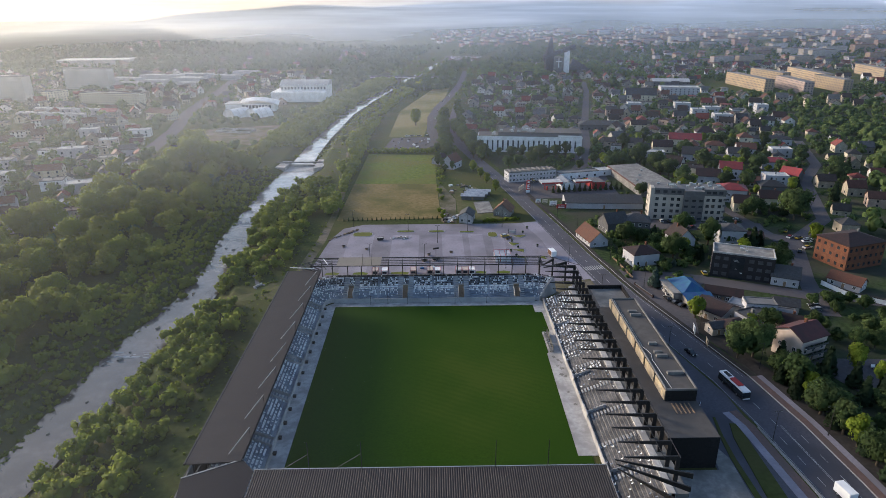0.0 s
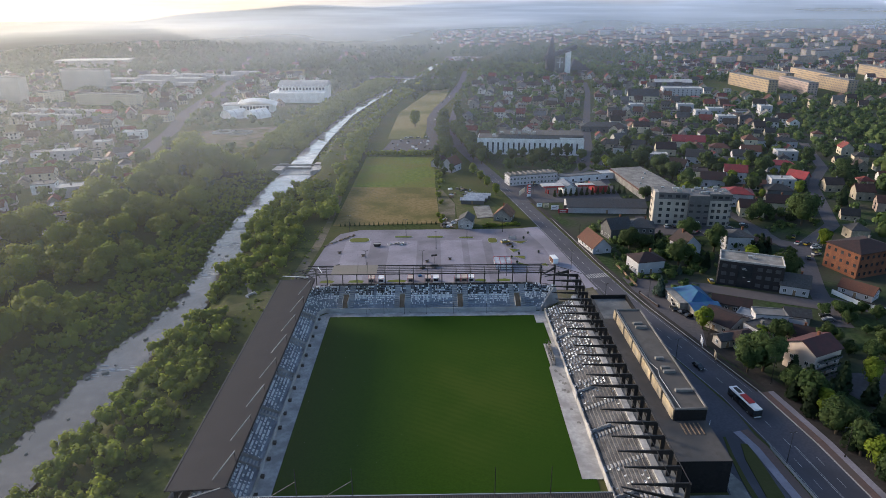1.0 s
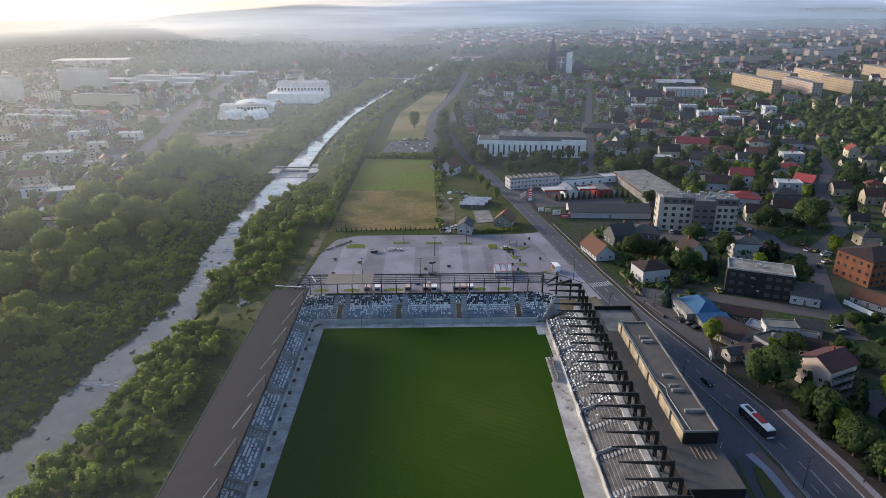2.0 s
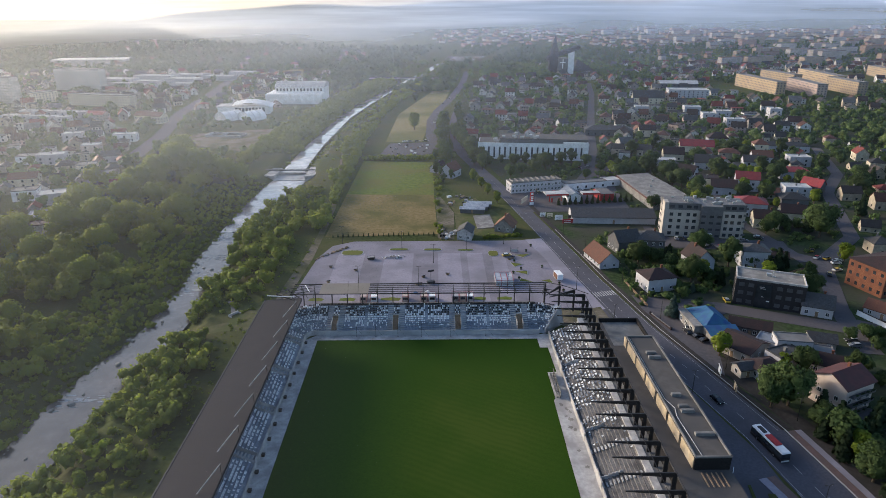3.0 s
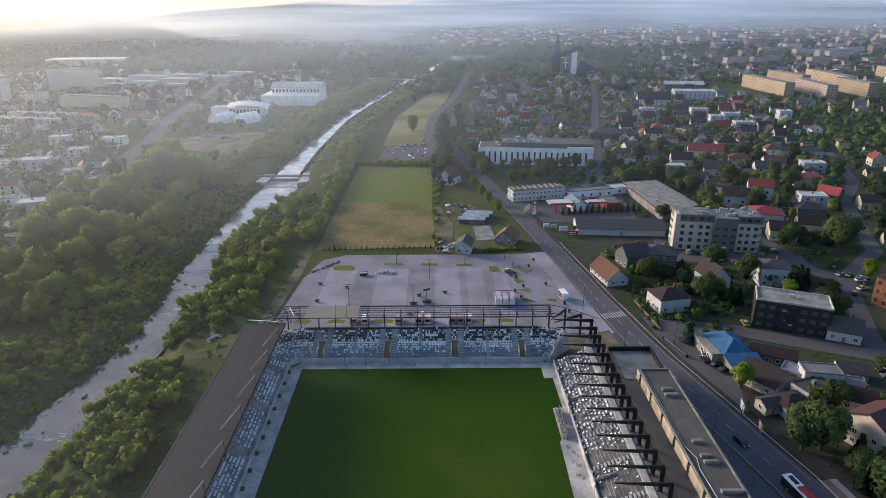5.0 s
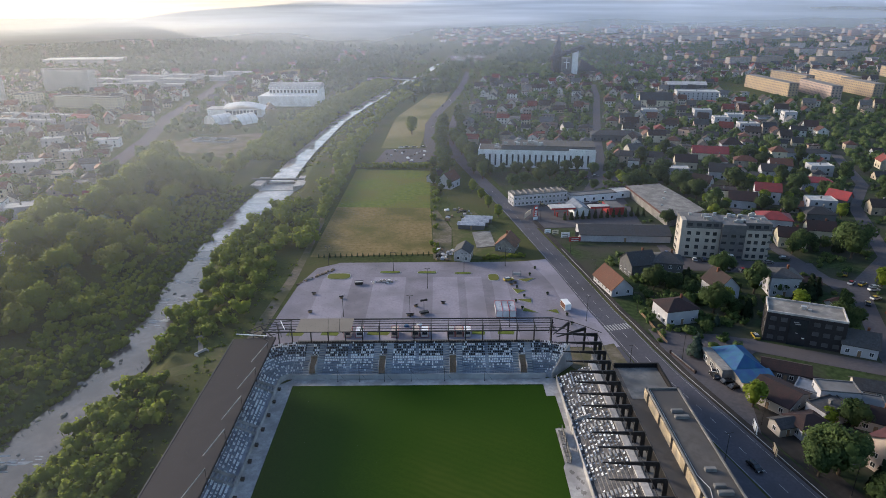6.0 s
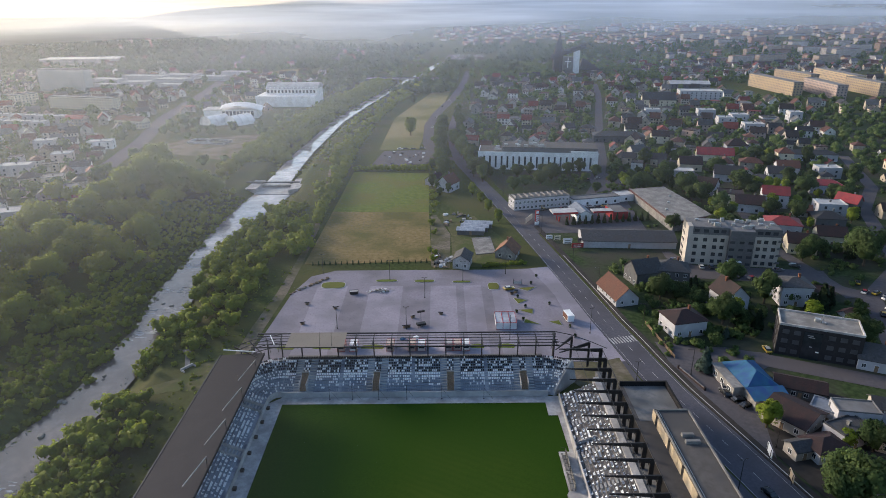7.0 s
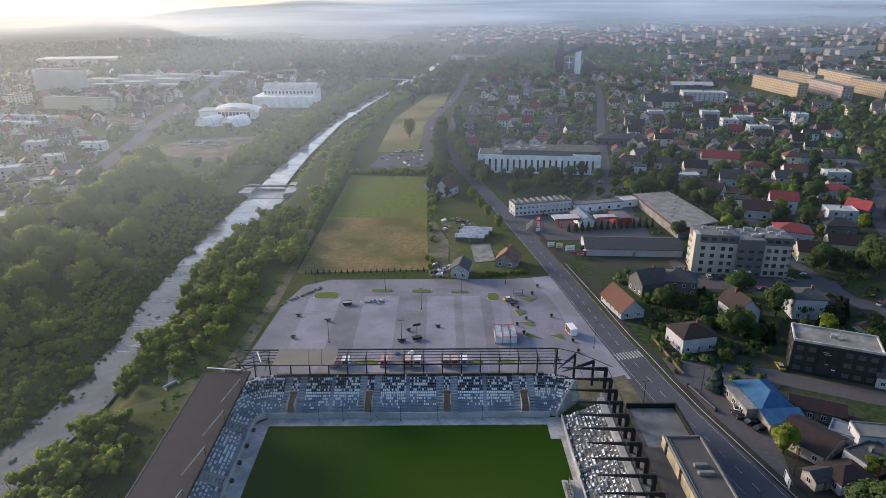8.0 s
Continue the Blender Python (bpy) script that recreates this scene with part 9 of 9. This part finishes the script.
    for sg in (-1, 1):
        part("post", Shape().box(sg * 1.65 - 0.08, -0.1, 0, sg * 1.65 + 0.08, 0.1, 2.4), M_STEEL, f)
    pl = None
    for x, y in ((44.2, 81), (39.3, 60.2), (37.3, 50), (48.6, 62.2), (52.8, 44.4), (53.2, 37.5), (37.4, 68.6), (35.6, 55.9), (47.3, 87.9)):
        if pl:
            copy_thing(pl, pose(x, y, 0.1, 0, 0, r.uniform(0, 360)))
            continue
        pl = thing("planter", pose(x, y, 0.1), "dark round planter with a small shrub", "planter", "planters on the forecourt")
        part("pot", Shape().tube((0, 0, 0), (0, 0, 0.5), 0.4, 0.5, 10), M_CONCD, pl)
        v, q, nd = crown_arrays(np.random.default_rng(2), [(0, 0, 0.8, 0.5, 0.5, 0.4)], 0.2, 60)
        part("shrub", big_mesh("shrub", v, q, M_HEDGE, nd), None, pl)
    # dry wood and stones at the edge of the car park
    s = thing("stone_row", pose(-46, 81, 0), "dark heap of logs and earth along the car park edge", "boulders")
    for k in range(34):
        t = k / 33
        x, y = -4.5 + 13 * t + r.uniform(-0.8, 0.8), -8 + 21 * t - 6 * t * t + r.uniform(-0.8, 0.8)
        a = r.uniform(0.4, 1.0)
        part("boulder", boulder(r, a), r.choice((M_BARK, M_BARK, M_CONCD, M_TIMBER)), s, at=pose(x, y, 0.05, 0, 0, r.uniform(0, 360)))


build_car_park_clutter()


def build_river_stones():
    """Boulders in the shallow water and gravel along its edges."""
    r = random.Random(31)
    kinds = [boulder(r, 1.0).mesh("boulder", M_STONE) for _ in range(5)]
    rest = Shape()
    for x, y, a in ((-104, 7, 0.9), (-102.6, 6.6, 0.8), (-100.5, -9, 1.0), (-104, -31, 1.0), (-103, -26, 0.5), (-108, -34, 0.8), (-102, 38, 0.6), (-98, 21, 0.6), (-97.4, 19, 0.5), (-103, -55, 0.5), (-106, -70, 0.5), (-104, 76, 0.7), (-100, 72, 0.6), (-96, 70, 0.8), (-101, 120, 0.6)):
        g = tagged(part("river_boulder", kinds[r.randrange(5)], None, at=pose(x, y, -3.15, 0, 0, r.uniform(0, 360)) @ Matrix.Diagonal((a * 1.2, a * 1.2, a, 1))), "dark wet boulder standing in the shallow river", "boulder", "river boulders")
    for _ in range(900):
        y = r.uniform(-110, 225)
        l, q = bank(y)
        side = r.random() < 0.5
        x = (l + abs(r.gauss(0, 0.9))) if side else (q - abs(r.gauss(0, 0.9)))
        a = r.uniform(0.12, 0.45)
        k = len(rest.v)
        rest.add([(x - a, y, -3.3), (x, y - a, -3.3), (x + a, y, -3.3), (x, y + a, -3.3), (x + a * 0.2, y, -3.2 + a * 0.6)], [(0, 1, 4), (1, 2, 4), (2, 3, 4), (3, 0, 4)])
    tagged(part("river_gravel", rest, M_STONE), "grey gravel stones along the water's edge", "gravel", kind="stuff")
    # shallow rapids: broken steps of water
    s = Shape()
    for yc in (66, 84, 50, 108, 130, 150, -30):
        l, q = bank(yc)
        for k in range(26):
            x = r.uniform(l + 0.8, q - 0.8)
            y = yc + r.gauss(0, 2.5)
            w, d = r.uniform(0.4, 1.6), r.uniform(0.1, 0.3)
            s.box(x - w, y - d, -3.3, x + w, y + d, -3.17 + r.uniform(0, 0.06))
    tagged(part("rapids", s, M_ROOFLT), "broken white water over stony shallows", "rapids", kind="stuff")


build_river_stones()


def build_edges():
    """Guard rail, billboards, garden fences, dirt track."""
    g = thing("guard_rail", pose(0, 0, 0), "long grey guard rail beside the road", "guard rail")
    pts = [(91.6, -150), (89.4, -120), (88.3, -100), (87.2, -86), (86.2, -74)]
    for a, b in zip(pts, pts[1:]):
        part("rail", Shape().beam((*a, 0.75), (*b, 0.75), 0.08, 0.3), M_GALV, g)
        n = int((Vector(b) - Vector(a)).length / 4)
        for k in range(n):
            p = Vector(a).lerp(Vector(b), k / n)
            part("post", Shape().box(p.x - 0.06, p.y - 0.06, 0, p.x + 0.06, p.y + 0.06, 0.8), M_GALV, g)
    for x, y, rot, w, h, m in ((89.2, -23.5, 78, 4, 2.2, M_WHITE), (67, 124, 5, 4.2, 2.6, M_WHITE), (70.5, 118.5, 5, 5.5, 2.2, M_RED), (63, 128.5, 5, 3, 2.2, M_CREAM), (59.5, 130, 5, 3, 2.0, M_WHITE), (73.5, 126, 5, 3, 2.0, M_GREYWALL), (90, -32.5, 78, 3.2, 2.0, M_YELLOW)):
        b = thing("billboard", pose(x, y, 0, 0, 0, rot), "roadside advertising board on two steel posts", "billboard", "billboards")
        part("panel", Shape().box(-w / 2, -0.1, 1.0, w / 2, 0.1, 1.0 + h), m, b)
        for k in range(2):
            part("writing_bar", Shape().box(-w * 0.35, -0.13, 1.3 + h * 0.4 * k, w * 0.3, -0.1, 1.55 + h * 0.4 * k), M_STEEL if m is not M_RED else M_WHITE, b)
        for sg in (-1, 1):
            part("post", Shape().box(sg * w * 0.35 - 0.06, 0.1, 0, sg * w * 0.35 + 0.06, 0.22, 1.0 + h), M_STEEL, b)
    s = Shape().strip([(-62, -20), (-57, 20), (-56, 45), (-54, 75), (-53.5, 105), (-54, 150), (-58, 200), (-66, 270)], [2.0, 4.0, 4.6, 4.2, 3.2, 2.6, 2, 1.6], 0.05)
    setting("path", s, M_DIRT, "pale trodden dirt track beside the field", "dirt track")
    s = Shape().prism([(-80, 4), (-72, 7), (-62, 8), (-58.5, 12), (-60, 27), (-66, 25), (-72, 14), (-80, 9)], -0.5, 0.03)
    setting("bare_ground", s, M_TRACK, "trodden dry grass beside the stand", "bare ground")
    d = thing("drain_outlet", pose(-71.2, 20, 0, 0, 0, 55), "small concrete drain headwall at the end of a ditch", "drain")
    part("headwall", Shape().box(-2.2, -0.2, -0.4, 2.2, 0.2, 0.8).box(-2.2, -1.6, -0.4, -1.9, -0.2, 0.5).box(1.9, -1.6, -0.4, 2.2, -0.2, 0.5), M_CONC, d, "pale concrete headwall")
    part("ditch_bed", Shape().strip([(0.4, 0.6), (5.0, 6.6), (6.8, 10.2)], [1.4, 1.8, 2.4], 0.06), M_CONCD, d, "dark stony ditch bed")
    s = Shape().prism([(13.2, 99), (44, 100), (40, 128), (26, 168), (9, 170), (13.2, 140)], 0.0, 0.05)
    setting("bare_ground", s, M_TRACK, "trodden dry grass round the sheds", "yard")
    s = Shape().prism([(4, 100), (12, 98), (13, 140), (6, 170), (3, 170)], 0.0, 0.07)
    setting("path", s, M_DIRT, "bare earth yard beside the field", "yard")
    s = Shape().prism([(-40, 275), (0, 285), (3, 330), (-34, 325)], 0.0, 0.06)
    setting("path", s, M_ASPHALT2, "bare storage yard with scattered materials", "yard")
    r = random.Random(8)
    heap = thing("scrap_yard", pose(0, 0, 0), "scattered crates, pallets and scrap beside sheds", "scrap")
    for k in range(70):
        x, y = (r.uniform(5, 13), r.uniform(98, 112)) if k < 26 else (r.uniform(10, 24), r.uniform(150, 172)) if k < 50 else (r.uniform(-36, 0), r.uniform(285, 318))
        a = r.uniform(0.3, 1.3)
        part("crate", Shape().box(-a, -a * 0.6, 0, a, a * 0.6, r.uniform(0.3, 1.3)), r.choice((M_TIMBER, M_CONC, M_CONCD, M_WHITE, M_STEEL, M_CONCB)), heap, at=pose(x, y, 0.05, 0, 0, r.uniform(0, 180)))
    f = None
    for k in range(22):
        a = k / 21
        x, y = 79.8 + 2.2 * a, 46 - 22 * a
        if f:
            copy_thing(f, pose(x, y, 0, 0, 0, 100))
            continue
        f = thing("fence_panel", pose(x, y, 0, 0, 0, 100), "low wooden garden fence panel", "fence", "garden fences")
        for j in range(5):
            part("slat", Shape().box(-0.5 + j * 0.22, -0.02, 0.1, -0.36 + j * 0.22, 0.02, 1.2), M_TIMBER, f)
        part("rail", Shape().box(-0.55, 0.02, 0.4, 0.55, 0.06, 0.5).box(-0.55, 0.02, 0.9, 0.55, 0.06, 1.0), M_TIMBER, f)


build_edges()


def build_forecourt_wall():
    w = thing("boundary_wall", pose(0, 0, 0.1), "low brown brick wall beside the shop forecourt", "wall")
    part("brick_base", Shape().beam((81.2, 17.5, 0.35), (84.6, 5.5, 0.35), 0.3, 0.7), M_BROWNROOF, w)
    part("coping", Shape().beam((81.2, 17.5, 0.74), (84.6, 5.5, 0.74), 0.42, 0.08), M_CONCM, w, "grey coping stones")
    for x, y in ((81.2, 17.5), (84.6, 5.5)):
        part("end_post", Shape().box(x - 0.3, y - 0.3, 0, x + 0.3, y + 0.3, 1.1), M_BROWNROOF, w)


build_forecourt_wall()
